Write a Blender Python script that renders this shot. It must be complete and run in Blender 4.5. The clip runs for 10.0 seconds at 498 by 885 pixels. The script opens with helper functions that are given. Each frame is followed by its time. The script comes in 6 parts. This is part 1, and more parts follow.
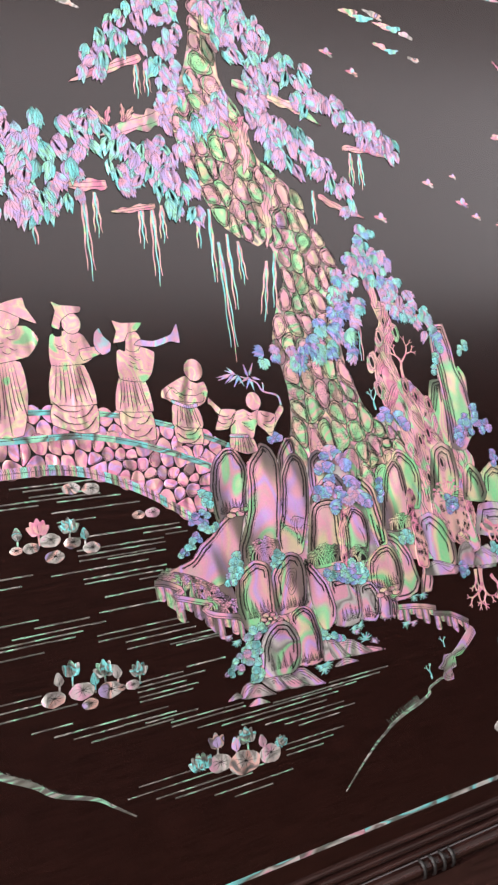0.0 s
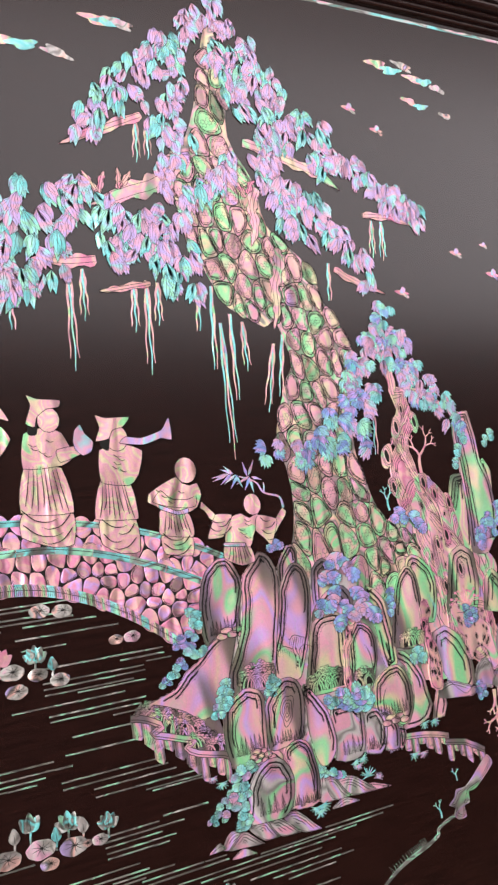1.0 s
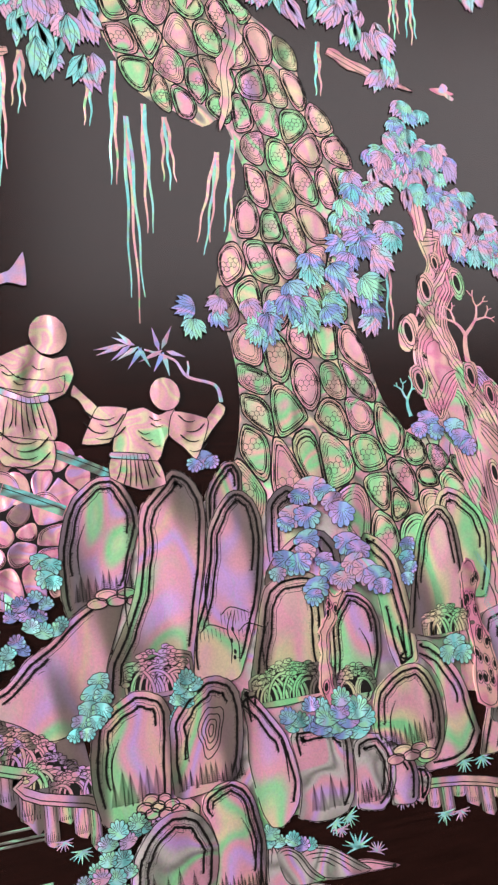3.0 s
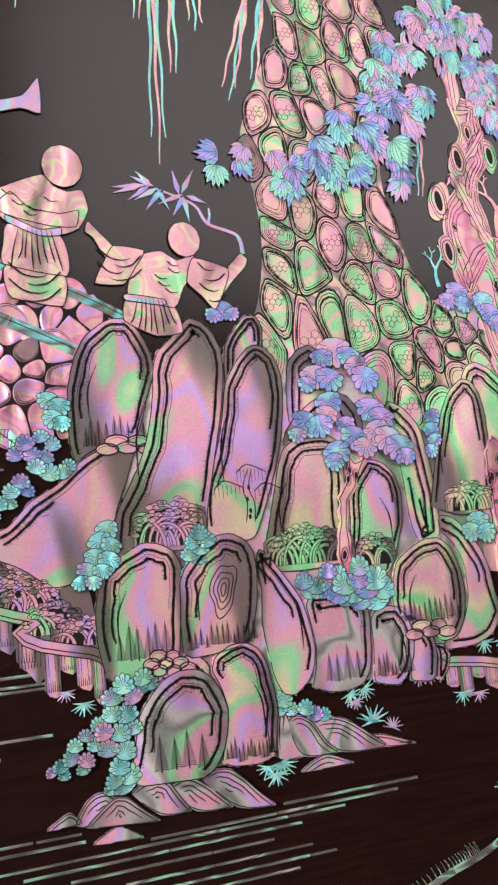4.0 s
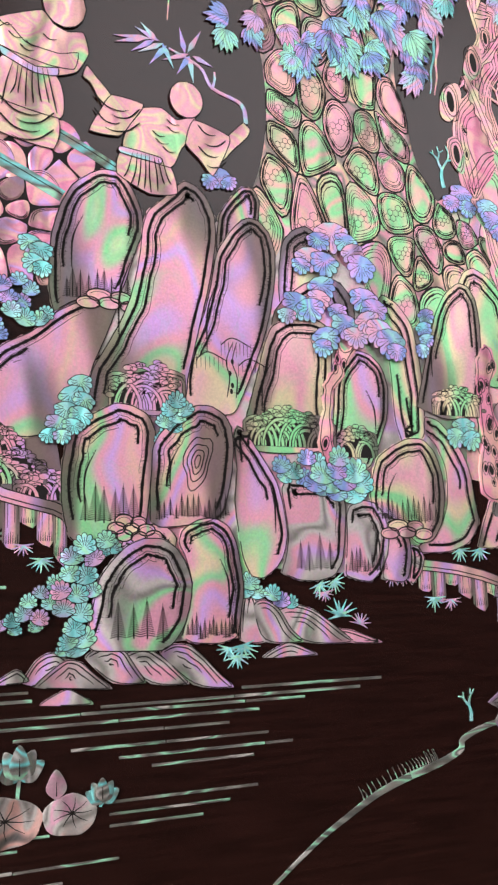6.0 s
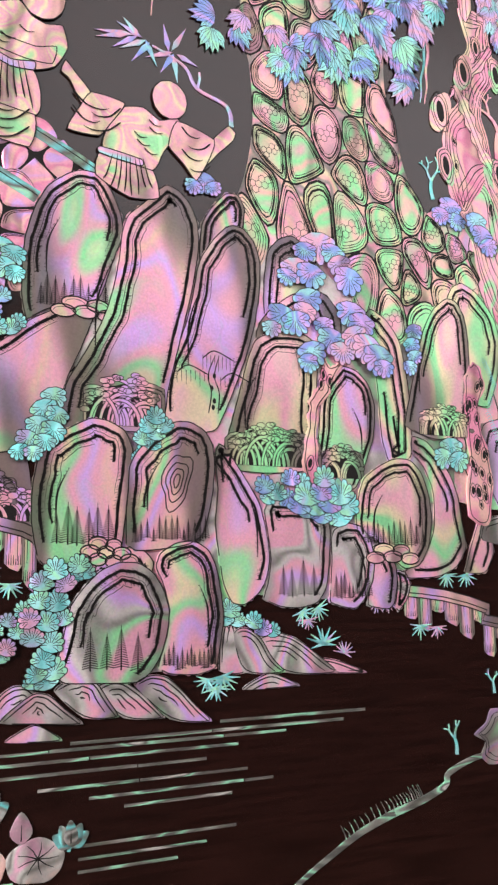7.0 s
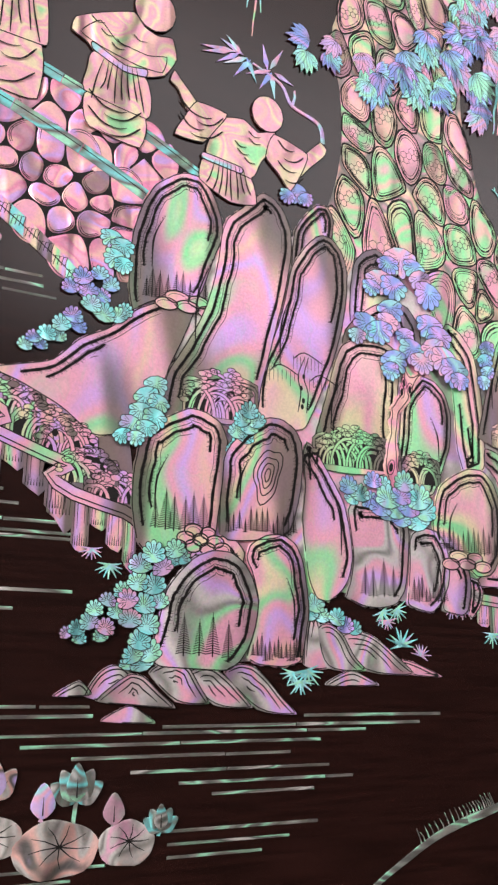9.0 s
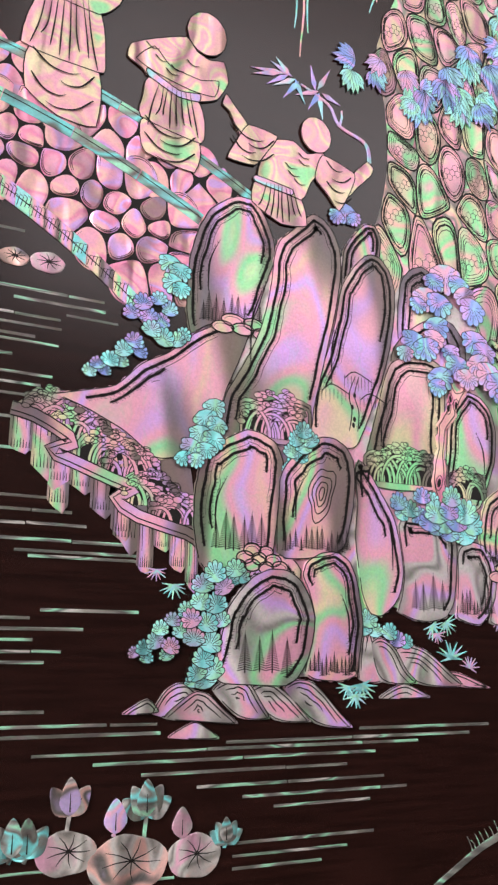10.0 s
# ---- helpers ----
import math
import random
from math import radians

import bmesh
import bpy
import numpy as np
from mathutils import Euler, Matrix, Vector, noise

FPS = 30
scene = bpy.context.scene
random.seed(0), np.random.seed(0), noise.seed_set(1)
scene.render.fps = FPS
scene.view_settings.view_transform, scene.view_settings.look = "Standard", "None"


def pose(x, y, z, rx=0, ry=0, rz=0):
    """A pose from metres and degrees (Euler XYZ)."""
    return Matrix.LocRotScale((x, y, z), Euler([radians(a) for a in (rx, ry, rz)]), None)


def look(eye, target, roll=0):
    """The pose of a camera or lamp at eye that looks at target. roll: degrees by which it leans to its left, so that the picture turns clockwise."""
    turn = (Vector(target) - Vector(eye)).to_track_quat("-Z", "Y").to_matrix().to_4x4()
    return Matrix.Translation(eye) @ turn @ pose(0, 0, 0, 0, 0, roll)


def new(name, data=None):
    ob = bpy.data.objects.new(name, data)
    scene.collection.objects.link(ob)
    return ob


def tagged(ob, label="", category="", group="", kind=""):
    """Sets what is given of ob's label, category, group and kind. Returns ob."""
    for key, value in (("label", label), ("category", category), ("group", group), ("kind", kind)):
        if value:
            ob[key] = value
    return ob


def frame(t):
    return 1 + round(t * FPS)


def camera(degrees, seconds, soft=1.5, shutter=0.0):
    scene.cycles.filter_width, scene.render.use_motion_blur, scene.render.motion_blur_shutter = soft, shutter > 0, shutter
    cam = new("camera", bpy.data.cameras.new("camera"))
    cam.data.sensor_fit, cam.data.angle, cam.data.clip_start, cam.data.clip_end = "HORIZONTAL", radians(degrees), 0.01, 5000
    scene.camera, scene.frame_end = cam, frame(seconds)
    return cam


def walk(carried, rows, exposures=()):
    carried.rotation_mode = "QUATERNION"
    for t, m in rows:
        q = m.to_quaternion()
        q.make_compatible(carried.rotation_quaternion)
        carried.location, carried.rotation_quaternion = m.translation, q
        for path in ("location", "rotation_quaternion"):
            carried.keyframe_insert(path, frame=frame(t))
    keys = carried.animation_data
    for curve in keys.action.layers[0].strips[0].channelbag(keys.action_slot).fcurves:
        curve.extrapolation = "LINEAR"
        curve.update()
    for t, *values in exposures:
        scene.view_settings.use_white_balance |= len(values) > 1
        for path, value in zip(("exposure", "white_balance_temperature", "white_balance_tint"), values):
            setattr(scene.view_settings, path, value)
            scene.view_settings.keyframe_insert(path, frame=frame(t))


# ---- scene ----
from mathutils import geometry

cam = camera(30.61, 10.0, soft=2.4)
EYE = 0.78
PATH = [
    (0, (-0.24763, -0.38386, 0.79116), (-0.09080, -0.13159, 0.83315), -11.23),
    (0.5, (-0.23720, -0.38767, 0.80418), (-0.08008, -0.13576, 0.84727), -11.70),
    (1, (-0.21163, -0.35722, 0.84208), (-0.05946, -0.10255, 0.88662), -9.06),
    (1.5, (-0.18316, -0.32512, 0.92047), (-0.03664, -0.06458, 0.94606), -6.71),
    (2, (-0.12188, -0.30123, 0.89117), (0.00527, -0.03096, 0.91921), -7.71),
    (2.2, (-0.10410, -0.28615, 0.86486), (0.01450, -0.01258, 0.89792), -8.10),
    (3.3, (-0.07222, -0.23109, 0.80364), (0.03602, 0.04272, 0.86118), -7.97),
    (3.5, (-0.07322, -0.22731, 0.79657), (0.03631, 0.04650, 0.85159), -7.60),
    (4, (-0.07907, -0.21522, 0.78095), (0.03449, 0.05782, 0.83149), -6.11),
    (4.5, (-0.07416, -0.21498, 0.77736), (0.04266, 0.05689, 0.82672), -5.33),
    (5, (-0.07244, -0.21448, 0.77140), (0.04900, 0.05561, 0.81945), -4.10),
    (5.5, (-0.08091, -0.20205, 0.75710), (0.04401, 0.06662, 0.80418), -2.27),
    (5.7, (-0.07869, -0.20296, 0.75403), (0.04357, 0.06684, 0.80163), -1.59),
    (6.8, (-0.07729, -0.18518, 0.75477), (0.05259, 0.08116, 0.80161), -1.14),
    (7, (-0.07755, -0.18804, 0.75818), (0.05619, 0.07580, 0.80821), -1.07),
    (7.5, (-0.08665, -0.17412, 0.75002), (0.05052, 0.08643, 0.80746), 0.27),
    (8, (-0.09157, -0.17697, 0.74792), (0.04786, 0.08036, 0.81377), 1.23),
    (8.5, (-0.09933, -0.17515, 0.73821), (0.03908, 0.08132, 0.80937), 1.91),
    (9, (-0.09924, -0.17861, 0.74336), (0.03650, 0.07985, 0.81244), 1.01),
    (9.5, (-0.10214, -0.17599, 0.74414), (0.03491, 0.08287, 0.80901), 0.95),
    (10, (-0.11234, -0.17881, 0.75004), (0.02242, 0.08144, 0.81416), 0.83),
]
walk(cam, [(t, look(eye, target, roll)) for t, eye, target, roll in PATH], [(0, 0.15), (1.5, 0.1), (2.2, 0.1), (3.5, -0.14), (4.5, -0.13), (5.5, -0.1), (7, -0.04), (10, -0.06)])

# ---- light: a wide window in the wall behind the viewer, an added side fill, and a pale ceiling ----
world = bpy.data.worlds.new("room_air")
scene.world = world
world.use_nodes = True
world.node_tree.nodes["Background"].inputs[0].default_value = (0.75, 0.82, 0.9, 1)
world.node_tree.nodes["Background"].inputs[1].default_value = 0.25


def window_light(name, x, y, z, width, height, watts, turn, colour=(1, 0.97, 0.95)):
    lamp = bpy.data.lights.new(name, "AREA")
    lamp.shape, lamp.size, lamp.size_y, lamp.energy, lamp.color = "RECTANGLE", width, height, watts, colour
    ob = new(name, lamp)
    ob.matrix_world = turn
    ob.location = (x, y, z)
    return ob


window_light("window_light", 2.75, -2.36, 2.8, 4.8, 2.1, 78, pose(0, 0, 0, 90, 0, 0), (1, 0.935, 0.965))
# unseen fill lamp, added to brighten the pearl; the side wall has no window
window_light("side_fill_light", -2.9, -1.3, 1.9, 1.7, 2.0, 262, pose(0, 0, 0, 90, 0, -90))


# ---- materials ----
def nodes_of(name):
    mat = bpy.data.materials.new(name)
    mat.use_nodes = True
    tree = mat.node_tree
    return mat, tree.nodes, tree.links, tree.nodes["Principled BSDF"]


def ramp(nodes, stops):
    node = nodes.new("ShaderNodeValToRGB")
    node.color_ramp.interpolation = "EASE"
    el = node.color_ramp.elements
    el[0].position, el[0].color = stops[0][0], (*stops[0][1], 1)
    el[1].position, el[1].color = stops[-1][0], (*stops[-1][1], 1)
    for at, colour in stops[1:-1]:
        e = el.new(at)
        e.color = (*colour, 1)
    return node


PINK, LILAC, PEACH, STRAW = (1.0, 0.47, 0.63), (0.80, 0.48, 1.0), (1.0, 0.60, 0.54), (0.95, 0.82, 0.54)
GREEN, CYAN, SMOKE, ROSE = (0.34, 0.90, 0.44), (0.24, 0.84, 0.86), (0.15, 0.135, 0.12), (0.92, 0.30, 0.50)
MIST, MAUVE, BLUSH, JADE = (0.42, 0.88, 0.92), (0.68, 0.52, 0.95), (0.95, 0.50, 0.70), (0.44, 0.94, 0.66)
DULL = (0.13, 0.125, 0.12)
WHITE, BLUE, DIM = (0.72, 0.68, 0.66), (0.30, 0.42, 0.92), (0.30, 0.29, 0.27)


def pearl(name, colours, size=11.0, tall=2.2, smoke=0.35, metal=0.42, rough=0.42, cut=0.0):
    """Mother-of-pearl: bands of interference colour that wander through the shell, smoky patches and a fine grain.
    cut: how far the bands run along the piece, as in slips cut along the growth of the shell, and how much shading is
    painted into the colour at its sides."""
    mat, nodes, links, bsdf = nodes_of(name)
    place, info = nodes.new("ShaderNodeNewGeometry"), nodes.new("ShaderNodeObjectInfo")
    mapping = nodes.new("ShaderNodeMapping")
    mapping.inputs["Scale"].default_value = (1, 1, 1 / tall)
    links.new(place.outputs["Position"], mapping.inputs["Vector"])
    shift = nodes.new("ShaderNodeMath")
    shift.operation = "MULTIPLY"
    shift.inputs[1].default_value = 41.0
    links.new(info.outputs["Random"], shift.inputs[0])

    def cloud(scale, detail, distortion, source):
        n = nodes.new("ShaderNodeTexNoise")
        n.noise_dimensions = "4D"
        n.inputs["Scale"].default_value, n.inputs["Detail"].default_value, n.inputs["Distortion"].default_value = scale, detail, distortion
        links.new(source, n.inputs["Vector"])
        links.new(shift.outputs[0], n.inputs["W"])
        return n

    bands = cloud(1000 / size, 0.6, 0.7, mapping.outputs[0])
    stops = [(0.26 + 0.48 * i / (len(colours) - 1), c) for i, c in enumerate(colours)]
    tint = ramp(nodes, stops)
    across = nodes.new("ShaderNodeSeparateXYZ")
    links.new(nodes.new("ShaderNodeTexCoord").outputs["Generated"], across.inputs[0])

    def sums(a, b, c):
        n = nodes.new("ShaderNodeMath")
        n.operation = "MULTIPLY_ADD"
        for slot, value in enumerate((a, b, c)):
            if isinstance(value, float):
                n.inputs[slot].default_value = value
            else:
                links.new(value, n.inputs[slot])
        return n.outputs[0]

    along_slip = sums(across.outputs["X"], 0.20 * cut, 0.0 - 0.10 * cut)
    links.new(sums(bands.outputs["Fac"], 1.0, along_slip), tint.inputs[0])
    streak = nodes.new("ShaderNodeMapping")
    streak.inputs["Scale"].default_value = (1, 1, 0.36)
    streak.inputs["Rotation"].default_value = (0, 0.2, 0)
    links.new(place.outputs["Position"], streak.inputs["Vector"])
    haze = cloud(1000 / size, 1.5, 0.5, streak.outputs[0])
    # painted shading: each piece darkens towards its left and right sides, as if domed
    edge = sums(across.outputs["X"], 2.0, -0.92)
    haze_side_shade = sums(sums(edge, edge, 0.0), 0.26 * cut, haze.outputs["Fac"])
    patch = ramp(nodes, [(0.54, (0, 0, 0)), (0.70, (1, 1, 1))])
    links.new(haze_side_shade, patch.inputs[0])
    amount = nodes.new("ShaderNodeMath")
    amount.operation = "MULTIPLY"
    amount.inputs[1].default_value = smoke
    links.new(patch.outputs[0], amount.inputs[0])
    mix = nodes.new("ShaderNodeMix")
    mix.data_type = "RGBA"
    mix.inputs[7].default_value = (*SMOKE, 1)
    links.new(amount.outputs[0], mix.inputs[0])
    fine = cloud(3200 / size, 2.0, 1.4, mapping.outputs[0])
    flash = ramp(nodes, stops)
    links.new(fine.outputs["Fac"], flash.inputs[0])
    blend = nodes.new("ShaderNodeMix")
    blend.data_type = "RGBA"
    blend.inputs[0].default_value = 0.10
    links.new(tint.outputs[0], blend.inputs[6])
    links.new(flash.outputs[0], blend.inputs[7])
    links.new(blend.outputs[2], mix.inputs[6])
    grain = cloud(1900, 3.0, 0.3, place.outputs["Position"])
    light = ramp(nodes, [(0.3, (0.88, 0.88, 0.88)), (0.7, (1.0, 1.0, 1.0))])
    links.new(grain.outputs["Fac"], light.inputs[0])
    times = nodes.new("ShaderNodeMix")
    times.data_type, times.blend_type = "RGBA", "MULTIPLY"
    times.inputs[0].default_value = 1.0
    links.new(mix.outputs[2], times.inputs[6])
    links.new(light.outputs[0], times.inputs[7])
    links.new(times.outputs[2], bsdf.inputs["Base Color"])
    ripple = cloud(330, 4.0, 1.2, place.outputs["Position"])
    bump = nodes.new("ShaderNodeBump")
    bump.inputs["Strength"].default_value, bump.inputs["Distance"].default_value = 0.25, 0.0004
    links.new(ripple.outputs["Fac"], bump.inputs["Height"])
    swell = cloud(900 / size, 1.0, 0.6, streak.outputs[0])
    lustre = nodes.new("ShaderNodeBump")
    lustre.inputs["Strength"].default_value, lustre.inputs["Distance"].default_value = 1.0, 0.0045
    links.new(swell.outputs["Fac"], lustre.inputs["Height"])
    links.new(bump.outputs[0], lustre.inputs["Normal"])
    links.new(lustre.outputs[0], bsdf.inputs["Normal"])
    film = nodes.new("ShaderNodeMapRange")
    film.inputs["From Min"].default_value, film.inputs["From Max"].default_value = 0.3, 0.7
    film.inputs["To Min"].default_value, film.inputs["To Max"].default_value = 320.0, 620.0
    links.new(swell.outputs["Fac"], film.inputs["Value"])
    links.new(film.outputs[0], bsdf.inputs["Thin Film Thickness"])
    bsdf.inputs["Thin Film IOR"].default_value = 1.62
    bsdf.inputs["Metallic"].default_value, bsdf.inputs["Roughness"].default_value = metal, rough
    bsdf.inputs["Coat Weight"].default_value, bsdf.inputs["Coat Roughness"].default_value = 0.0, 0.2
    return mat


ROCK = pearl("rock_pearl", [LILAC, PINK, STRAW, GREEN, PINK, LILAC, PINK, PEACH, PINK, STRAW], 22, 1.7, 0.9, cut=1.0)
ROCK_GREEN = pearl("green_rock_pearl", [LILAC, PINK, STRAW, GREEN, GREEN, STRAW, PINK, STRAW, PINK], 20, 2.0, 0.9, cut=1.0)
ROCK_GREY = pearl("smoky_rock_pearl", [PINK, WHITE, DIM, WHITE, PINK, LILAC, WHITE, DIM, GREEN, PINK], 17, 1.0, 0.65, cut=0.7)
BARK = pearl("bark_pearl", [PINK, STRAW, PINK, PEACH, PINK, GREEN, PINK, LILAC], 13, 1.2, 0.6)
BARK_GROUND = pearl("bark_ground_pearl", [PINK, DIM, STRAW, PEACH, DIM, PINK, GREEN, DIM], 9, 1.4, 0.8)
BARK_GREEN = pearl("green_bark_pearl", [GREEN, STRAW, GREEN, PEACH, GREEN, PINK], 12, 1.2, 0.65)
LEAF = pearl("leaf_pearl", [MIST, MAUVE, BLUSH, MAUVE, BLUSH, MIST, MAUVE, PINK], 12, 1.0, 0.1)
LEAF_BLUE = pearl("blue_leaf_pearl", [CYAN, BLUE, MIST, BLUE, LILAC, BLUE, MIST], 9, 1.0, 0.15)
LEAF_TEAL = pearl("teal_leaf_pearl", [JADE, MIST, CYAN, MIST, JADE, MIST, MAUVE], 8, 1.0, 0.15)
ROBE = pearl("robe_pearl", [GREEN, STRAW, PINK, PEACH, PINK, STRAW, PINK, STRAW, GREEN], 9, 1.0, 0.6)
STONE = pearl("stone_pearl", [LILAC, PINK, ROSE, PEACH, PINK, LILAC, ROSE, PINK], 8, 1.0, 0.75)
CORAL = pearl("coral_pearl", [PINK, ROSE, PEACH, PINK, STRAW], 10, 1.0, 0.25)
BORDER = pearl("border_pearl", [WHITE, SMOKE, WHITE, CYAN, SMOKE, WHITE, PINK, SMOKE], 26, 0.2, 0.5)
STRIP = pearl("strip_pearl", [DULL, DIM, WHITE, DULL, JADE, DIM, DULL, SMOKE, DIM, JADE, DULL], 20, 0.2, 0.7)
LOTUS = pearl("lotus_pearl", [DIM, JADE, DIM, SMOKE, CYAN, DIM, WHITE, SMOKE], 6, 1.0, 0.7)
RAILING = pearl("rail_pearl", [JADE, DIM, CYAN, SMOKE, JADE, MIST], 14, 0.6, 0.6)
PAD = pearl("pad_pearl", [WHITE, BLUSH, WHITE, DIM, WHITE, PEACH, DULL, MAUVE], 9, 1.0, 0.5)


def plain(name, colour, rough, bump_scale=600.0, bump_strength=0.15, spread=0.3, coat=0.0, stretch=(1, 1, 1), spec=0.5):
    mat, nodes, links, bsdf = nodes_of(name)
    place, mapping = nodes.new("ShaderNodeNewGeometry"), nodes.new("ShaderNodeMapping")
    mapping.inputs["Scale"].default_value = stretch
    links.new(place.outputs["Position"], mapping.inputs["Vector"])
    n = nodes.new("ShaderNodeTexNoise")
    n.inputs["Scale"].default_value, n.inputs["Detail"].default_value = bump_scale, 5.0
    links.new(mapping.outputs[0], n.inputs["Vector"])
    low = tuple(c * (1 - spread) for c in colour)
    high = tuple(min(1, c * (1 + spread)) for c in colour)
    r = ramp(nodes, [(0.3, low), (0.7, high)])
    links.new(n.outputs["Fac"], r.inputs[0])
    links.new(r.outputs[0], bsdf.inputs["Base Color"])
    b = nodes.new("ShaderNodeBump")
    b.inputs["Strength"].default_value, b.inputs["Distance"].default_value = bump_strength, 0.0003
    links.new(n.outputs["Fac"], b.inputs["Height"])
    links.new(b.outputs[0], bsdf.inputs["Normal"])
    bsdf.inputs["Roughness"].default_value = rough
    bsdf.inputs["Coat Weight"].default_value = coat
    bsdf.inputs["Specular IOR Level"].default_value = spec
    return mat


LINE = plain("engraved_black", (0.012, 0.010, 0.010), 0.5, 3000, 0.2, spec=0.25)
LACQUER = plain("red_brown_lacquer", (0.0150, 0.0047, 0.0038), 0.2, 900, 0.02, 0.35, 0.0, (0.06, 1, 1))
FRAME = plain("lacquered_frame", (0.026, 0.0105, 0.009), 0.22, 500, 0.06, 0.4, 0.2, (0.08, 1, 1))
PLASTER = plain("plaster", (0.62, 0.61, 0.6), 0.9, 60, 0.2, 0.05)
DARKWALL = plain("dark_wall", (0.075, 0.066, 0.062), 0.9, 30, 0.2, 0.2)
BOARDS = plain("floor_boards", (0.09, 0.05, 0.03), 0.5, 30, 0.2, 0.4, 0.0, (1, 0.1, 1))


# ---- building ----
def W(x, z, h):
    """A place on the panel: millimetres across and up from its middle mark, and out of its face."""
    return (x / 1000, -0.4 * h / 1000, EYE + z / 1000)


def smooth(pts, n=5, closed=True, edge=0.0):
    """A curve through the points; edge: how far it keeps to the straight lines between them."""
    out, k = [], len(pts)
    for i in range(k if closed else k - 1):
        a, b, c, d = (pts[(i + j) % k] if closed else pts[min(max(i + j, 0), k - 1)] for j in (-1, 0, 1, 2))
        for s in range(n):
            t = s / n
            out.append(tuple(0.5 * (2 * b[q] + (c[q] - a[q]) * t + (2 * a[q] - 5 * b[q] + 4 * c[q] - d[q]) * t * t
                                    + (3 * b[q] - a[q] - 3 * c[q] + d[q]) * t ** 3) * (1 - edge) + edge * (b[q] + (c[q] - b[q]) * t) for q in (0, 1)))
    return out if closed else out + [tuple(pts[-1])]


def area(pts):
    return 0.5 * sum(a[0] * b[1] - b[0] * a[1] for a, b in zip(pts, pts[1:] + pts[:1]))


def normals(pts, closed=True):
    """The unit way to the left of a line at each of its points."""
    out, k = [], len(pts)
    for i in range(k):
        a, b = (pts[i - 1], pts[(i + 1) % k]) if closed else (pts[max(i - 1, 0)], pts[min(i + 1, k - 1)])
        dx, dz = b[0] - a[0], b[1] - a[1]
        d = math.hypot(dx, dz) or 1
        out.append((-dz / d, dx / d))
    return out


class Sheet:
    """A mesh in the making, of thin plates and lines on the panel's face."""

    count = 0

    def __init__(self):
        self.v, self.f, self.m = [], [], []
        Sheet.count += 1
        self.lift = (Sheet.count * 7 % 31) * 0.0006

    def plate(self, pts, h=0.4, th=0.45, mi=0, edge=0.14):
        pts = [tuple(p) for p in pts]
        if area(pts) < 0:
            pts = pts[::-1]
        nm, k, o = normals(pts), len(pts), len(self.v)
        for level, inset in ((h - th, 0), (h - edge * 0.6, 0), (h, edge)):
            self.v += [W(p[0] + n[0] * inset, p[1] + n[1] * inset, level) for p, n in zip(pts, nm)]
        for r in (0, k):
            for i in range(k):
                j = (i + 1) % k
                self.f.append((o + r + i, o + r + j, o + r + k + j, o + r + k + i))
                self.m.append(mi)
        flat = [Vector((p[0], p[1], 0)) for p in pts]
        for tri in geometry.tessellate_polygon([flat]):
            self.f.append(tuple(o + 2 * k + i for i in tri))
            self.m.append(mi)
        return self

    def line(self, pts, w0, w1=None, h=0.43, mi=0, ends=0.25, wave=0.0):
        """A flat line whose width runs from w0 to w1 and tapers at its ends."""
        w1 = w0 if w1 is None else w1
        nm, k, o = normals(pts, False), len(pts), len(self.v)
        for i, (p, n) in enumerate(zip(pts, nm)):
            t = i / max(k - 1, 1)
            w = (w0 + (w1 - w0) * t) * min(1, (0.12 + t) / ends if ends else 1, (1.12 - t) / ends if ends else 1) / 2
            if wave:
                w *= 1 + wave * math.sin(i * 1.9 + p[0])
            self.v += [W(p[0] + n[0] * w, p[1] + n[1] * w, h), W(p[0] - n[0] * w, p[1] - n[1] * w, h)]
        for i in range(k - 1):
            self.f.append((o + 2 * i, o + 2 * i + 1, o + 2 * i + 3, o + 2 * i + 2))
            self.m.append(mi)
        return self

    def strip(self, pts, w0, w1, h, th, mi=0, ends=0.0):
        """A cut strip with thickness along a line."""
        nm, k = normals(pts, False), len(pts)
        left, right = [], []
        for i, (p, n) in enumerate(zip(pts, nm)):
            t = i / max(k - 1, 1)
            w = (w0 + (w1 - w0) * t) / 2 * (min(1, (0.15 + t) / ends, (1.15 - t) / ends) if ends else 1)
            left.append((p[0] + n[0] * w, p[1] + n[1] * w))
            right.append((p[0] - n[0] * w, p[1] - n[1] * w))
        return self.plate(right + left[::-1], h, th, mi, min(0.12, w1 / 4 + 0.01, w0 / 4 + 0.01))

    def hatch(self, pts, length, h, mi=0, gap=0.45, lean=0.3, side=1):
        """Short burin ticks along one side of a line."""
        nm = normals(pts, False)
        for (a, b, n) in zip(pts, pts[1:], nm):
            d = math.hypot(b[0] - a[0], b[1] - a[1])
            for s in range(max(1, int(d / gap))):
                t = (s + random.random()) / max(1, int(d / gap))
                x, z = a[0] + (b[0] - a[0]) * t, a[1] + (b[1] - a[1]) * t
                ux, uz = (b[0] - a[0]) / (d or 1), (b[1] - a[1]) / (d or 1)
                q = length * random.uniform(0.6, 1.2) * side
                o = len(self.v)
                w = 0.13
                self.v += [W(x - ux * w, z - uz * w, h), W(x + ux * w, z + uz * w, h),
                           W(x + n[0] * q + ux * lean * length, z + n[1] * q + uz * lean * length, h)]
                self.f.append((o, o + 1, o + 2))
                self.m.append(mi)
        return self

    def put(self, name, mats, parent=None, label="", kind=""):
        mesh = bpy.data.meshes.new(name)
        mesh.from_pydata([(v[0], v[1] - self.lift / 2500, v[2]) for v in self.v], [], self.f)
        for mat in mats if isinstance(mats, (list, tuple)) else [mats]:
            mesh.materials.append(mat)
        mesh.polygons.foreach_set("material_index", self.m)
        mesh.update()
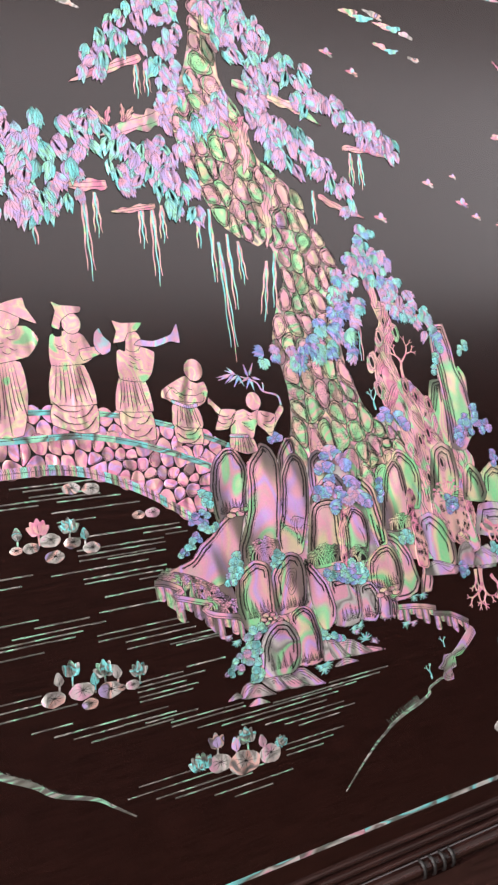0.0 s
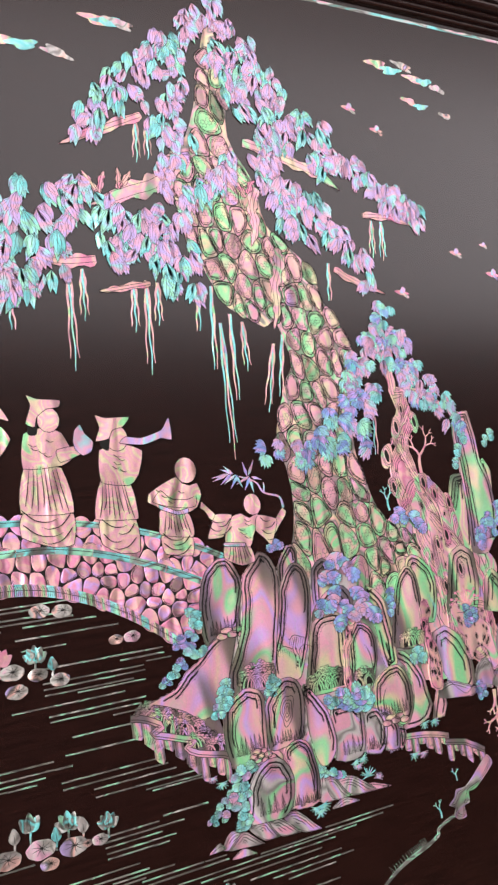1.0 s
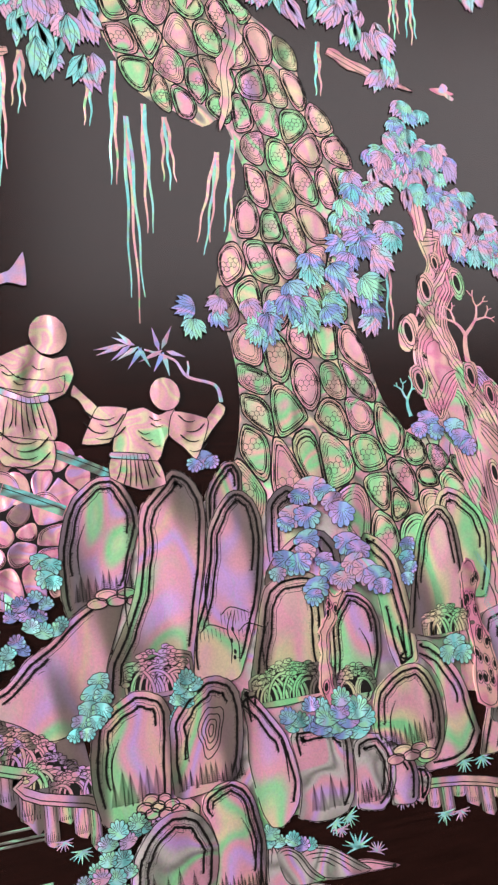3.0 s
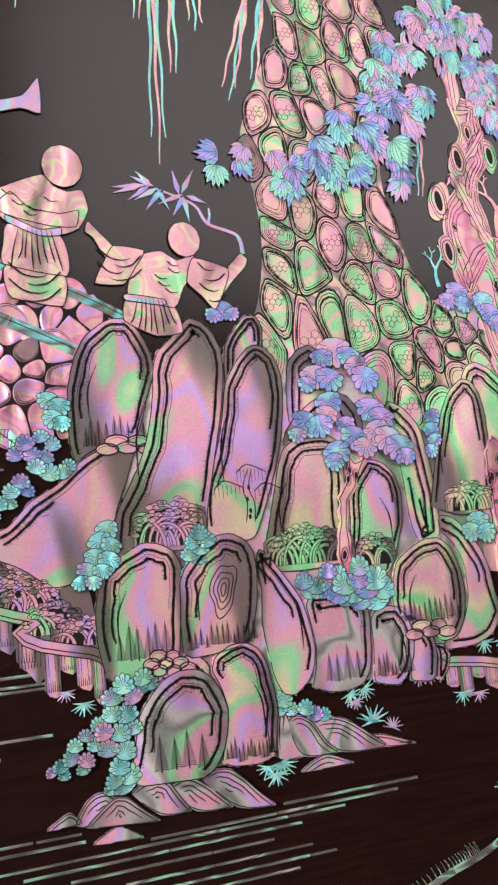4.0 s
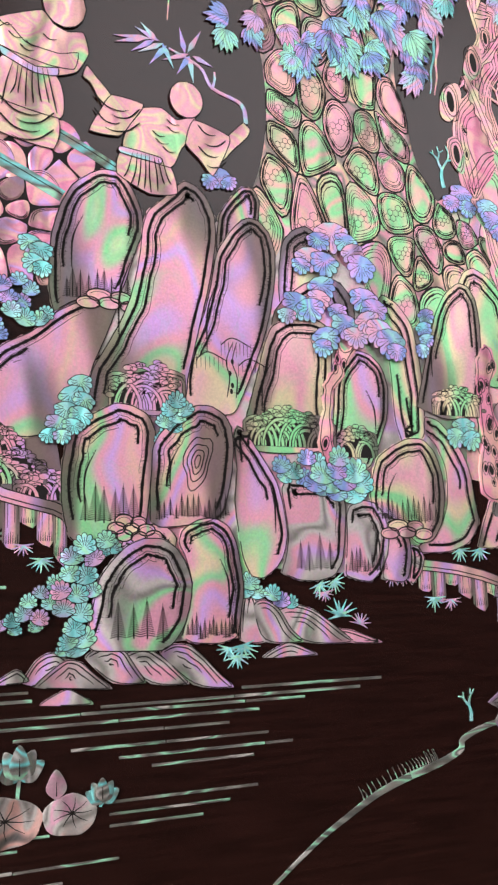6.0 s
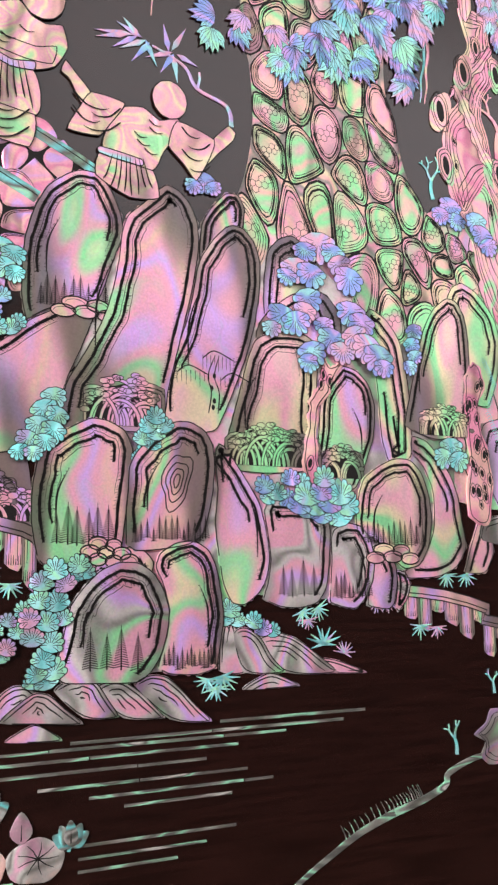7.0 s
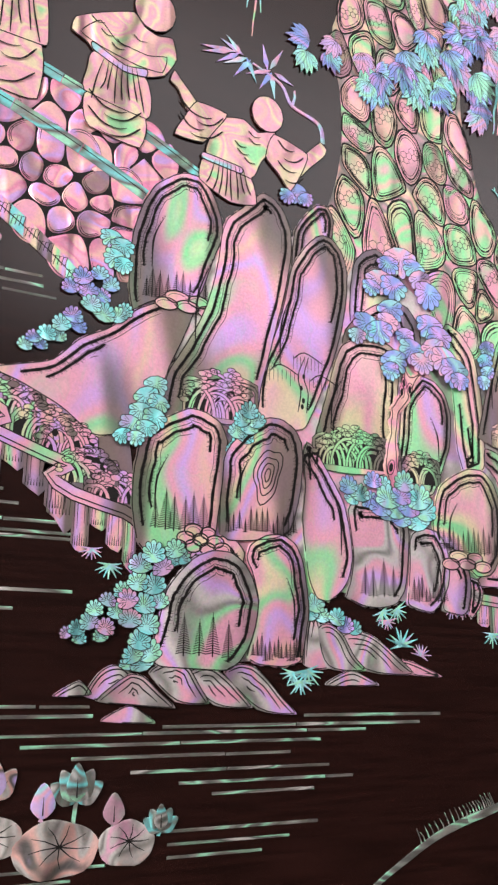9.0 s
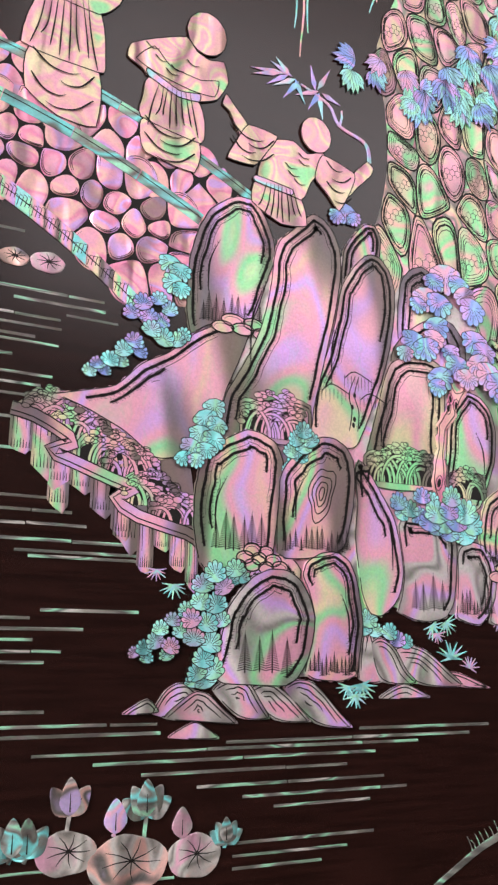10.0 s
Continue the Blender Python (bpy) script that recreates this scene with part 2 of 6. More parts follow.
        ob = new(name, mesh)
        ob.parent = parent
        return tagged(ob, label=label, kind=kind)


def oval(cx, cz, rx, rz, n=20, turn=0.0, rough=0.0):
    out = []
    for i in range(n):
        a = 2 * math.pi * i / n
        r = 1 + rough * math.sin(3 * a + cx) + rough * 0.6 * math.sin(5 * a + cz)
        x, z = rx * r * math.cos(a), rz * r * math.sin(a)
        out.append((cx + x * math.cos(turn) - z * math.sin(turn), cz + x * math.sin(turn) + z * math.cos(turn)))
    return out


def box(name, lo, hi, mat, parent=None, bevel=0.0):
    bm = bmesh.new()
    bmesh.ops.create_cube(bm, size=1)
    for v in bm.verts:
        v.co = [lo[q] + (hi[q] - lo[q]) * (v.co[q] + 0.5) for q in range(3)]
    if bevel:
        bmesh.ops.bevel(bm, geom=bm.edges[:], offset=bevel, segments=2, affect="EDGES")
    mesh = bpy.data.meshes.new(name)
    bm.to_mesh(mesh)
    bm.free()
    mesh.materials.append(mat)
    ob = new(name, mesh)
    ob.parent = parent
    return ob


# ---- the room ----
tagged(box("floor", (-3, -2.6, -0.1), (5.2, 0.62, 0), BOARDS), "dark brown wooden floor boards under the cabinet", "floor", kind="structure")
tagged(box("ceiling", (-3, -2.6, 3.95), (5.2, 0.62, 2.9), PLASTER), "plain pale plaster ceiling", "ceiling", kind="structure")
tagged(box("wall_back", (-3, 0.5, 0), (5.2, 0.62, 3.95), DARKWALL), "plain dark wall behind the cabinet", "wall", kind="structure")
tagged(box("wall_west", (-3.1, -2.6, 0), (-3, 0.62, 3.95), DARKWALL), "plain dark side wall", "wall", kind="structure")
tagged(box("wall_east", (5.2, -2.6, 0), (5.3, 0.62, 3.95), PLASTER), "plain pale side wall", "wall", kind="structure")
tagged(box("wall_front_low", (-3, -2.6, 0), (5.2, -2.45, 1.7), DARKWALL), "dark wall below the window", "wall", kind="structure")
tagged(box("wall_front_high", (-3, -2.6, 3.88), (5.2, -2.45, 3.95), PLASTER), "pale wall above the window", "wall", kind="structure")
tagged(box("wall_front_side", (-3, -2.6, 1.7), (0.33, -2.45, 3.88), DARKWALL), "dark wall beside the window", "wall", kind="structure")
tagged(box("wall_front_end", (5.17, -2.6, 1.7), (5.2, -2.45, 3.88), PLASTER), "pale wall beside the window", "wall", kind="structure")

# ---- the cabinet with its inlaid panel ----
X0, X1, LOW, HIGH = -430.0, 400.0, -128.6, 371.0
cabinet = tagged(new("lacquer_cabinet"), "dark red-brown lacquered cabinet with a glossy inlaid door panel", "cabinet")
box("body", (X0 / 1000 - 0.09, 0.014, 0.0), (X1 / 1000 + 0.09, 0.45, EYE + 0.5), FRAME, cabinet, 0.004)
box("door_panel", ((X0 - 12) / 1000, 0.0, EYE + (LOW - 12) / 1000), ((X1 + 12) / 1000, 0.0138, EYE + (HIGH + 12) / 1000), LACQUER, cabinet)


def moulding(name, profile, length, place, turn):
    """A run of moulding: its profile (out from the panel's edge, proud of its face) drawn out along a length."""
    mesh = bpy.data.meshes.new(name)
    k = len(profile)
    v = [(s * length / 2000, -p[1] / 1000, -p[0] / 1000) for s in (-1, 1) for p in profile]
    f = [(i, i + 1, k + i + 1, k + i) for i in range(k - 1)] + [tuple(range(k))[::-1], tuple(range(k, 2 * k))]
    mesh.from_pydata(v, [], f)
    mesh.materials.append(FRAME)
    ob = new(name, mesh)
    ob.parent = cabinet
    ob.matrix_world = pose(*place) @ turn
    return ob


def bead(a, b, top, n=6):
    return [(a + (b - a) * i / n, top * math.sin(math.pi * i / n) ** 0.6) for i in range(n + 1)]


PROFILE = ([(0, -3)] + [(p[0], p[1] + 0.3) for p in bead(1, 4.5, 2.2)] + [(p[0], p[1] + 1.0) for p in bead(5, 9, 2.4)]
           + [(p[0], p[1] + 1.8) for p in bead(9.5, 13, 2.4)] + [(p[0], p[1] + 2.4) for p in bead(14, 21, 4.2, 9)]
           + [(22, 2.5), (23, 4.4), (58, 4.4), (61, 2.6), (62, -3)])
wide, tall = X1 - X0, HIGH - LOW
mid_x, mid_z = (X0 + X1) / 2000, EYE + (LOW + HIGH) / 2000
moulding("bottom_moulding", PROFILE, wide + 124, (mid_x, 0, EYE + LOW / 1000), pose(0, 0, 0))
moulding("top_moulding", PROFILE, wide + 124, (mid_x, 0, EYE + HIGH / 1000), pose(0, 0, 0, 0, 180, 0))
moulding("side_moulding", PROFILE, tall, (X0 / 1000, 0, mid_z), pose(0, 0, 0, 0, 90, 0))
moulding("side_moulding", PROFILE, tall, (X1 / 1000, 0, mid_z), pose(0, 0, 0, 0, -90, 0))


def knot_ring(x):
    """A dark ring turned into the round rod of the moulding."""
    s = Sheet()
    ring = [(LOW - 17.5 + 4.4 * math.cos(a), 4.2 + 3.4 * math.sin(a)) for a in [math.pi * i / 8 for i in range(9)]]
    for d, r in ((-1.1, 0.9), (-0.4, 1.12), (0.4, 1.12), (1.1, 0.9)):
        s.v += [((x + d) / 1000, -(4.0 + (p[1] - 4.0) * r) / 1000, EYE + (LOW - 17.5 + (p[0] - LOW + 17.5) * r) / 1000) for p in ring]
    for r in range(3):
        for i in range(8):
            s.f.append((r * 9 + i, r * 9 + i + 1, r * 9 + i + 10, r * 9 + i + 9))
            s.m.append(0)
    return s.put("knot_ring", LINE, cabinet, "dark turned ring on the rod")


for x in (-200, -194, -188, 38, 44.5, 51, 57, 280, 286):
    knot_ring(x)

# ---- pearl border ----
border = tagged(new("border_line"), "thin mother-of-pearl border line let into the lacquer", "inlay")
random.seed(4)
for z in (-120.6, 368.0):
    x = X0 + 9
    while x < X1 - 9:
        n = min(random.uniform(32, 60), X1 - 9 - x)
        Sheet().plate([(x, z - 1.0), (x + n - 0.3, z - 1.0), (x + n - 0.3, z + 1.0), (x, z + 1.0)], 0.12, 0.2).put("border_strip", BORDER, border)
        x += n
for x in (X0 + 9, X1 - 9):
    z = -119
    while z < 367:
        n = min(random.uniform(32, 60), 367 - z)
        Sheet().plate([(x - 1, z), (x + 1, z), (x + 1, z + n - 0.3), (x - 1, z + n - 0.3)], 0.12, 0.2).put("border_strip", BORDER, border)
        z += n


# ---- rocks ----
def inset_line(pts, d, lo, hi, rough=0.07):
    """The line that runs inside an outline at a distance, along a stretch of it."""
    way = -1 if area(pts) < 0 else 1
    nm, k = normals(pts), len(pts)
    line = []
    for i in range(int(lo * k), max(int(hi * k), int(lo * k) + 4)):
        i %= k
        dd = d * (1 + rough * math.sin(i * 0.55 + pts[0][0]) + rough * 0.6 * math.sin(i * 1.3 + pts[0][1])) * way
        line.append((pts[i][0] + nm[i][0] * dd, pts[i][1] + nm[i][1] * dd))
    for _ in range(2):
        line = [line[0]] + [tuple((a[q] + 2 * b[q] + c[q]) / 4 for q in (0, 1)) for a, b, c in zip(line, line[1:], line[2:])] + [line[-1]]
    return line


def inside_poly(p, poly):
    hit = False
    for a, b in zip(poly, poly[1:] + poly[:1]):
        if (a[1] > p[1]) != (b[1] > p[1]) and p[0] < (b[0] - a[0]) * (p[1] - a[1]) / (b[1] - a[1]) + a[0]:
            hit = not hit
    return hit


def spruce(s, x, z, height, h):
    """A tiny engraved fir: a stem and shortening twigs."""
    s.line([(x, z), (x, z + height)], 0.35, 0.1, h, ends=0)
    n = int(height / 0.55)
    for i in range(n):
        t = i / n
        w = 0.2 * height * (1 - t) ** 0.8
        zz = z + height * 0.08 + height * 0.86 * t
        s.line([(x - w, zz - 0.25), (x, zz + 0.15), (x + w, zz - 0.25)], 0.2, 0.2, h, ends=0)


def bracken(body, x0, x1, z, height, h, mat):
    """A bank of bracken: bent stalks of shell that cross over cut-back black, under a bank of small round heads."""
    s, wide = Sheet(), x1 - x0
    n = max(5, int(wide / 1.7))
    dome = [(x0 + wide * i / 16, z + height * (0.10 + 0.62 * math.sin(math.pi * i / 16) ** 0.5) + 0.3 * math.sin(i * 2.7)) for i in range(17)]
    s.plate([(x0, z)] + dome + [(x1, z)], h, 0.02, 1, 0.02)
    for i in range(n * 3):
        t = random.uniform(0.04, 0.96)
        x, r = x0 + wide * t, height * random.uniform(0.34, 0.62 + 0.22 * math.sin(math.pi * t))
        lo, hi = (0.0, 0.6) if i % 2 else (0.4, 1.0)
        arc = [(x + r * 0.8 * math.cos(math.pi * (lo + (hi - lo) * q / 8)), z + 0.1 + r * math.sin(math.pi * (lo + (hi - lo) * q / 8))) for q in range(9)]
        arc = [(min(max(p[0], x0 + 0.2), x1 - 0.2), p[1]) for p in arc]
        level = h + 0.03 + 0.006 * (i % 16)
        s.line(arc, 1.2, 0.85, level, 1, 0)
        s.line(arc, 0.82, 0.5, level + 0.003, 0, 0)
    heads = []
    for i in range(n * 6):
        t = random.uniform(0.0, 1.0)
        heads.append((z + height * (0.16 + 0.30 * math.sin(math.pi * t) ** 0.5 + 0.48 * math.sin(math.pi * t) ** 0.7 * random.uniform(0.25, 1.0)), x0 + wide * t))
    for i, (zz, x) in enumerate(sorted(heads, reverse=True)):
        if zz < z + height * 0.5 and i % 3:
            continue
        r = random.uniform(0.6, 0.95)
        pod = oval(x, zz, r * 1.35, r * 0.8, 10)
        s.plate(pod, h + 0.14 + 0.003 * i, 0.05, 0, 0.05)
        s.line(pod + pod[:1], 0.16, None, h + 0.15 + 0.003 * i, 1, 0)
    return s.put("bracken_engraving", [mat, LINE], body, kind="stuff")


def shrink_oval(x, z, a, b):
    """The upper arc of an oval."""
    return [(x + a * math.cos(math.pi * q / 8), z + b * math.sin(math.pi * q / 8)) for q in range(9)]


def pebbles(parent, x, z, wide, rows, h, mat):
    for r in range(rows):
        k = rows - r + 1
        for i in range(k):
            px_, pz_ = x + (i - (k - 1) / 2) * wide / (rows + 0.6), z + r * wide * 0.135 + 0.25 * math.sin(i * 2.1 + r)
            s = Sheet().plate(oval(px_, pz_, wide / (rows + 1.0) * (0.66 + 0.06 * math.sin(i * 3.0 + r)), wide * 0.115, 14), h - 0.02 * r, 0.2, 0, 0.12)
            rim = oval(px_, pz_, wide / (rows + 1.0) * (0.63 + 0.06 * math.sin(i * 3.0 + r)), wide * 0.108, 14)
            s.line(rim + rim[:1], 0.34, None, h - 0.02 * r + 0.03, 1, ends=0)
            s.line([(p[0], p[1] - wide * 0.02) for p in shrink_oval(px_, pz_, wide / (rows + 1.0) * 0.5, wide * 0.08)], 0.16, 0.1, h - 0.02 * r + 0.03, 1, 0)
            s.put("pebble", [mat, LINE], parent)


def rock(outline, layer, mat=ROCK, bands=(0.12, 0.25), reach=(0.02, 0.84), firs=None, fern=None, stones=None, ring=None, crack=True, label="", scale=1.0, willow=False):
    """A pearl rock: a cut plate with engraved contour bands that follow its outline."""
    pts = smooth(outline, 6, True, 0.75)
    pts = [(p[0] + 0.12 * math.sin(i * 1.7), p[1] + 0.12 * math.cos(i * 2.3)) for i, p in enumerate(pts)]
    top = 0.5 + 0.16 * layer
    xs, zs = [p[0] for p in pts], [p[1] for p in pts]
    wide, low, high, cx = max(xs) - min(xs), min(zs), max(zs), (max(xs) + min(xs)) / 2
    girth = min(wide, 1.2 * abs(area(pts)) / (high - low))
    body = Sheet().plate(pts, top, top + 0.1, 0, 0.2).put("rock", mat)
    tagged(body, label or "pearl inlay rock with black engraved contour bands", "rock inlay", "rocks at the foot of the tree")
    h = top + 0.03
    Sheet().line(inset_line(pts, 0.15, 0, 0.999, 0), 0.26, 0.26, h, ends=0).put("outline", LINE, body)
    for i, d in enumerate(bands):
        lo, hi = reach[0] + random.uniform(0.0, 0.1) * i, reach[1] - random.uniform(0.05, 0.26) * i
        line = inset_line(pts, d * girth / 2 * 1.35, lo, hi)
        s = Sheet()
        s.line(line, (0.66 - 0.1 * i) * scale, 0.7 * scale, h, ends=0.16, wave=0.18)
        s.hatch(line, 1.0 * scale, h, gap=0.32, lean=0.45, side=-1)
        s.hatch(line, 0.75 * scale, h, gap=0.4, lean=-0.4, side=1)
        s.put("contour_band", LINE, body)
        thin = inset_line(pts, (d + 0.08) * girth / 2 * 1.35, lo + 0.06, hi - random.uniform(0.06, 0.25))
        Sheet().line(thin, 0.13, 0.16, h).put("contour_line", LINE, body)
    if crack:
        side = -1 if crack is True else crack
        x = cx + side * wide * 0.2
        line = smooth([(x + side * wide * 0.06, low + (high - low) * 0.3), (x + side * wide * 0.05, low + (high - low) * 0.5), (x - side * wide * 0.06, low + (high - low) * 0.66)], 6, False)
        Sheet().line(line, 0.7 * scale, 0.25, h, ends=0.6).hatch(line, 0.6, h).put("crack", LINE, body)
    if firs:
        s = Sheet()
        for i in range(firs[0]):
            t = (i + 0.5) / firs[0]
            spruce(s, cx + (t - 0.5) * wide * firs[2] + random.uniform(-0.3, 0.3), low + firs[3] + random.uniform(-0.5, 0.8), firs[1] * random.uniform(0.55, 1.1), h)
        s.put("fir_engraving", LINE, body, kind="stuff")
    if fern:
        bracken(body, cx - wide * fern[0] / 2 + fern[3], cx + wide * fern[0] / 2 + fern[3], low + fern[2], fern[1], h, mat)
    if stones:
        pebbles(body, cx + stones[0], low + stones[1], stones[2] * 0.9, stones[3], h + 0.1, BARK)
    if willow:
        x, z = cx - wide * 0.02, low + 5
        s = Sheet()
        for e in (-1, 1):
            s.line(smooth([(x + e * 1.2, z), (x + e * 1.0 + 0.6, z + 5), (x + e * 0.8 - 0.4, z + 9), (x + e * 0.5 + 1.2, z + 14)], 5, False), 0.35, 0.25, h)
        for u, v in ((0.3, 3), (-0.3, 6), (0.4, 9), (0.0, 1.5)):
            s.plate(oval(x + u, z + v, 0.45, 0.7, 8), h + 0.01, 0.02, 0, 0.05)
        for u, v, n in ((1.5, 15, 9), (-5, 11, 8), (6, 10, 8)):
            s.line(smooth([(x + u - 4, z + v - 2), (x + u - 1, z + v), (x + u + 4, z + v - 2)], 4, False), 0.3, 0.3, h)
            for i in range(n):
                q = x + u - 4 + 8 * i / (n - 1)
                s.line([(q, z + v - 1.2), (q, z + v - 3 - 2 * random.random())], 0.16, 0.1, h, ends=0)
        s.put("tree_engraving", LINE, body, kind="stuff")
    if ring:
        s = Sheet()
        for k, (rx, rz) in enumerate(((0.03, 0.075), (0.065, 0.14), (0.11, 0.21), (0.15, 0.3))):
            pts_ = oval(cx + wide * 0.06, (low + high) / 2 + 1, rx * wide, rz * wide, 24, -0.25, 0.06 + 0.02 * k)
            s.line(pts_ + pts_[:1], 0.3, 0.3, h, ends=0)
        s.put("growth_ring", LINE, body)
    return body


random.seed(7)
# the slope behind everything
HILL = smooth([(26.4, 60.1), (55.2, 70.9), (75.3, 81.8), (94, 90.6), (111.1, 75), (131.4, 61.6), (140.2, 49), (129, 27), (117.5, 11.6), (95.2, -0.2), (61, 6.5), (17.8, 18.1)], 4)
base = Sheet().plate(HILL, 0.1, 0.15).put("hillside", BARK)
tagged(base, "greenish pearl hillside behind the rocks and roots", "hill inlay")
s = Sheet()
for i in range(150):
    x, z = random.uniform(40, 160), random.uniform(20, 95)
    if not inside_poly((x + 3, z - 10), HILL):
        continue
    s.line(smooth([(x, z), (x + 2, z - 7), (x + 1, z - 13), (x + 5, z - 20)], 4, False), 0.5, 0.25, 0.13)
s.put("streak_engraving", LINE, base, kind="stuff")
# smoky shell shows between the rocks
backing = Sheet().plate(smooth([(-34.2, 37.7), (-33.6, 59.4), (-25.6, 71.2), (-14.8, 61.6), (-3.4, 71.7), (4.4, 63.5), (13.7, 73.3), (22.0, 60.3), (30.4, 65.3), (42.7, 57.3), (60.9, 45.3), (76.9, 51.4), (79.0, 20.2), (75.7, -14.3), (60.7, -16.5), (44.9, -22.6), (28.7, -22.6), (13.5, -21.3), (9.4, -36.0), (-2.9, -37.3), (-18.2, -37.4), (-24.7, -29.7), (-20.5, -15.8), (-30.6, -11.9), (-32.3, 6.6), (-26.1, 17.2), (-24.0, 27.5), (-29.7, 36.7)], 3, True, 0.6), 0.3, 0.4).put("rock_ground", ROCK_GREY)
tagged(backing, "smoky pearl ground showing between the rocks", "rock inlay")
# back row
rock([(5.3, 56.5), (5.9, 66.1), (8.6, 70.7), (12.5, 75.2), (16.0, 75.4), (17.8, 72.1), (17.0, 65.9), (12.3, 61.0)], 0, bands=(0.2, 0.42), crack=False)
rock([(-35.1, 37.2), (-36.3, 42.4), (-36.4, 49.5), (-35.8, 56.2), (-33.8, 63.4), (-30.9, 68.9), (-26.4, 72.5), (-23.4, 73.9), (-19.5, 73.7), (-16.3, 70.3), (-13.9, 64.6), (-13.3, 59.8), (-14.8, 56.0), (-16.3, 51.5), (-17.9, 46.4), (-19.5, 43.0), (-25.4, 41.2), (-30.5, 40.2)], 2, firs=(9, 7.5, 0.72, 4.0), stones=(3, 3.0, 15, 2), label="rounded pearl rock with engraved firs and pebbles")
rock([(-27.5, 13.5), (-27.4, 19.2), (-26.2, 24.6), (-22.9, 30.3), (-19.7, 36.1), (-17.3, 41.9), (-15.6, 48.3), (-14.5, 54.7), (-14.0, 60.3), (-12.6, 64.9), (-8.5, 68.8), (-5.0, 72.7), (-2.8, 74.3), (0.2, 73.4), (3.0, 70.7), (5.1, 65.9), (5.3, 59.3), (3.5, 48.9), (1.3, 40.1), (-0.8, 31.6), (-2.6, 24.6), (-3.5, 18.1), (-10.1, 14.1), (-19.5, 15.0)], 3, fern=(0.56, 13, 2.0, -1.8), label="tall leaning pearl rock with engraved bracken at its foot")
rock([(-3.5, 17.2), (-3.7, 24.4), (-2.8, 29.9), (-0.2, 35.7), (1.9, 41.6), (3.4, 47.5), (4.6, 54.2), (5.7, 57.7), (9.1, 62.9), (12.2, 66.2), (14.4, 67.2), (17.4, 66.7), (20.2, 63.6), (21.7, 58.7), (21.4, 51.3), (19.8, 42.3), (17.5, 34.7), (14.6, 27.3), (11.7, 20.7), (9.2, 15.9), (4.0, 15.0), (-1.1, 15.6)], 2, label="tall pearl rock with a small engraved tree", willow=True)
rock([(22.4, 45.6), (22.4, 54.4), (23.7, 62.2), (27.0, 65.9), (30.8, 67.4), (34.3, 65.4), (37.4, 60.7), (38.2, 53.3), (32.1, 49.0)], 0, bands=(0.2, 0.42), crack=False)
rock([(19.9, 39.4), (20.8, 43.2), (24.1, 47.4), (29.6, 51.5), (35.6, 54.2), (40.5, 53.0), (44.3, 48.4), (44.2, 39.3), (28.7, 35.2)], 1, bands=(0.16, 0.36), crack=False)
rock([(10.3, 9.8), (12.5, 16.7), (13.8, 21.0), (15.6, 27.1), (17.4, 33.6), (19.7, 39.1), (24.6, 41.7), (30.7, 42.6), (35.5, 41.1), (37.2, 35.9), (36.7, 27.8), (36.2, 19.2), (35.2, 7.9), (22.3, 6.5), (13.8, 6.9)], 2, ROCK_GREEN, fern=(0.95, 11, 2.0, 0.5), label="upright pearl rock with a green sheen and bracken")
rock([(50.8, 47.2), (53.2, 51.4), (58.2, 49.0), (62.4, 43.7), (64.2, 35.0), (65.1, 24.5), (64.7, 12.5), (57.6, 10.2), (55.2, 17.3), (54.8, 29.1), (53.6, 39.4)], 1, ROCK_GREEN, bands=(0.3, 0.6), crack=False)
rock([(34.5, 5.0), (36.6, 16.4), (37.4, 25.1), (39.9, 30.5), (44.1, 35.1), (48.7, 34.1), (52.1, 30.9), (53.8, 25.2), (53.0, 17.0), (49.8, 9.4), (46.7, 3.4), (38.5, 4.1)], 2, fern=(0.62, 9, 3.0, -1), crack=1, label="upright pink pearl rock beside the little tree")
rock([(77.7, 35.8), (78.1, 47.5), (78.6, 56.9), (80.8, 61.0), (84.3, 62.6), (89.1, 60.6), (92.8, 56.9), (95.6, 52.9), (96.9, 47.0), (95.6, 37.6), (91.5, 27.8), (85.0, 28.4)], 1, ROCK_GREEN, bands=(0.16, 0.34), crack=False)
rock([(62.6, 20.9), (65.0, 30.3), (67.6, 39.9), (70.2, 47.7), (73.7, 53.7), (78.5, 57.4), (82.1, 56.7), (84.5, 52.7), (85.4, 46.6), (85.3, 38.5), (84.4, 28.5), (82.2, 19.6), (72.1, 17.5)], 3, ROCK_GREEN, fern=(0.75, 9, 1.5, 2), label="tall green pearl rock with engraved bracken")
rock([(64.3, 14.1), (64.7, 18.5), (69.4, 17.4), (73.5, 13.3), (77.1, 8.0), (79.0, 2.7), (79.7, -3.4), (80.9, -10.2), (77.1, -15.6), (70.6, -18.0), (60.9, -18.2), (60.6, -16.1), (67.3, -12.2), (70.5, -5.3), (70.7, 4.1), (68.0, 10.4)], 2, bands=(0.26, 0.55), reach=(0.05, 0.62), crack=False)
rock([(47.2, -8.3), (46.4, -3.5), (47.4, 2.1), (49.2, 6.8), (53.6, 9.8), (58.4, 12.1), (63.6, 12.2), (67.2, 9.0), (69.3, 3.4), (69.9, -3.1), (68.5, -10.4), (65.3, -15.0), (60.4, -15.9), (56.4, -12.6), (51.7, -8.0)], 4, ROCK_GREEN, firs=(11, 7, 0.78, 6), stones=(-1, 3, 15, 2), label="arched green pearl rock with engraved firs and pebbles")
rock([(79.6, -16.6), (85.1, -3), (88.9, -4), (90.2, -11.1), (86.6, -17.1)], 2, bands=(0.35,), crack=False)
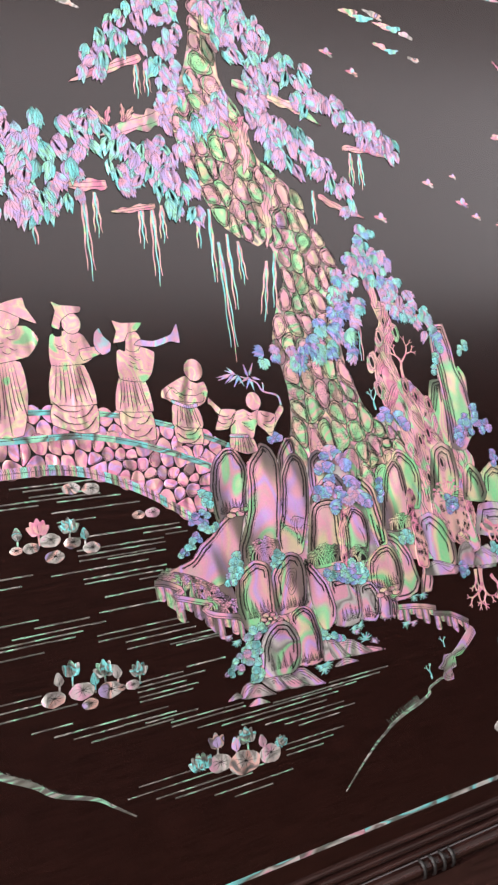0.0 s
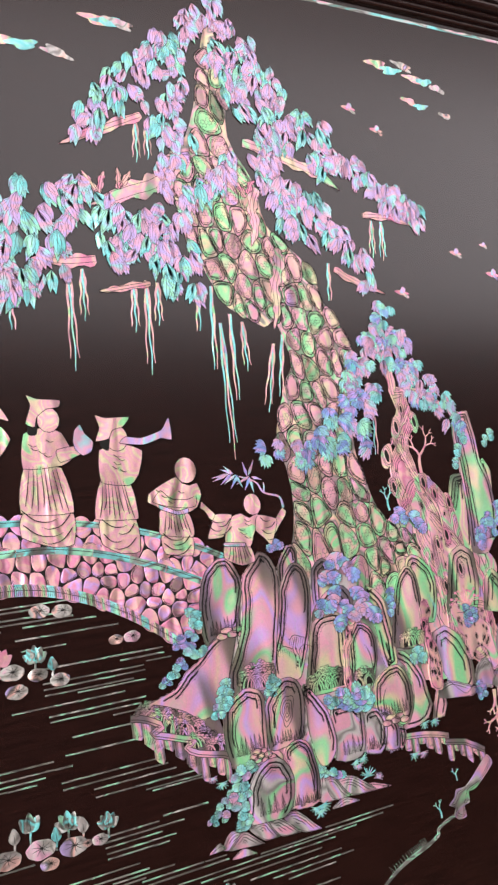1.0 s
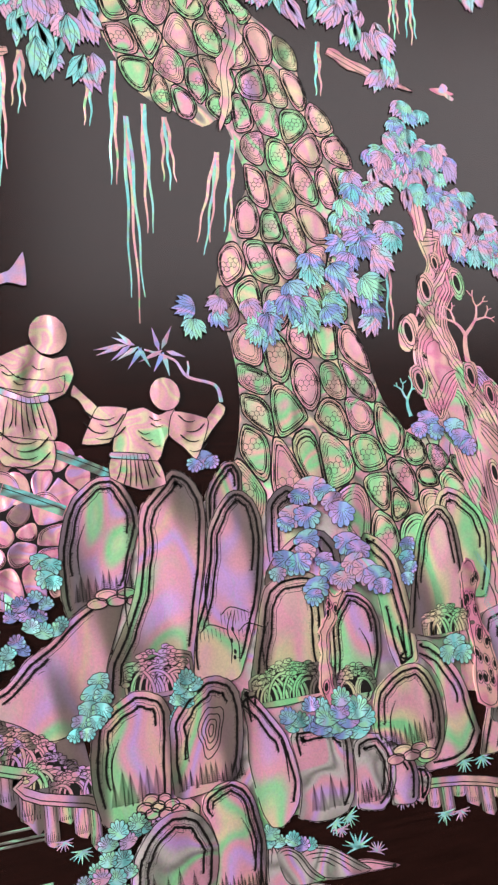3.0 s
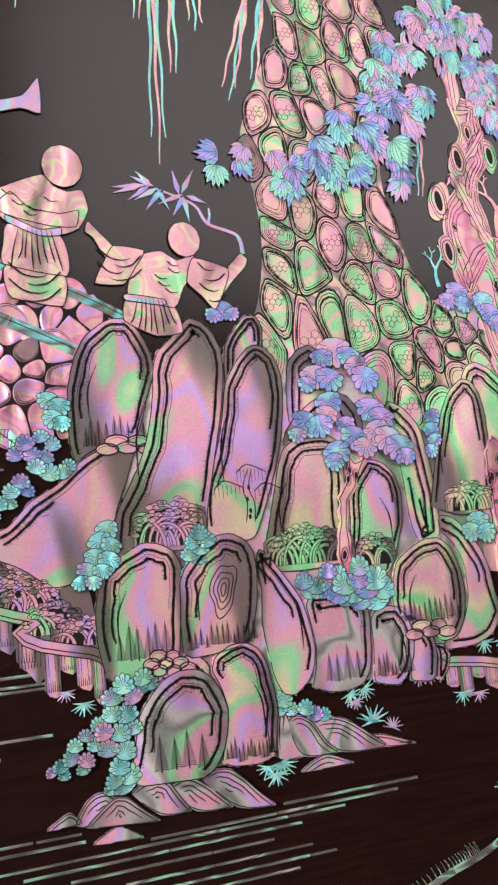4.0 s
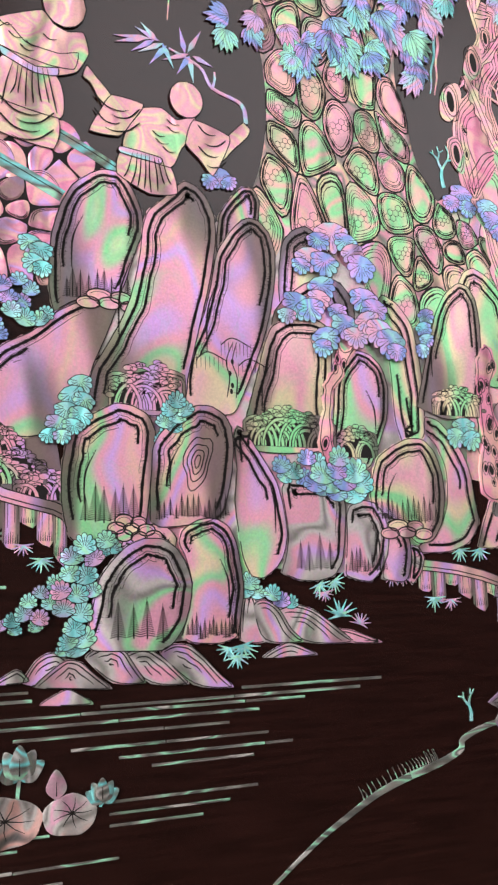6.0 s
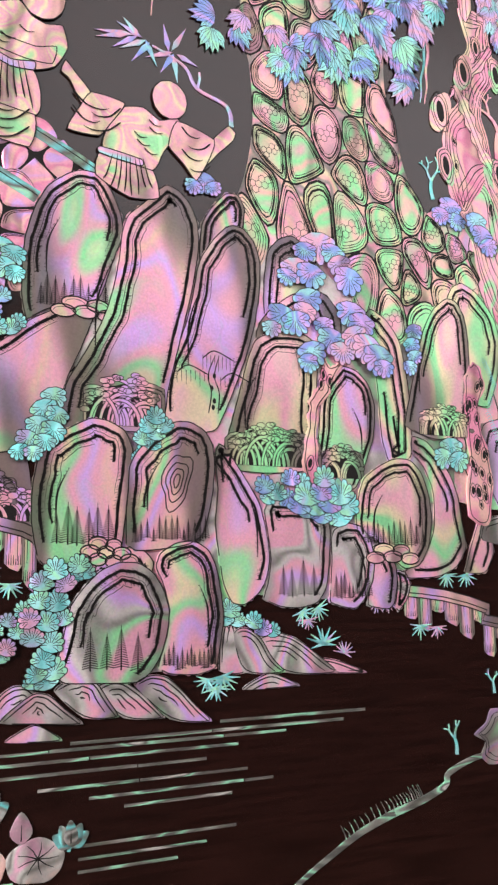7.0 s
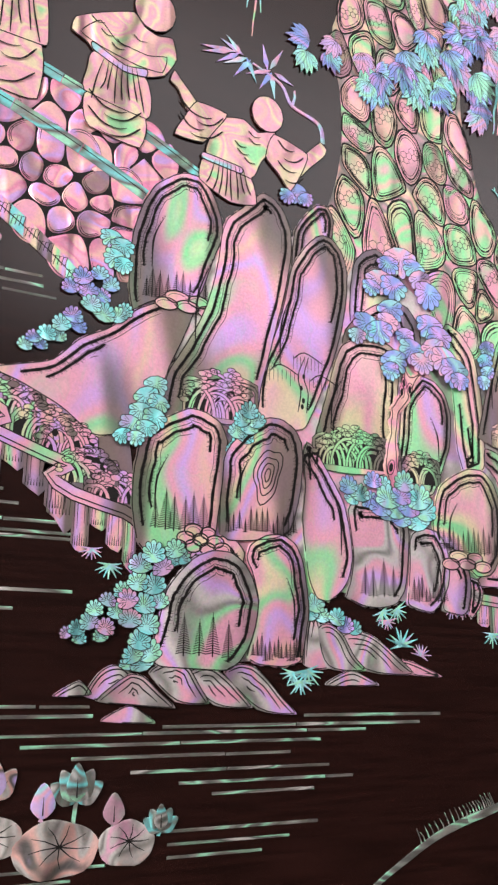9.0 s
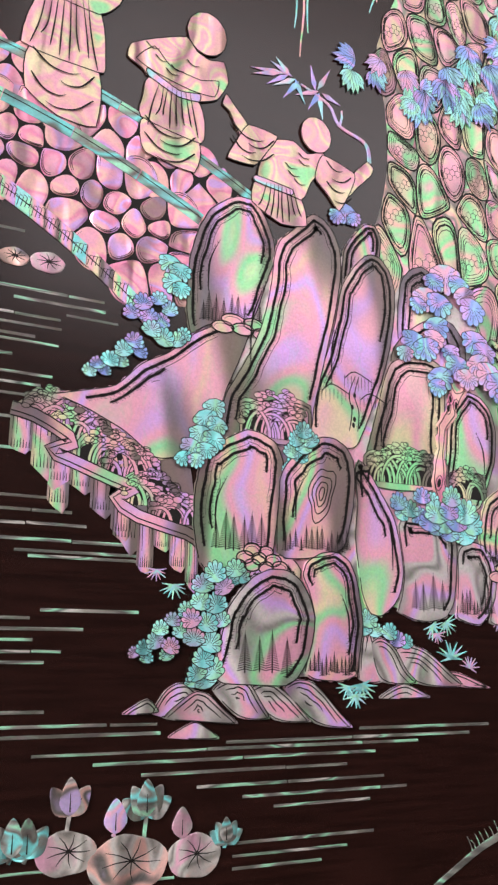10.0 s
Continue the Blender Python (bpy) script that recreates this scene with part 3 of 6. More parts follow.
# right of the roots
rock([(108.6, 59.6), (113.8, 82.4), (120, 99.6), (129.9, 100.1), (129.2, 83.4), (125, 58.6)], 0, ROCK_GREEN, bands=(0.16, 0.32, 0.5), crack=False, label="narrow green pearl pillar behind the tall rock")
rock([(125, 58.6), (126.8, 78.5), (127.2, 97.1), (126.6, 112.5), (127.4, 127), (132.9, 133.3), (140.3, 133.4), (142.6, 118.6), (142.7, 106), (146.8, 95.5), (147.7, 81), (145.1, 67.5), (135.5, 56.3)], 1, ROCK, bands=(0.14, 0.26, 0.42), crack=False, fern=(0.5, 9, 8, 1), label="very tall narrow green pearl rock")
rock([(100.5, 31.4), (108.6, 59.6), (117.7, 63.7), (125, 58.6), (125.5, 42.1), (120.4, 28.9)], 3, ROCK_GREEN, bands=(0.18, 0.38))
rock([(125.1, 28.5), (129.6, 45.1), (135.9, 49.2), (142.4, 42.4), (144.5, 30.6), (140.4, 25.4)], 3, ROCK_GREEN, bands=(0.25, 0.5), crack=False)
rock([(139.6, 27.1), (143.3, 42.4), (152.7, 48), (161.3, 42.7), (162.3, 29), (156.6, 22.2)], 2, ROCK_GREEN, bands=(0.2, 0.4), crack=False)
rock([(86, 12.7), (88.4, 23.2), (97.4, 25.4), (105.9, 18.9), (111.1, 6.7), (110.7, -4.2), (103.2, -10), (94.9, -3.1), (89.4, 6.2)], 3, ROCK_GREEN, bands=(0.2, 0.45), reach=(0.02, 0.7), crack=False)
rock([(109.6, -6.2), (115.5, 4), (123.1, 4.3), (124.6, -6), (120.6, -9.9)], 2, ROCK_GREY, bands=(0.3,), crack=False)
rock([(122.9, -9.5), (127.4, 0), (135.5, 1.3), (141.6, -6.5), (137.8, -12.1), (126.7, -11.6)], 2, ROCK_GREY, bands=(0.3,), crack=False)
rock([(127.5, 8.6), (135.6, 24.5), (146.7, 25.2), (161.1, 19.9), (159.2, 5.3), (139.8, 5.3)], 1, ROCK_GREY, bands=(0.2, 0.4), crack=False)
rock([(129.3, 74.2), (134.4, 94.1), (144.6, 107.3), (149.1, 100.3), (146, 79.9), (142.3, 63.3), (133.8, 60.6)], 0, ROCK_GREEN, bands=(0.3,), crack=False)
# the low slope to the bridge
rock([(-65.1, 19.2), (-58.7, 21.0), (-51.9, 22.9), (-46.4, 28.8), (-40.0, 32.2), (-34.7, 37.3), (-29.1, 40.5), (-24.1, 42.1), (-19.3, 42.7), (-20.7, 37.9), (-22.9, 32.1), (-25.7, 25.7), (-27.2, 20.9), (-31.1, 17.8), (-33.8, 9.8), (-42.3, 7.7), (-49.3, 13.0), (-58.4, 17.1)], 1, bands=(0.11, 0.22), reach=(0.06, 0.45), crack=False, label="long sloping pearl rock beside the bridge")
# front row
rock([(9.3, -12.8), (8.4, -5.3), (9.3, 2.5), (8.5, 10.3), (9.7, 13.2), (11.8, 12.0), (14.6, 8.1), (17.8, 3.4), (20.2, -0.6), (21.8, -6.8), (22.6, -13.2), (21.4, -18.4), (19.4, -21.3), (15.7, -23.9), (12.4, -23.3), (10.3, -19.0)], 4, bands=(0.22, 0.5), reach=(0.14, 0.72), crack=1)
rock([(38.6, -19.2), (39.2, -12.9), (39.1, -8.5), (40.1, -6.1), (43.8, -4.4), (47.9, -5.1), (50.5, -8.1), (51.8, -12.8), (51.1, -18.3), (48.8, -22.6), (45.8, -25.3), (41.8, -24.8), (38.2, -23.6)], 4, ROCK_GREY, firs=(9, 6, 0.75, 3), bands=(0.2, 0.42), reach=(0.12, 0.78), crack=1)
rock([(50.0, -19.7), (51.6, -14.2), (50.8, -10.4), (53.8, -9.1), (56.6, -11.2), (58.1, -15.2), (58.3, -19.4), (57.1, -24.3), (55.1, -25.7), (48.9, -24.6)], 3, ROCK_GREY, bands=(0.3, 0.6), reach=(0.2, 0.75), crack=False)
rock([(57.2, -24.6), (58.3, -19.6), (57.9, -15.8), (60.9, -16.5), (62.4, -19.5), (61.2, -23.1), (58.2, -26.4)], 2, ROCK_GREY, bands=(0.4,), crack=False)
rock([(20.4, -22.5), (21.8, -18.4), (22.6, -13.2), (21.8, -7.0), (21.0, -2.3), (22.5, 0.4), (28.7, 0.7), (35.3, -0.3), (38.6, -3.5), (39.2, -7.1), (38.5, -14.9), (37.6, -20.2), (35.0, -23.7), (30.2, -24.8), (25.2, -24.5)], 5, ROCK_GREY, firs=(4, 8.5, 0.6, 2.5), bands=(0.14, 0.3), reach=(0.2, 0.8), crack=False, label="smoky grey pearl rock with engraved firs")
rock([(-31.9, -12.9), (-33.3, -5.8), (-33.2, 1.6), (-32.3, 6.6), (-31.0, 10.9), (-27.6, 13.3), (-23.4, 15.7), (-20.5, 17.1), (-16.7, 16.7), (-12.8, 14.7), (-10.9, 10.5), (-11.6, 5.4), (-12.3, -0.9), (-13.1, -8.2), (-14.0, -13.7), (-19.0, -16.2), (-26.1, -16.2), (-29.8, -15.5)], 5, firs=(6, 9, 0.6, 5.5), stones=(5, 2.6, 14, 3), bands=(0.13, 0.28), label="broad pearl rock with engraved firs and pebbles")
rock([(-12.7, -10.2), (-12.8, -3.4), (-12.3, 1.6), (-12.1, 6.6), (-10.5, 9.9), (-7.8, 12.8), (-4.5, 15.5), (-1.0, 17.6), (2.8, 17.7), (6.4, 15.8), (8.3, 12.6), (8.7, 7.7), (8.1, 1.1), (6.8, -4.4), (5.4, -8.3), (1.8, -10.4), (-5.1, -11.5), (-10.4, -11.8)], 6, ring=True, firs=(13, 5, 0.85, 2.2), bands=(0.13, 0.3), reach=(0.02, 0.8), label="pearl rock with an eye-shaped growth ring")
rock([(-5.4, -36.4), (-3.8, -30.3), (-2.7, -24.4), (-4.3, -18.5), (-6.0, -15.2), (-4.9, -12.0), (-1.0, -9.7), (3.3, -9.2), (6.9, -11.2), (8.9, -15.3), (10.0, -21.4), (10.5, -26.6), (9.5, -32.4), (8.5, -37.3), (3.9, -38.6), (-2.8, -38.1)], 6, firs=(13, 5, 0.8, 1.8), bands=(0.14, 0.28), reach=(0.2, 0.84), crack=1, label="pink pearl rock with a fine split")
rock([(-19.9, -17.0), (-18.9, -13.9), (-16.2, -12.0), (-12.3, -10.7), (-8.3, -11.5), (-6.1, -14.0), (-6.8, -16.9), (-14.1, -17.8)], 5, bands=(0.3,), crack=False)
rock([(-27.9, -36.6), (-26.6, -30.8), (-25.5, -26.4), (-24.7, -22.9), (-22.1, -19.4), (-18.5, -15.8), (-14.3, -14.0), (-9.7, -14.1), (-6.3, -16.2), (-4.0, -19.7), (-2.5, -24.4), (-3.0, -29.1), (-4.4, -33.8), (-6.7, -37.3), (-9.8, -39.5), (-18.1, -39.2), (-25.9, -38.8)], 7, ROCK_GREY, firs=(4, 10, 0.55, 2.5), bands=(0.13, 0.26), label="large smoky grey pearl boulder with engraved firs")


def mound(outline, layer, lines=4, mat=ROCK_GREY):
    """A low bank at the water's edge, with a few engraved ridge lines."""
    pts = smooth(outline, 5, True, 0.4)
    top = 0.4 + 0.1 * layer
    body = tagged(Sheet().plate(pts, top, top + 0.1, 0, 0.2).put("bank", mat), "low pearl bank with engraved ridge lines at the water", "bank inlay", "banks at the water")
    Sheet().line(inset_line(pts, 0.12, 0, 0.999, 0), 0.24, 0.24, top + 0.03, ends=0).put("outline", LINE, body)
    for i in range(lines):
        line = inset_line(pts, 0.8 + 1.15 * i, 0.05 + 0.07 * i, 0.72 - 0.09 * i, 0.1)
        Sheet().line(line, 0.3, 0.3, top + 0.03).put("ridge_line", LINE, body)
    return body


mound([(-47.3, -44.5), (-44.8, -42.7), (-42.2, -41.5), (-40.4, -42.8), (-39.6, -44.4)], 7, 1)
mound([(-41.1, -44.5), (-38.5, -40.1), (-35.8, -38.5), (-32.9, -38.8), (-30.9, -40.9), (-35.1, -45.3)], 7)
mound([(-38.7, -45.4), (-34.5, -41.7), (-31.6, -40.1), (-28.6, -40.7), (-25.5, -43.5), (-21.6, -46.9), (-30.8, -46.3)], 9)
mound([(-27.7, -40.0), (-24.9, -38.0), (-21.8, -37.4), (-18.6, -39.0), (-16.0, -42.9), (-14.0, -46.1), (-21.5, -45.7)], 11)
mound([(-19.3, -40.4), (-16.3, -38.5), (-13.0, -38.8), (-9.1, -41.3), (-6.4, -44.1), (-3.7, -47.0), (-12.8, -46.4)], 10)
mound([(-10.6, -39.8), (-7.3, -37.9), (-3.4, -38.4), (0.1, -41.3), (3.5, -44.9), (7.2, -48.5), (-2.5, -47.4)], 12)
mound([(-37.3, -49.3), (-34.1, -47.2), (-31.4, -46.2), (-28.9, -47.4), (-25.8, -49.9)], 2, 0)
mound([(9.2, -37.9), (10.1, -27.6), (12.1, -25.7), (13.9, -29.9), (16.4, -38.5)], 3, 2)
mound([(12.8, -29.9), (15.8, -28.6), (19.7, -31.0), (22.7, -35.9), (25.9, -39.1), (15.2, -38.5)], 5, 2)
mound([(18.3, -31.5), (22.5, -29.7), (28.8, -31.4), (35.1, -35.8), (39.8, -39.9), (25.6, -39.1)], 4)
mound([(34.3, -36.4), (39.4, -36.8), (48.4, -40.3), (38.7, -39.9)], 3, 1)
mound([(15.0, -42.3), (18.1, -40.2), (22.0, -38.9), (25.7, -40.2), (29.6, -42.4)], 2, 2)
mound([(86.2, -8.4), (86.7, -3.1), (94.5, -1.3), (102, -3.9), (110.1, -7.3), (107.2, -11.1)], 6, 2)
mound([(110.5, -6.1), (113.2, 2.1), (119.2, 5.9), (123.3, 1.3), (124.4, -5.7), (120.8, -8.9)], 6, 3)
mound([(121, -8.3), (125.9, -1.6), (131.9, 0.7), (137.7, -3.3), (142.7, -7.2), (148.1, -9.9), (134.4, -10.4)], 8, 3)
mound([(140.5, -8.1), (149.4, -6.3), (160, -9.1), (161.2, -12.5)], 7, 2)


# ---- stepped ledges ----
def ledge(line, depth, layer, label):
    """A stepped shore: a pearl lip, and columns of shell that hang from it."""
    thing = tagged(new("ledge"), label, "ledge inlay", "ledges at the water")
    pts = []
    for a, b in zip(line, line[1:]):
        n = max(1, int(math.hypot(b[0] - a[0], b[1] - a[1]) / 3.7))
        pts += [(a[0] + (b[0] - a[0]) * i / n, a[1] + (b[1] - a[1]) * i / n) for i in range(n)]
    pts.append(line[-1])
    for i, (a, b) in enumerate(zip(pts, pts[1:])):
        if abs(b[0] - a[0]) < 0.8:
            continue
        d = depth * (0.75 + 0.3 * math.sin(i * 2.1))
        h = 0.35 + 0.05 * layer + 0.04 * (i % 2)
        m = (a[0] + b[0]) / 2
        s = Sheet().plate([a, (a[0], a[1] - d), (a[0] + (b[0] - a[0]) * 0.3, a[1] - d * 1.14), (b[0] - (b[0] - a[0]) * 0.25, b[1] - d * 1.1), (b[0], b[1] - d * 0.93), b], h, h + 0.05)
        for q in (0.12, 0.3, 0.7, 0.9):
            x = a[0] + (b[0] - a[0]) * q
            s.line([(x, a[1] - 0.8), (x, a[1] - d * random.uniform(0.5, 1.0))], 0.3, 0.15, h + 0.03, 1, ends=0.2)
        for q in range(7):
            x = a[0] + (b[0] - a[0]) * (0.1 + q * 0.13)
            s.line([(x, a[1] - d * 1.05), (x, a[1] - d * random.uniform(0.75, 0.9))], 0.22, 0.08, h + 0.03, 1, ends=0)
        s.put("column", [ROCK, LINE], thing)
    lip = smooth(line, 2, False)
    h = 0.5 + 0.05 * layer
    Sheet().strip(lip, 3.0, 3.0, h, 0.4).put("lip", ROCK, thing)
    for off in (-1.4, -0.4, 1.4):
        nm = normals(lip, False)
        Sheet().line([(p[0] + n[0] * off, p[1] + n[1] * off) for p, n in zip(lip, nm)], 0.28, 0.28, h + 0.03, ends=0).put("lip_line", LINE, thing)
    return thing


moss = Sheet().plate(smooth([(-73.5, 15.1), (-69.2, 18.6), (-64.6, 19.3), (-57.3, 17.8), (-49.0, 14.0), (-42.4, 8.0), (-34.5, 8.9), (-32.6, -8.0), (-45.7, -4.6), (-50.5, -1.2), (-47.0, 0.8), (-51.6, 2.5), (-60.8, 5.8), (-64.8, 7.4), (-60.4, 9.3), (-65.0, 11.4)], 4, True, 0.6), 0.4, 0.45).put("bracken_bank", ROCK)
tagged(moss, "pearl bank thick with engraved bracken above the stepped ledge", "bank inlay")
for i, (x, z) in enumerate([(-64.8, 13.5), (-59.3, 10.6), (-53.0, 5.9), (-47.7, 3.8), (-42.9, -1.9), (-37.1, -5.3)]):
    bracken(moss, x - 6.4, x + 6.4, z - 0.5, 8.6, 0.44 + 0.02 * i, ROCK)
ledge([(-73.5, 15.1), (-68.9, 14.2), (-63.5, 11.7), (-60.4, 9.3), (-65.2, 7.4), (-60.8, 5.7), (-51.6, 2.5), (-47.0, 0.8), (-51.0, -1.2), (-45.7, -4.7), (-34.6, -7.5), (-31.7, -9.2)], 10, 3, "stepped pearl ledge of hanging columns above the water")
ledge([(60.2, -21.1), (72.7, -22.5), (86.6, -26.1), (84.9, -28.8), (96.5, -31.2), (108, -37.6)], 8, 2, "pale stepped ledge running out over the water")


# ---- cut cells: bark plates and bridge stones ----
def cells(seeds, radius, gap, live=None):
    """Rounded cells round each seed, parted from their neighbours by a gap."""
    out = []
    for i, (x, z) in enumerate(seeds[:live]):
        poly = [(x + radius * math.cos(a), z + radius * 1.25 * math.sin(a)) for a in [2 * math.pi * k / 14 for k in range(14)]]
        for j, (u, v) in enumerate(seeds):
            dx, dz = u - x, v - z
            d = math.hypot(dx, dz)
            if i == j or d > 2.6 * radius:
                continue
            nx, nz, lim = dx / d, dz / d, d / 2 - gap / 2
            cut = []
            for a, b in zip(poly, poly[1:] + poly[:1]):
                da, db = (a[0] - x) * nx + (a[1] - z) * nz - lim, (b[0] - x) * nx + (b[1] - z) * nz - lim
                if da <= 0:
                    cut.append(a)
                if da * db < 0:
                    t = da / (da - db)
                    cut.append((a[0] + (b[0] - a[0]) * t, a[1] + (b[1] - a[1]) * t))
            poly = cut
            if len(poly) < 3:
                break
        if len(poly) >= 3 and abs(area(poly)) > 4:
            keep = [poly[0]]
            for p in poly[1:]:
                if math.hypot(p[0] - keep[-1][0], p[1] - keep[-1][1]) > 0.8:
                    keep.append(p)
            if len(keep) > 3:
                c = (sum(p[0] for p in keep) / len(keep), sum(p[1] for p in keep) / len(keep))
                # corner cutting rounds the cell
                soft = []
                for a, b in zip(keep, keep[1:] + keep[:1]):
                    soft += [tuple(0.75 * a[q] + 0.25 * b[q] for q in (0, 1)), tuple(0.25 * a[q] + 0.75 * b[q] for q in (0, 1))]
                rounder = []
                for a, b in zip(soft, soft[1:] + soft[:1]):
                    rounder += [tuple(0.75 * a[q] + 0.25 * b[q] for q in (0, 1)), tuple(0.25 * a[q] + 0.75 * b[q] for q in (0, 1))]
                out.append((c, rounder))
    return out


def inside(p, poly):
    hit = False
    for a, b in zip(poly, poly[1:] + poly[:1]):
        if (a[1] > p[1]) != (b[1] > p[1]) and p[0] < (b[0] - a[0]) * (p[1] - a[1]) / (b[1] - a[1]) + a[0]:
            hit = not hit
    return hit


def shrink(poly, c, k):
    return [(c[0] + (p[0] - c[0]) * k, c[1] + (p[1] - c[1]) * k) for p in poly]


def scatter(poly, gap_x, gap_z, jitter):
    xs, zs = [p[0] for p in poly], [p[1] for p in poly]
    out, z, row = [], min(zs), 0
    while z < max(zs):
        x = min(xs) + (gap_x / 2 if row % 2 else 0)
        while x < max(xs):
            p = (x + random.uniform(-jitter, jitter), z + random.uniform(-jitter, jitter))
            if inside(p, poly):
                out.append(p)
            x += gap_x
        z, row = z + gap_z, row + 1
    return out


def tall_cells(seeds, live):
    """Cells drawn out along the leaning trunk, like scales of bark."""
    flat = [(x + 0.16 * z, z * 0.66) for x, z in seeds]

    def back(p):
        return (p[0] - 0.16 * p[1] / 0.66, p[1] / 0.66)

    return [(back(c), [back(p) for p in poly]) for c, poly in cells(flat, 7.0, 0.7, live)]


random.seed(11)
tree = tagged(new("old_pine"), "great old pine of pearl, with scaly bark and hanging creepers", "tree inlay")
TRUNK = smooth([(11.7, 68.7), (16, 75.7), (19, 85.4), (20.5, 97), (19.8, 111), (17.2, 125), (20.5, 137), (27, 152), (32.5, 162), (30.5, 173), (26.8, 183.4), (20.5, 180.4), (12, 185), (1.6, 190.5), (-5.2, 203), (-11.5, 219.7), (-17.5, 245.1), (-17.3, 265.6), (-6.5, 276.3), (4.3, 304.4), (12.4, 334.8), (18.6, 336.2), (21.1, 307.7), (17.1, 278.6), (28, 255.5), (31.2, 232.9), (48.7, 216.5), (54.8, 207.4), (57.5, 193.8), (64.7, 182.2), (70.5, 170.6), (70, 158), (67.5, 143.7), (62.5, 131), (61.5, 115), (64.5, 103), (67.3, 91), (74, 80.5), (84, 73), (93, 64), (101, 52), (95, 40), (47.1, 38), (14, 55)], 3)
Sheet().plate(TRUNK, 0.14, 0.2, 0, 0.1).put("trunk", BARK_GROUND, tree, "smoky pearl ground between the bark plates")


def bark_plate(c, poly, k):
    """One scale of bark: a shell plate with engraved rings and a net of small cells at its heart."""
    s = Sheet().plate(poly, 0.36 + 0.02 * (k % 3), 0.3, 0, 0.2)
    h = 0.43
    for f, w, hh in ((1.02, 0.8, 0.2),):
        ring = shrink(poly, c, f)
        s.line(ring + ring[:1], w, None, hh, 1, 0, 0.3)
    for f in (0.93, 0.83, 0.71) if k % 4 else (0.92, 0.8, 0.7, 0.58):
        ring = shrink(poly, (c[0] + random.uniform(-0.5, 0.5), c[1] + random.uniform(-0.5, 0.5)), f)
        s.line(ring + ring[:1], 0.46 if 0.8 < f < 0.9 else 0.18, None, h, 1, 0, 0.4)
    size = math.sqrt(abs(area(poly)))
    if k % 3 and size > 6:
        r = size * 0.1
        for i, j in ((0, 0), (1, 0), (-1, 0), (0, 1), (0, -1), (1, 1), (-1, -1)):
            x, z = c[0] + (i + j * 0.5) * r * 1.75, c[1] + j * r * 1.5
            hexa = [(x + r * math.cos(a), z + r * math.sin(a)) for a in [math.pi / 6 + math.pi / 3 * q for q in range(7)]]
            s.line(hexa, 0.16, None, h, 1, 0)
    return s.put("bark_plate", [BARK_GREEN if k % 5 in (1, 3) or c[1] < 95 and k % 2 else BARK, LINE], tree)


# the scales of the foot as they lie, and rows of scales above them
FOOT = [(25.7, 108.8), (33.6, 106.3), (43.1, 111.7), (49.4, 110.8), (25.4, 97.8), (25.4, 91.1), (33.7, 89.2), (42.3, 98.5), (51.4, 97.6), (59.9, 105.6), (58.6, 98.5), (50.4, 86.4), (57.5, 86.6), (23.0, 77.9), (31.6, 71.8), (38.8, 76.5), (48.1, 74.5), (58.8, 75.8), (68.3, 80.7), (75.7, 73.5), (83.4, 72.3), (77.8, 66.1), (70.9, 65.9), (66.7, 58.4), (53.4, 57.5), (61.7, 62.1), (70.0, 50.6), (90.7, 70.2), (16.8, 69.3), (59.9, 52.1), (78.5, 59.4), (86.4, 64.2)]
seeds = FOOT + [p for p in scatter(TRUNK, 8.6, 12.4, 3.2) if p[1] > 119]
rim = [(p[0] - n[0] * 5.2, p[1] - n[1] * 5.2) for p, n in zip(TRUNK, normals(TRUNK))] if area(TRUNK) > 0 else [(p[0] + n[0] * 5.2, p[1] + n[1] * 5.2) for p, n in zip(TRUNK, normals(TRUNK))]
for k, (c, poly) in enumerate(tall_cells(seeds + rim, len(seeds))):
    bark_plate(c, poly, k)


def limb(parent, pts, w0, w1, mat, h=0.6, name="limb"):
    """A bough with notched edges and a few engraved grain lines."""
    line = smooth(pts, 6, False)
    nm, left, right = normals(line, False), [], []
    for i, (p, n) in enumerate(zip(line, nm)):
        t = i / (len(line) - 1)
        w = (w0 + (w1 - w0) * t) / 2 * min(1, 0.45 + 3 * t, 0.1 + 3.2 * (1 - t))
        a, b = w * (1 + 0.3 * math.sin(i * 1.4)), w * (1 + 0.3 * math.cos(i * 1.7))
        left.append((p[0] + n[0] * a, p[1] + n[1] * a))
        right.append((p[0] - n[0] * b, p[1] - n[1] * b))
    s = Sheet().plate(right + left[::-1], h, h, 0, 0.15)
    s.line(right + left[::-1] + right[:1], 0.26, None, h + 0.02, 1, 0, 0.2)
    for q in (-0.2, 0.15):
        s.line([(p[0] + n[0] * q * w0, p[1] + n[1] * q * w0) for p, n in zip(line, nm)], 0.3, 0.2, h + 0.03, 1)
    return s.put(name, [mat, LINE], parent)


limb(tree, [(-10.2, 266.7), (-24.5, 251.4), (-39.9, 245), (-60.4, 236.9)], 13, 6, BARK)
limb(tree, [(-61, 211.1), (-75.6, 209.7), (-90.6, 210.5)], 7, 4, CORAL)
limb(tree, [(-28.6, 284.5), (-50, 274.9), (-71.1, 265.2)], 6, 3, CORAL)
limb(tree, [(25.1, 276.8), (51.2, 269.7), (68, 264), (81.2, 256)], 8, 4, BARK)
limb(tree, [(93.5, 242.8), (113, 242.6), (133.1, 237.9)], 5, 2.5, CORAL)
limb(tree, [(68.1, 211.7), (81.3, 204.9), (98.9, 199.1)], 5, 2.5, CORAL)
limb(tree, [(35, 221.2), (34.7, 212.1), (30.3, 201.4), (29.4, 189.6), (25.8, 179.3)], 6, 4, BARK, 0.9)
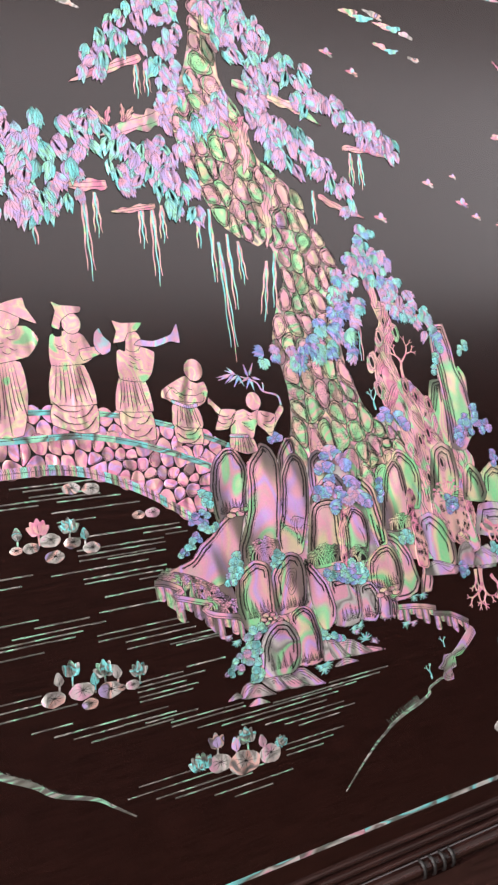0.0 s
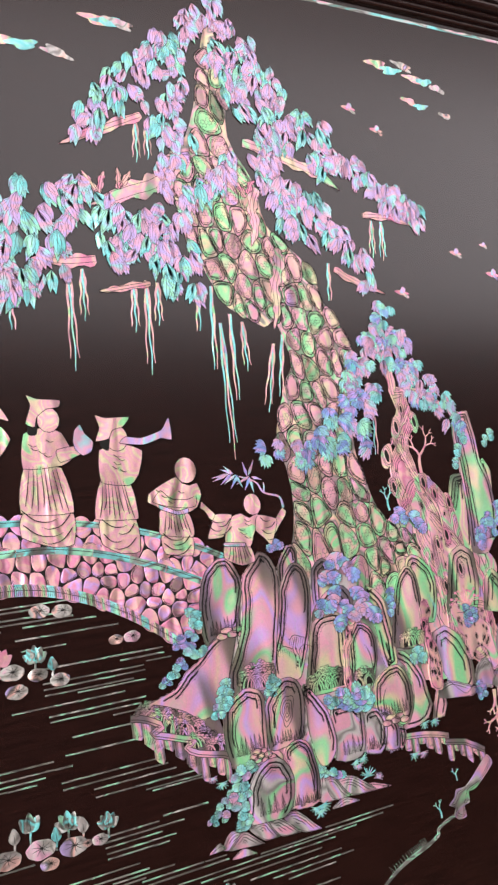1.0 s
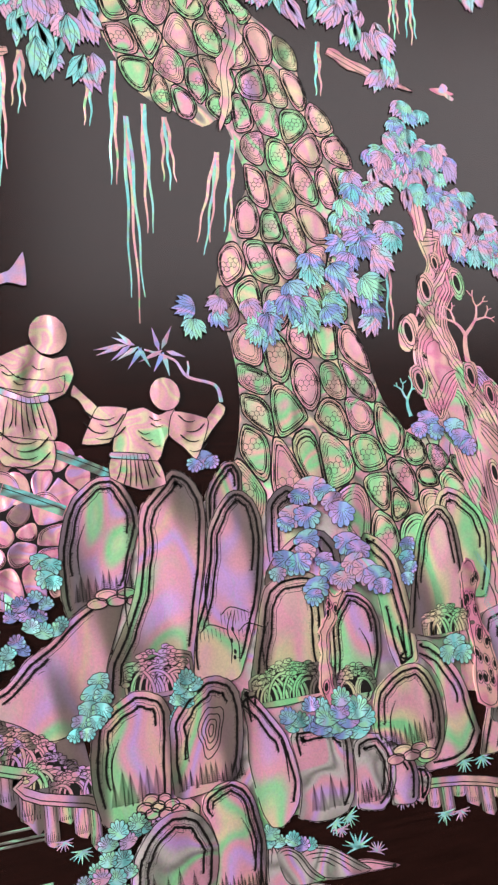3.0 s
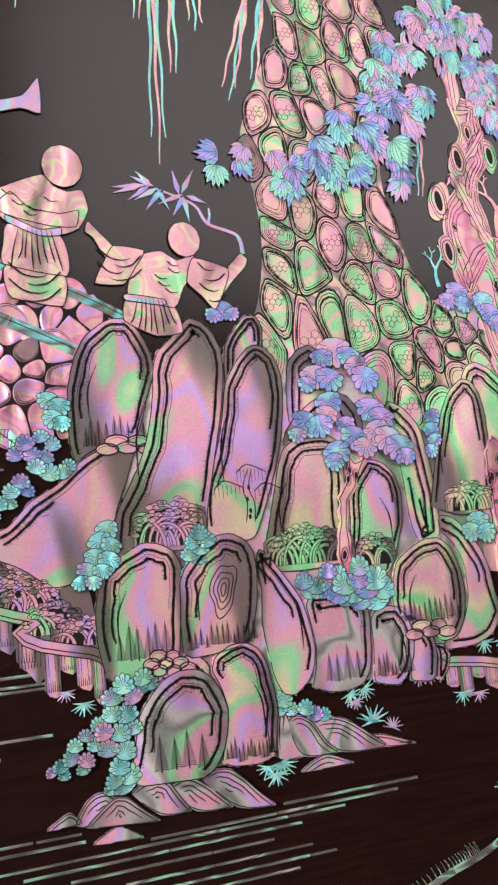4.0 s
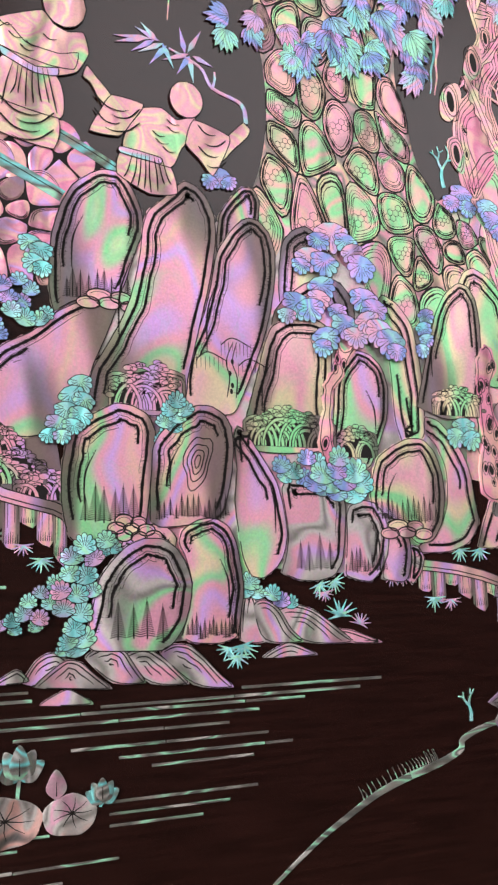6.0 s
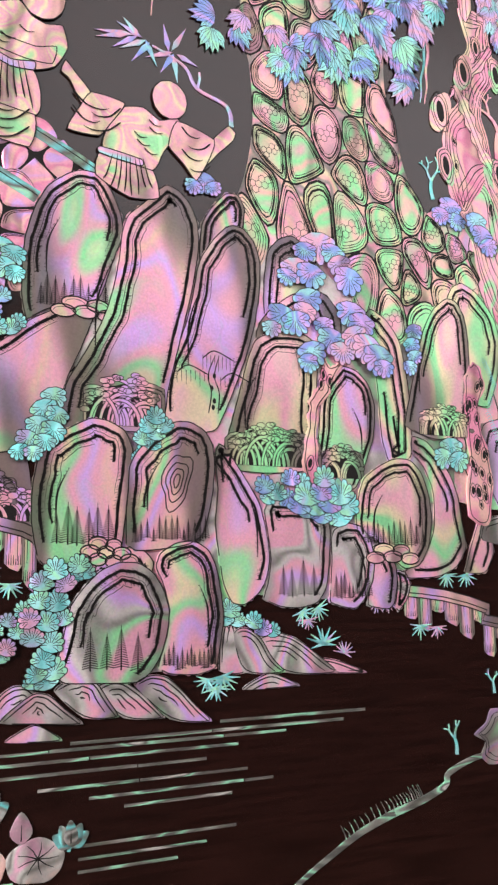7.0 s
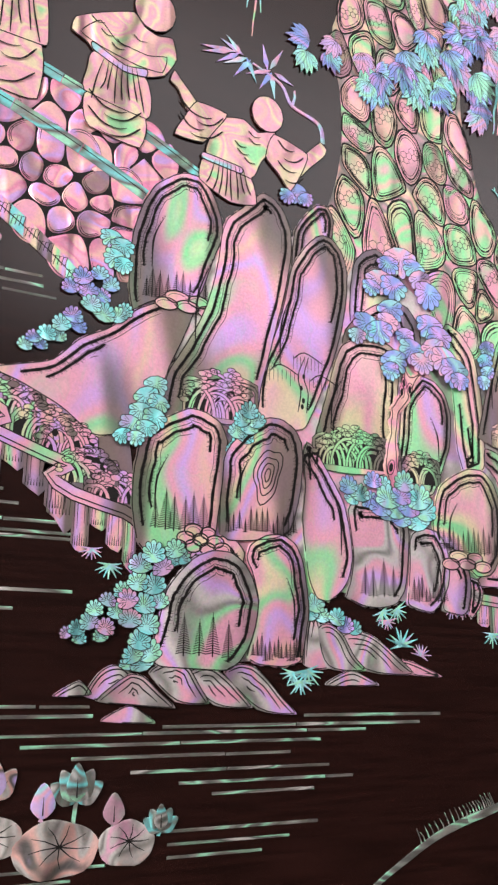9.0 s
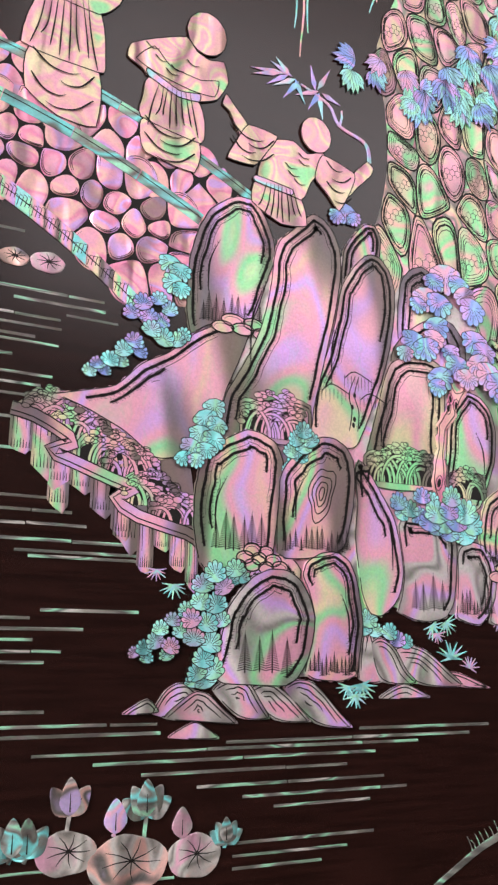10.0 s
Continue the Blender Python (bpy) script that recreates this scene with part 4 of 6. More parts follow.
limb(tree, [(29.1, 252.5), (24.7, 242.8), (24.8, 232.2), (20.5, 221.3)], 6, 4, BARK, 0.9)
limb(tree, [(-36.3, 200.9), (-52, 197.9), (-61.6, 196.4)], 4, 2, CORAL)
for way in ([(-55.7, 241.6), (-59, 248.1), (-62.4, 253.2)], [(-55.5, 243), (-53.2, 250.3), (-51.4, 253.9)], [(-45.5, 245.7), (-44.7, 251.5), (-44.9, 256.6)], [(-45.4, 246.3), (-40.4, 252.1), (-38.5, 255.2)], [(21.5, 247), (19.2, 252.8), (16.3, 254.5)], [(23.4, 248.8), (26.1, 254.6), (28.8, 256.2)], [(53.4, 244.6), (54.3, 249.5), (51, 250.6)], [(55.2, 244.9), (59.8, 250.1), (62.5, 251.1)]):
    limb(tree, way, 3.5, 1.6, CORAL, 0.8, "twig")


def spray_mesh(name, mat, leaves, spread, seed, length=7.0):
    """A hanging spray of pointed leaflets, made once and shared."""
    rnd = random.Random(seed)
    s = Sheet()
    for i in range(leaves):
        a = (i / (leaves - 1) - 0.5) * spread + rnd.uniform(-0.08, 0.08)
        n = length * (1 - 0.35 * abs(i / (leaves - 1) - 0.5) * 2) * rnd.uniform(0.88, 1.12)
        ux, uz = math.sin(a), -math.cos(a)
        w = length * 0.13
        pts = [(0, 0), (ux * n * 0.45 + uz * w, uz * n * 0.45 - ux * w), (ux * n * 0.72 + uz * w * 0.8, uz * n * 0.72 - ux * w * 0.8), (ux * n, uz * n),
               (ux * n * 0.72 - uz * w * 0.8, uz * n * 0.72 + ux * w * 0.8), (ux * n * 0.45 - uz * w, uz * n * 0.45 + ux * w)]
        h = 0.03 * (i % 3)
        s.plate(pts, h, 0.3, 0, 0.1)
        s.line([(ux * n * 0.1, uz * n * 0.1), (ux * n * 0.85, uz * n * 0.85)], 0.1, 0.07, h + 0.025, 1, 0)
        for e in (-1, 1):
            s.line([(p[0] * 1.0, p[1] * 1.0) for p in (pts[0:4] if e < 0 else [pts[0], pts[5], pts[4], pts[3]])], 0.085, None, h + 0.02, 1, 0)
    s.v = [(v[0], v[1], v[2] - EYE) for v in s.v]
    mesh = bpy.data.meshes.new(name)
    mesh.from_pydata(s.v, [], s.f)
    mesh.materials.append(mat)
    mesh.materials.append(LINE)
    mesh.polygons.foreach_set("material_index", s.m)
    return mesh


SPRAYS = [spray_mesh("leaf_spray", LEAF if i % 5 else LEAF_TEAL, 6 + i % 2, 0.62 + 0.1 * (i % 4), 20 + i, 9.0) for i in range(7)]
SPRAYS += [spray_mesh("leaf_spray", mat, 8, 1.9, 60 + i) for i, mat in enumerate((LEAF_BLUE, LEAF_TEAL, LEAF_BLUE, LEAF))]


def spray(parent, x, z, turn, size, h, kind=None):
    ob = new("leaf_spray", SPRAYS[random.randrange(7) if kind is None else kind])
    ob.parent = parent
    ob.matrix_world = Matrix.Translation(W(x, z, h)) @ pose(0, 0, 0, 0, turn, 0) @ Matrix.Scale(size, 4)
    return ob


def along(pts, t):
    n = len(pts) - 1
    i = min(int(t * n), n - 1)
    f = t * n - i
    return (pts[i][0] + (pts[i + 1][0] - pts[i][0]) * f, pts[i][1] + (pts[i + 1][1] - pts[i][1]) * f)


random.seed(23)
# boughs of needles: a line, how many sprays, how far they scatter, their size
for way, count, wide, size in (
        ([(15.2, 351.7), (34.2, 328.2), (54.3, 304.3), (75.3, 281.4), (98, 263.1), (118.5, 248.9), (131.2, 241.8)], 46, 8, 1.3),
        ([(23.9, 327.6), (36.8, 304.3), (57.8, 285.2), (80.1, 269)], 24, 11, 1.35),
        ([(20.3, 336.6), (21.6, 314.2), (28, 293)], 16, 12, 1.25),
        ([(42.7, 298.9), (42.6, 279.6), (29.1, 261.8)], 14, 12, 1.3),
        ([(-5.4, 287.1), (-14.2, 270.6), (-23.9, 245.7)], 12, 12, 1.2),
        ([(97.2, 259.7), (112.3, 256.5), (124.8, 249.6), (131.6, 243.5)], 12, 6, 1.3),
        ([(38.4, 275.7), (44.8, 254.6), (60.3, 243.9), (75.5, 229.7), (93.5, 208.9)], 30, 8, 1.35),
        ([(38.3, 256.9), (41.8, 238.7), (54.1, 230.7)], 12, 8, 1.3),
        ([(10.5, 347.3), (-8.9, 325.1), (-30.3, 303.6), (-46.4, 291.5), (-59.3, 277.6)], 34, 8, 1.3),
        ([(-7.4, 314.5), (-6.2, 302.3), (-14.9, 285.4), (-24.2, 283.8)], 12, 8, 1.2),
        ([(19.7, 265.1), (8.4, 255.9), (-7, 247.9), (-18, 226.3)], 18, 6, 1.35),
        ([(-117, 233.7), (-103, 231.6), (-88, 234.8), (-72.7, 234), (-62.3, 232.5)], 28, 14, 1.45),
        ([(-119.6, 205.8), (-106, 202), (-93.4, 208.2), (-81.1, 206.7)], 20, 12, 1.45),
        ([(-57.2, 230.4), (-47.2, 223.3), (-35.7, 224.4), (-25.7, 214.2), (-12.5, 204.1)], 34, 12, 1.4)):
    count = int(count * 1.9)
    for i in range(count):
        x, z = along(way, (i + random.random()) / count)
        spray(tree, x + random.uniform(-wide, wide) * 0.6, z + random.uniform(-wide, wide) + 4, random.uniform(-35, 35), size * random.uniform(0.8, 1.15), 0.95 + 0.05 * (i % 9))


def creeper(parent, a, b, n, wide=2.2):
    """A hanging creeper: a few wavering strands of shell that part towards their tips."""
    for k in range(n):
        side = k - (n - 1) / 2
        pts = []
        for i in range(15):
            t = i / 14
            pts.append((a[0] + (b[0] - a[0]) * t + side * (0.5 + 1.5 * t) + 0.3 * math.sin(i * 1.1 + k * 2), a[1] + (b[1] - a[1]) * t * (1 - 0.12 * abs(side))))
        Sheet().strip(pts, wide / n ** 0.5, 0.35, 0.45, 0.5, 0, 0.25).put("creeper", [LEAF_TEAL if (k + int(a[0])) % 2 else ROBE], parent)


for a, b in zip([(-74.6, 207.2), (-68.2, 206.4), (-44.6, 201.6), (-38.4, 202.1), (-32.9, 201.2), (-12.3, 201.3), (-5.5, 200.4), (-3.4, 182.2), (2.3, 186.7), (8.5, 182.8), (24.1, 172), (29.9, 176.5), (65.1, 214.6), (98.6, 240.1), (105.2, 239.8), (-32, 280.9), (-26.5, 280.4), (-101.8, 197.3)],
                [(-76.8, 160.5), (-69.7, 182.6), (-46.6, 177.5), (-41.7, 157.9), (-34.8, 180.7), (-15.4, 176.9), (-9.4, 157.2), (-6.4, 117.1), (-0.2, 142.1), (7.7, 158.6), (15.6, 138.2), (23.6, 143.8), (62.4, 193.2), (95.7, 218.7), (102.4, 217.3), (-34.1, 259.9), (-28, 261.9), (-101.5, 177.5)]):
    creeper(tree, a, b, random.choice((2, 3, 3)))

# a belt of broad leaves round the trunk
for (x, z), turn, size in zip([(10.3, 119.2), (18.5, 121.6), (26.6, 121.0), (33.0, 116.8), (40.9, 126.7), (44.6, 121.5), (56.8, 132.8), (53.6, 122.6), (67.9, 152.2), (79.1, 147.2), (66.8, 128.5), (68.5, 119.3), (31.2, 116.7), (49.8, 136.2), (62.0, 140.5)],
                              (70, 20, 0, -20, 10, 0, -30, -40, -30, 20, 0, -10, -60, 40, 30), (1.1, 1.0, 1.1, 1.3, 1.5, 1.5, 1.6, 1.3, 1.2, 1.2, 1.6, 1.2, 1.1, 1.4, 1.2)):
    for e in range(2):
        spray(tree, x + random.uniform(-2.5, 2.5) * e, z + 3 - 4 * e, turn * (1 - e) + random.uniform(-40, 40), size * 0.98, 1.2 + random.random() * 0.4, random.choice((7, 8, 8, 9, 10)))

# ---- the twisted tree and the holed roots ----
def holed(thing, outline, holes, mat, h=0.75, name="trunk"):
    """A gnarled stem of shell, pierced with dark eyes."""
    pts = smooth(outline, 5)
    pts = [(p[0] + 0.35 * math.sin(i * 1.3), p[1] + 0.3 * math.cos(i * 1.9)) for i, p in enumerate(pts)]
    body = Sheet().plate(pts, h, h, 0, 0.25).put(name, mat, thing)
    Sheet().line(inset_line(pts, 0.7, 0, 0.99, 0.1), 0.25, None, h + 0.03, 0, 0).put("outline", LINE, body)
    for d in () if name in ("stem", "stump") else (1.4, 2.5, 3.8, 5.3):
        Sheet().line(inset_line(pts, d, 0.02, 0.97, 0.25), 0.3, 0.2, h + 0.03, 0, 0, 0.4).put("grain_line", LINE, body)
    n = 0
    xs, zs = [p[0] for p in pts], [p[1] for p in pts]
    while n < holes:
        p = (random.uniform(min(xs), max(xs)), random.uniform(min(zs), max(zs)))
        if not inside(p, shrink(pts, (sum(xs) / len(xs), sum(zs) / len(zs)), 0.9)):
            n += 0.2
            continue
        rz = random.uniform(0.6, 1.4)
        eye = oval(p[0], p[1], rz * 0.5, rz, 12, random.uniform(-0.4, 0.4))
        s = Sheet().plate(eye, h + 0.05, 0.06, 0, 0.02)
        ring = shrink(eye, p, 1.7)
        s.line(ring + ring[:1], 0.2, None, h + 0.04, 0, 0)
        s.put("knot_hole", LINE, body)
        n += 1
    return body


random.seed(31)
twist = tagged(new("twisted_tree"), "slender twisted pearl tree with lilac and teal leaf sprays", "tree inlay")
holed(twist, [(89.2, 147.4), (98.9, 146.9), (100.5, 137.8), (100.7, 127.2), (95.5, 118.4), (96.7, 109.5), (98.7, 99.1), (92.8, 90.7), (87.2, 83), (82.7, 88.4), (81, 99.9), (82.1, 110.9), (87.6, 118.6), (87.8, 128.9), (92, 137.2)], 5, CORAL)
holed(twist, [(94.6, 100.7), (103.1, 101.2), (108.6, 95.7), (115.2, 87.9), (118, 81.8), (120, 69.9), (120, 58.2), (111.8, 54.1), (107.2, 66), (102.5, 77.9), (97.5, 88.1)], 9, BARK, 0.8, "root")
limb(twist, [(86.3, 122.4), (88.8, 117.1), (91.7, 110.5), (95.1, 102.8), (101.2, 93.7), (107.2, 82.5), (108.1, 70.8)], 4.5, 2.5, ROBE, 0.92, "ridge")
limb(twist, [(100.5, 137.8), (94.9, 130.3), (89, 124.4), (83.6, 117.2)], 3.5, 2.5, CORAL, 0.9, "ridge")
holed(twist, [(99.6, 83), (111.1, 75), (118.4, 65.7), (120.4, 53.9), (111, 37.7), (108.5, 18.4), (108.3, -0.8), (95.6, -5.6), (99, 14.2), (100.2, 33.3), (98.5, 53.1)], 34, BARK, 0.85, "root")
holed(twist, [(82.7, 94.7), (95.2, 95.8), (101.1, 84.4), (103.9, 69.7), (109.3, 53.5), (105.3, 41.1), (98.9, 51.7), (91.8, 62.2), (89, 75.2), (83.8, 84)], 16, BARK, 0.7, "root")
for i in range(17):
    a, b = (92.6, 84.9), (124.3, 53.5)
    t = i / 16
    x, z = a[0] + (b[0] - a[0]) * t, a[1] + (b[1] - a[1]) * t + random.uniform(-3, 6)
    limb(twist, [(x, z), (x + 3, z - 10), (x + 1, z - 22), (x + 6, z - 36), (x + 6, z - 52)], random.uniform(4, 6), random.uniform(3, 5), (BARK, CORAL, BARK_GREEN)[i % 3], 0.5 + 0.03 * (i % 4), "root")
limb(twist, [(98.5, 180.8), (92.2, 162.1), (91.7, 143.8)], 4, 7, CORAL, 0.8)
limb(twist, [(96.2, 146.9), (111, 143.9), (130.2, 132.9)], 5, 3, BARK, 0.8)
for (x, z), size in zip([(95.1, 188.3), (89.3, 179.1), (98.4, 178.8), (78.7, 169.1), (88.6, 167.5), (102.8, 169.2), (71.2, 159.3), (106.6, 159.6), (64.9, 149.6), (74.8, 142.1), (96.5, 157.8), (101.4, 154.0), (112.7, 146.2), (109.0, 141.8), (122.3, 136.0), (128.4, 129.6), (93.7, 173.1), (83.4, 160.9), (97.2, 169.4), (106.3, 150.2), (118.9, 141.0)], (1.0, 1.1, 1.1, 1.3, 1.1, 1.2, 1.4, 1.2, 1.3, 1.6, 1, 1.1, 1.2, 1.2, 1.2, 1.2, 1.1, 1.1, 1.0, 1.1, 1.0)):
    for e in range(6):
        spray(twist, x + random.uniform(-6, 6), z + 4 + random.uniform(-5, 5), random.uniform(-40, 40), size * 0.92, 1.0 + 0.4 * random.random(), random.choice((1, 2, 7, 8, 10)))
for (x, z), r in zip([(89.6, 127.1), (101.9, 129.3), (80.3, 112.7), (81.3, 96.5), (100.6, 97.5), (106.7, 91.1), (115.1, 85.8), (94.8, 136.3), (109.6, 69.3), (102.8, 65.5), (114.7, 51.5), (103, 44.2)], (5, 4.6, 5.4, 4.6, 4.4, 4, 4.2, 3.2, 4.5, 4, 4.5, 4)):
    s = Sheet().plate(oval(x, z, r * 0.62, r * 1.25, 18, random.uniform(-0.4, 0.4), 0.05), 0.95, 0.4)
    for f, w in ((0.9, 0.25), (0.68, 0.3)):
        ring = oval(x, z, r * 0.62 * f, r * 1.25 * f, 18, 0.1, 0.05)
        s.line(ring + ring[:1], w, None, 0.99, 1, 0)
    s.plate(oval(x, z, r * 0.24, r * 0.62, 12, 0.1), 1.0, 0.04, 1, 0.03)
    s.put("bark_loop", [BARK if r > 4.5 else CORAL, LINE], twist)
creeper(twist, *[(77.7, 139.4), (74.4, 112.3)], 2, 1.6)
holed(twist, [(113.1, 33.5), (127, 33.5), (131.1, 21.8), (124.7, 6.8), (114, 4.5), (110.2, 16.5)], 14, CORAL, 0.95, "root")
root = tagged(new("holed_root"), "short pale pearl stump full of dark knot holes", "root inlay")
holed(root, [(84.8, 38.6), (87.8, 39.8), (90.1, 34.4), (87.2, 26), (89.5, 16.9), (90.9, 7.9), (89.1, -3.2), (84.6, -4), (81.6, 1), (83.5, 12.9), (82.9, 24.4), (82.8, 33.5)], 30, CORAL, 1.15, "stump")
fringe = Sheet()
for i in range(60):
    x, z = along([(89.3, 41.2), (92.5, 34.5), (90, 26), (93.3, 17.7), (94.1, 7.8), (92.2, -1.8)], i / 60)
    fringe.line(smooth([(x, z), (x + 1.0, z + 0.6), (x + 2.0, z - 0.4)], 3, False), 0.22, 0.1, 1.05)
fringe.put("moss_fringe", LEAF_TEAL, root)


def branching(thing, a, turn, length, wide, depth, mat, h, name):
    """A small forked shrub or coral, cut as one strip for every fork."""
    b = (a[0] + length * math.sin(turn), a[1] + length * math.cos(turn))
    m = ((a[0] + b[0]) / 2 + random.uniform(-0.1, 0.1) * length, (a[1] + b[1]) / 2 + random.uniform(-0.1, 0.1) * length)
    Sheet().strip(smooth([a, m, b], 3, False), wide, wide * 0.65, h, 0.45).put(name, mat, thing)
    if depth:
        for d in (-1, 1):
            branching(thing, b, turn + d * random.uniform(0.35, 0.8), length * random.uniform(0.55, 0.8), wide * 0.66, depth - 1, mat, h + 0.02, name)


for foot, turn, length, wide, depth, mat, label in (
        ((100.7, 102.5), 0.1, 9, 2.0, 4, CORAL, "small pink forked shrub of pearl"),
        ((76.1, 85.4), -0.05, 5.5, 1.2, 3, LEAF_TEAL, "thin teal forked shrub of pearl"),
        ((125.9, -9.9), 3.3, 9, 3.2, 4, CORAL, "pink coral-like root hanging over the water"),
        ((136.9, 15), 2.2, 7, 3.2, 4, CORAL, "pink coral-like root among the rocks"),
        ((133.6, 13.5), 2.4, 7, 2.6, 4, CORAL, "pale pink root tips hanging below the rocks"),
        ((121.8, -10.9), 3.3, 6, 2.4, 3, ROBE, "short pale root hanging from the bank"),
        ((132.5, -15.7), 2.5, 6.5, 2.4, 3, CORAL, "pink coral-like root hanging over the water"),
        ((74, -61.5), -0.1, 4, 1.0, 2, LEAF_TEAL, "tiny teal forked shrub on the shore path"),
        ((87.3, -47.5), -0.1, 3, 0.8, 2, LEAF_TEAL, "tiny teal forked shrub on the shore path")):
    shrub = tagged(new("forked_shrub"), label, "shrub inlay", "forked shrubs")
    branching(shrub, foot, turn, length, wide, depth, mat, 0.8, "twig")


# ---- tufted bushes and the little tree ----
def tuft(parent, x, z, r, turn, mat, h, name="tuft"):
    """A clump of foliage: a fan of lobes from a hub to a scalloped hem, with a cut between every two lobes."""
    n, pts, hub = 7, [], (x + 0.45 * r * math.sin(turn) * -1, z + 0.45 * r * math.cos(turn))
    stretch = random.uniform(1.2, 1.45)

    def at(a, q):
        u, v = 1.12 * r * q * math.sin(a), -stretch * r * q * math.cos(a * 0.92)
        return (hub[0] + u * math.cos(turn) - v * math.sin(turn), hub[1] + u * math.sin(turn) + v * math.cos(turn))

    for i in range(n * 4 + 1):
        pts.append(at(-1.9 + 3.8 * i / (n * 4), (0.84 + 0.17 * abs(math.sin(math.pi * i / 4)) ** 0.7) * (1 - 0.12 * abs(i / (n * 2) - 1))))
    pts += [at(2.5, 0.45), at(-2.5, 0.45)]
    s = Sheet().plate(pts, h, 0.3, 0, 0.1)
    for i in range(n * 2 + 1):
        a = -1.9 + 3.8 * i / (n * 2)
        top = (0.86 if i % 2 == 0 else random.uniform(0.62, 0.82)) * (1 - 0.12 * abs(i / n - 1))
        s.line([at(a * 0.8, 0.22 if i % 2 == 0 else 0.45), at(a * 0.95, 0.55), at(a, top)], 0.1, 0.2 if i % 2 == 0 else 0.12, h + 0.03, 1, 0)
    s.line(pts + pts[:1], 0.17, None, h + 0.025, 1, 0)
    return s.put(name, [mat, LINE], parent)


def bush(spots, size, label, mats=(LEAF_TEAL, LEAF_BLUE), h=1.3, turn=None):
    thing = tagged(new("bush"), label, "bush inlay", "bushes among the rocks")
    spots = [(x + random.uniform(-0.3, 0.3) * size, z + e * size * 0.45) for x, z in spots for e in (1, -1)]
    size *= 0.74
    for i, (x, z) in enumerate(spots):
        tuft(thing, x, z, size * random.uniform(0.85, 1.15), random.uniform(-0.5, 0.5) if turn is None else turn, mats[i % len(mats)], h + 0.06 * i)
    return thing


def clump_bush(spots, label, mats, h, upward):
    """A bush of overlapping scalloped clumps, each a fan that opens upward or droops."""
    thing = tagged(new("bush"), label, "bush inlay", "bushes among the rocks")
    for i, (x, z, r) in enumerate(spots):
        tuft(thing, x, z, r * 1.14, random.uniform(-0.45, 0.45) + (math.pi if upward else 0), mats[i % len(mats)], h + 0.06 * (len(spots) - i if upward else i))
    return thing


random.seed(41)
little = tagged(new("little_tree"), "little pine with a knotted pink stem and tufted blue-lilac crown", "tree inlay")
holed(little, [(33.2, 4.6), (31.9, 11.4), (33.3, 17.4), (34.0, 22.9), (34.4, 25.8), (37.1, 29.3), (38.2, 34.2), (36.5, 39.2), (38.1, 42.4), (39.4, 38.2), (40.4, 34.2), (42.5, 35.5), (45.1, 39.0), (46.3, 38.2), (43.4, 33.7), (41.1, 30.4), (39.8, 26.6), (37.2, 24.0), (36.3, 17.8), (36.3, 10.5), (37.2, 5.0)], 8, CORAL, 1.3, "stem")
for i, (x, z, r) in enumerate([(38.3, 64.8, 4.4), (34.2, 63.1, 2.9), (42.4, 63.7, 3.0), (31.3, 57.9, 3.5), (35.6, 57.0, 3.6), (28.7, 55.8, 2.4), (44.5, 60.8, 3.0), (46.7, 57.3, 3.7), (34.7, 50.3, 3.5), (33.5, 47.1, 2.8), (27.0, 44.8, 3.7), (31.2, 44.1, 3.4), (24.1, 41.9, 2.3), (39.0, 44.4, 2.5), (41.0, 40.6, 3.6), (44.2, 37.8, 3.2), (47.0, 48.2, 3.7), (50.1, 45.7, 3.4), (48.2, 42.3, 3.3), (35.4, 36.6, 3.5), (34.1, 34.4, 2.4), (51.4, 39.8, 3.7), (54.7, 37.3, 3.8), (56.5, 35.0, 2.6)]):
    tuft(little, x, z, r * 1.2, random.uniform(-0.4, 0.4), LEAF_BLUE if i % 3 else LEAF, 1.5 + 0.05 * i)
clump_bush([(-28.8, 20.5, 2.5), (-30.7, 17.5, 2.7), (-28.2, 16.6, 2.3), (-32.1, 14.1, 2.5), (-29.0, 13.1, 2.5), (-34.4, 10.9, 2.4), (-30.7, 10.7, 2.2), (-36.0, 8.5, 1.9), (-33.0, 8.3, 1.9)], "teal feathery bush between the pearl rocks", (LEAF_TEAL,), 1.3, 0)
clump_bush([(-5.8, 18.5, 2.1), (-7.8, 16.2, 1.9), (-3.8, 16.5, 2.0), (-5.7, 14.7, 2.0), (-9.0, 13.3, 1.9), (-6.4, 12.3, 1.8), (-8.6, 10.5, 1.8), (-9.9, 9.0, 1.5)], "small pale teal bush between two rocks", (LEAF_TEAL,), 1.3, 1)
clump_bush([(21.2, 4.0, 2.3), (24.7, 2.5, 2.4), (28.4, 6.1, 2.4), (31.6, 5.0, 2.3), (27.1, 1.2, 2.2), (22.3, 1.2, 1.9)], "blue bush at the foot of the little tree", (LEAF_BLUE, LEAF_TEAL,), 1.3, 1)
clump_bush([(32.9, 2.4, 3.3), (30.6, -0.1, 2.9), (35.2, -0.1, 3.0), (32.7, -1.3, 2.6)], "blue-green bush at the foot of the little tree", (LEAF_TEAL, LEAF_BLUE,), 1.35, 1)
clump_bush([(37.7, 6.5, 2.7), (36.9, 3.2, 2.7), (42.2, 3.0, 3.4), (39.2, 0.7, 3.0), (44.2, 0.2, 3.1), (36.8, -2.3, 2.7), (41.8, -2.5, 3.1)], "teal bush at the foot of the little tree", (LEAF_TEAL, LEAF_BLUE,), 1.3, 1)
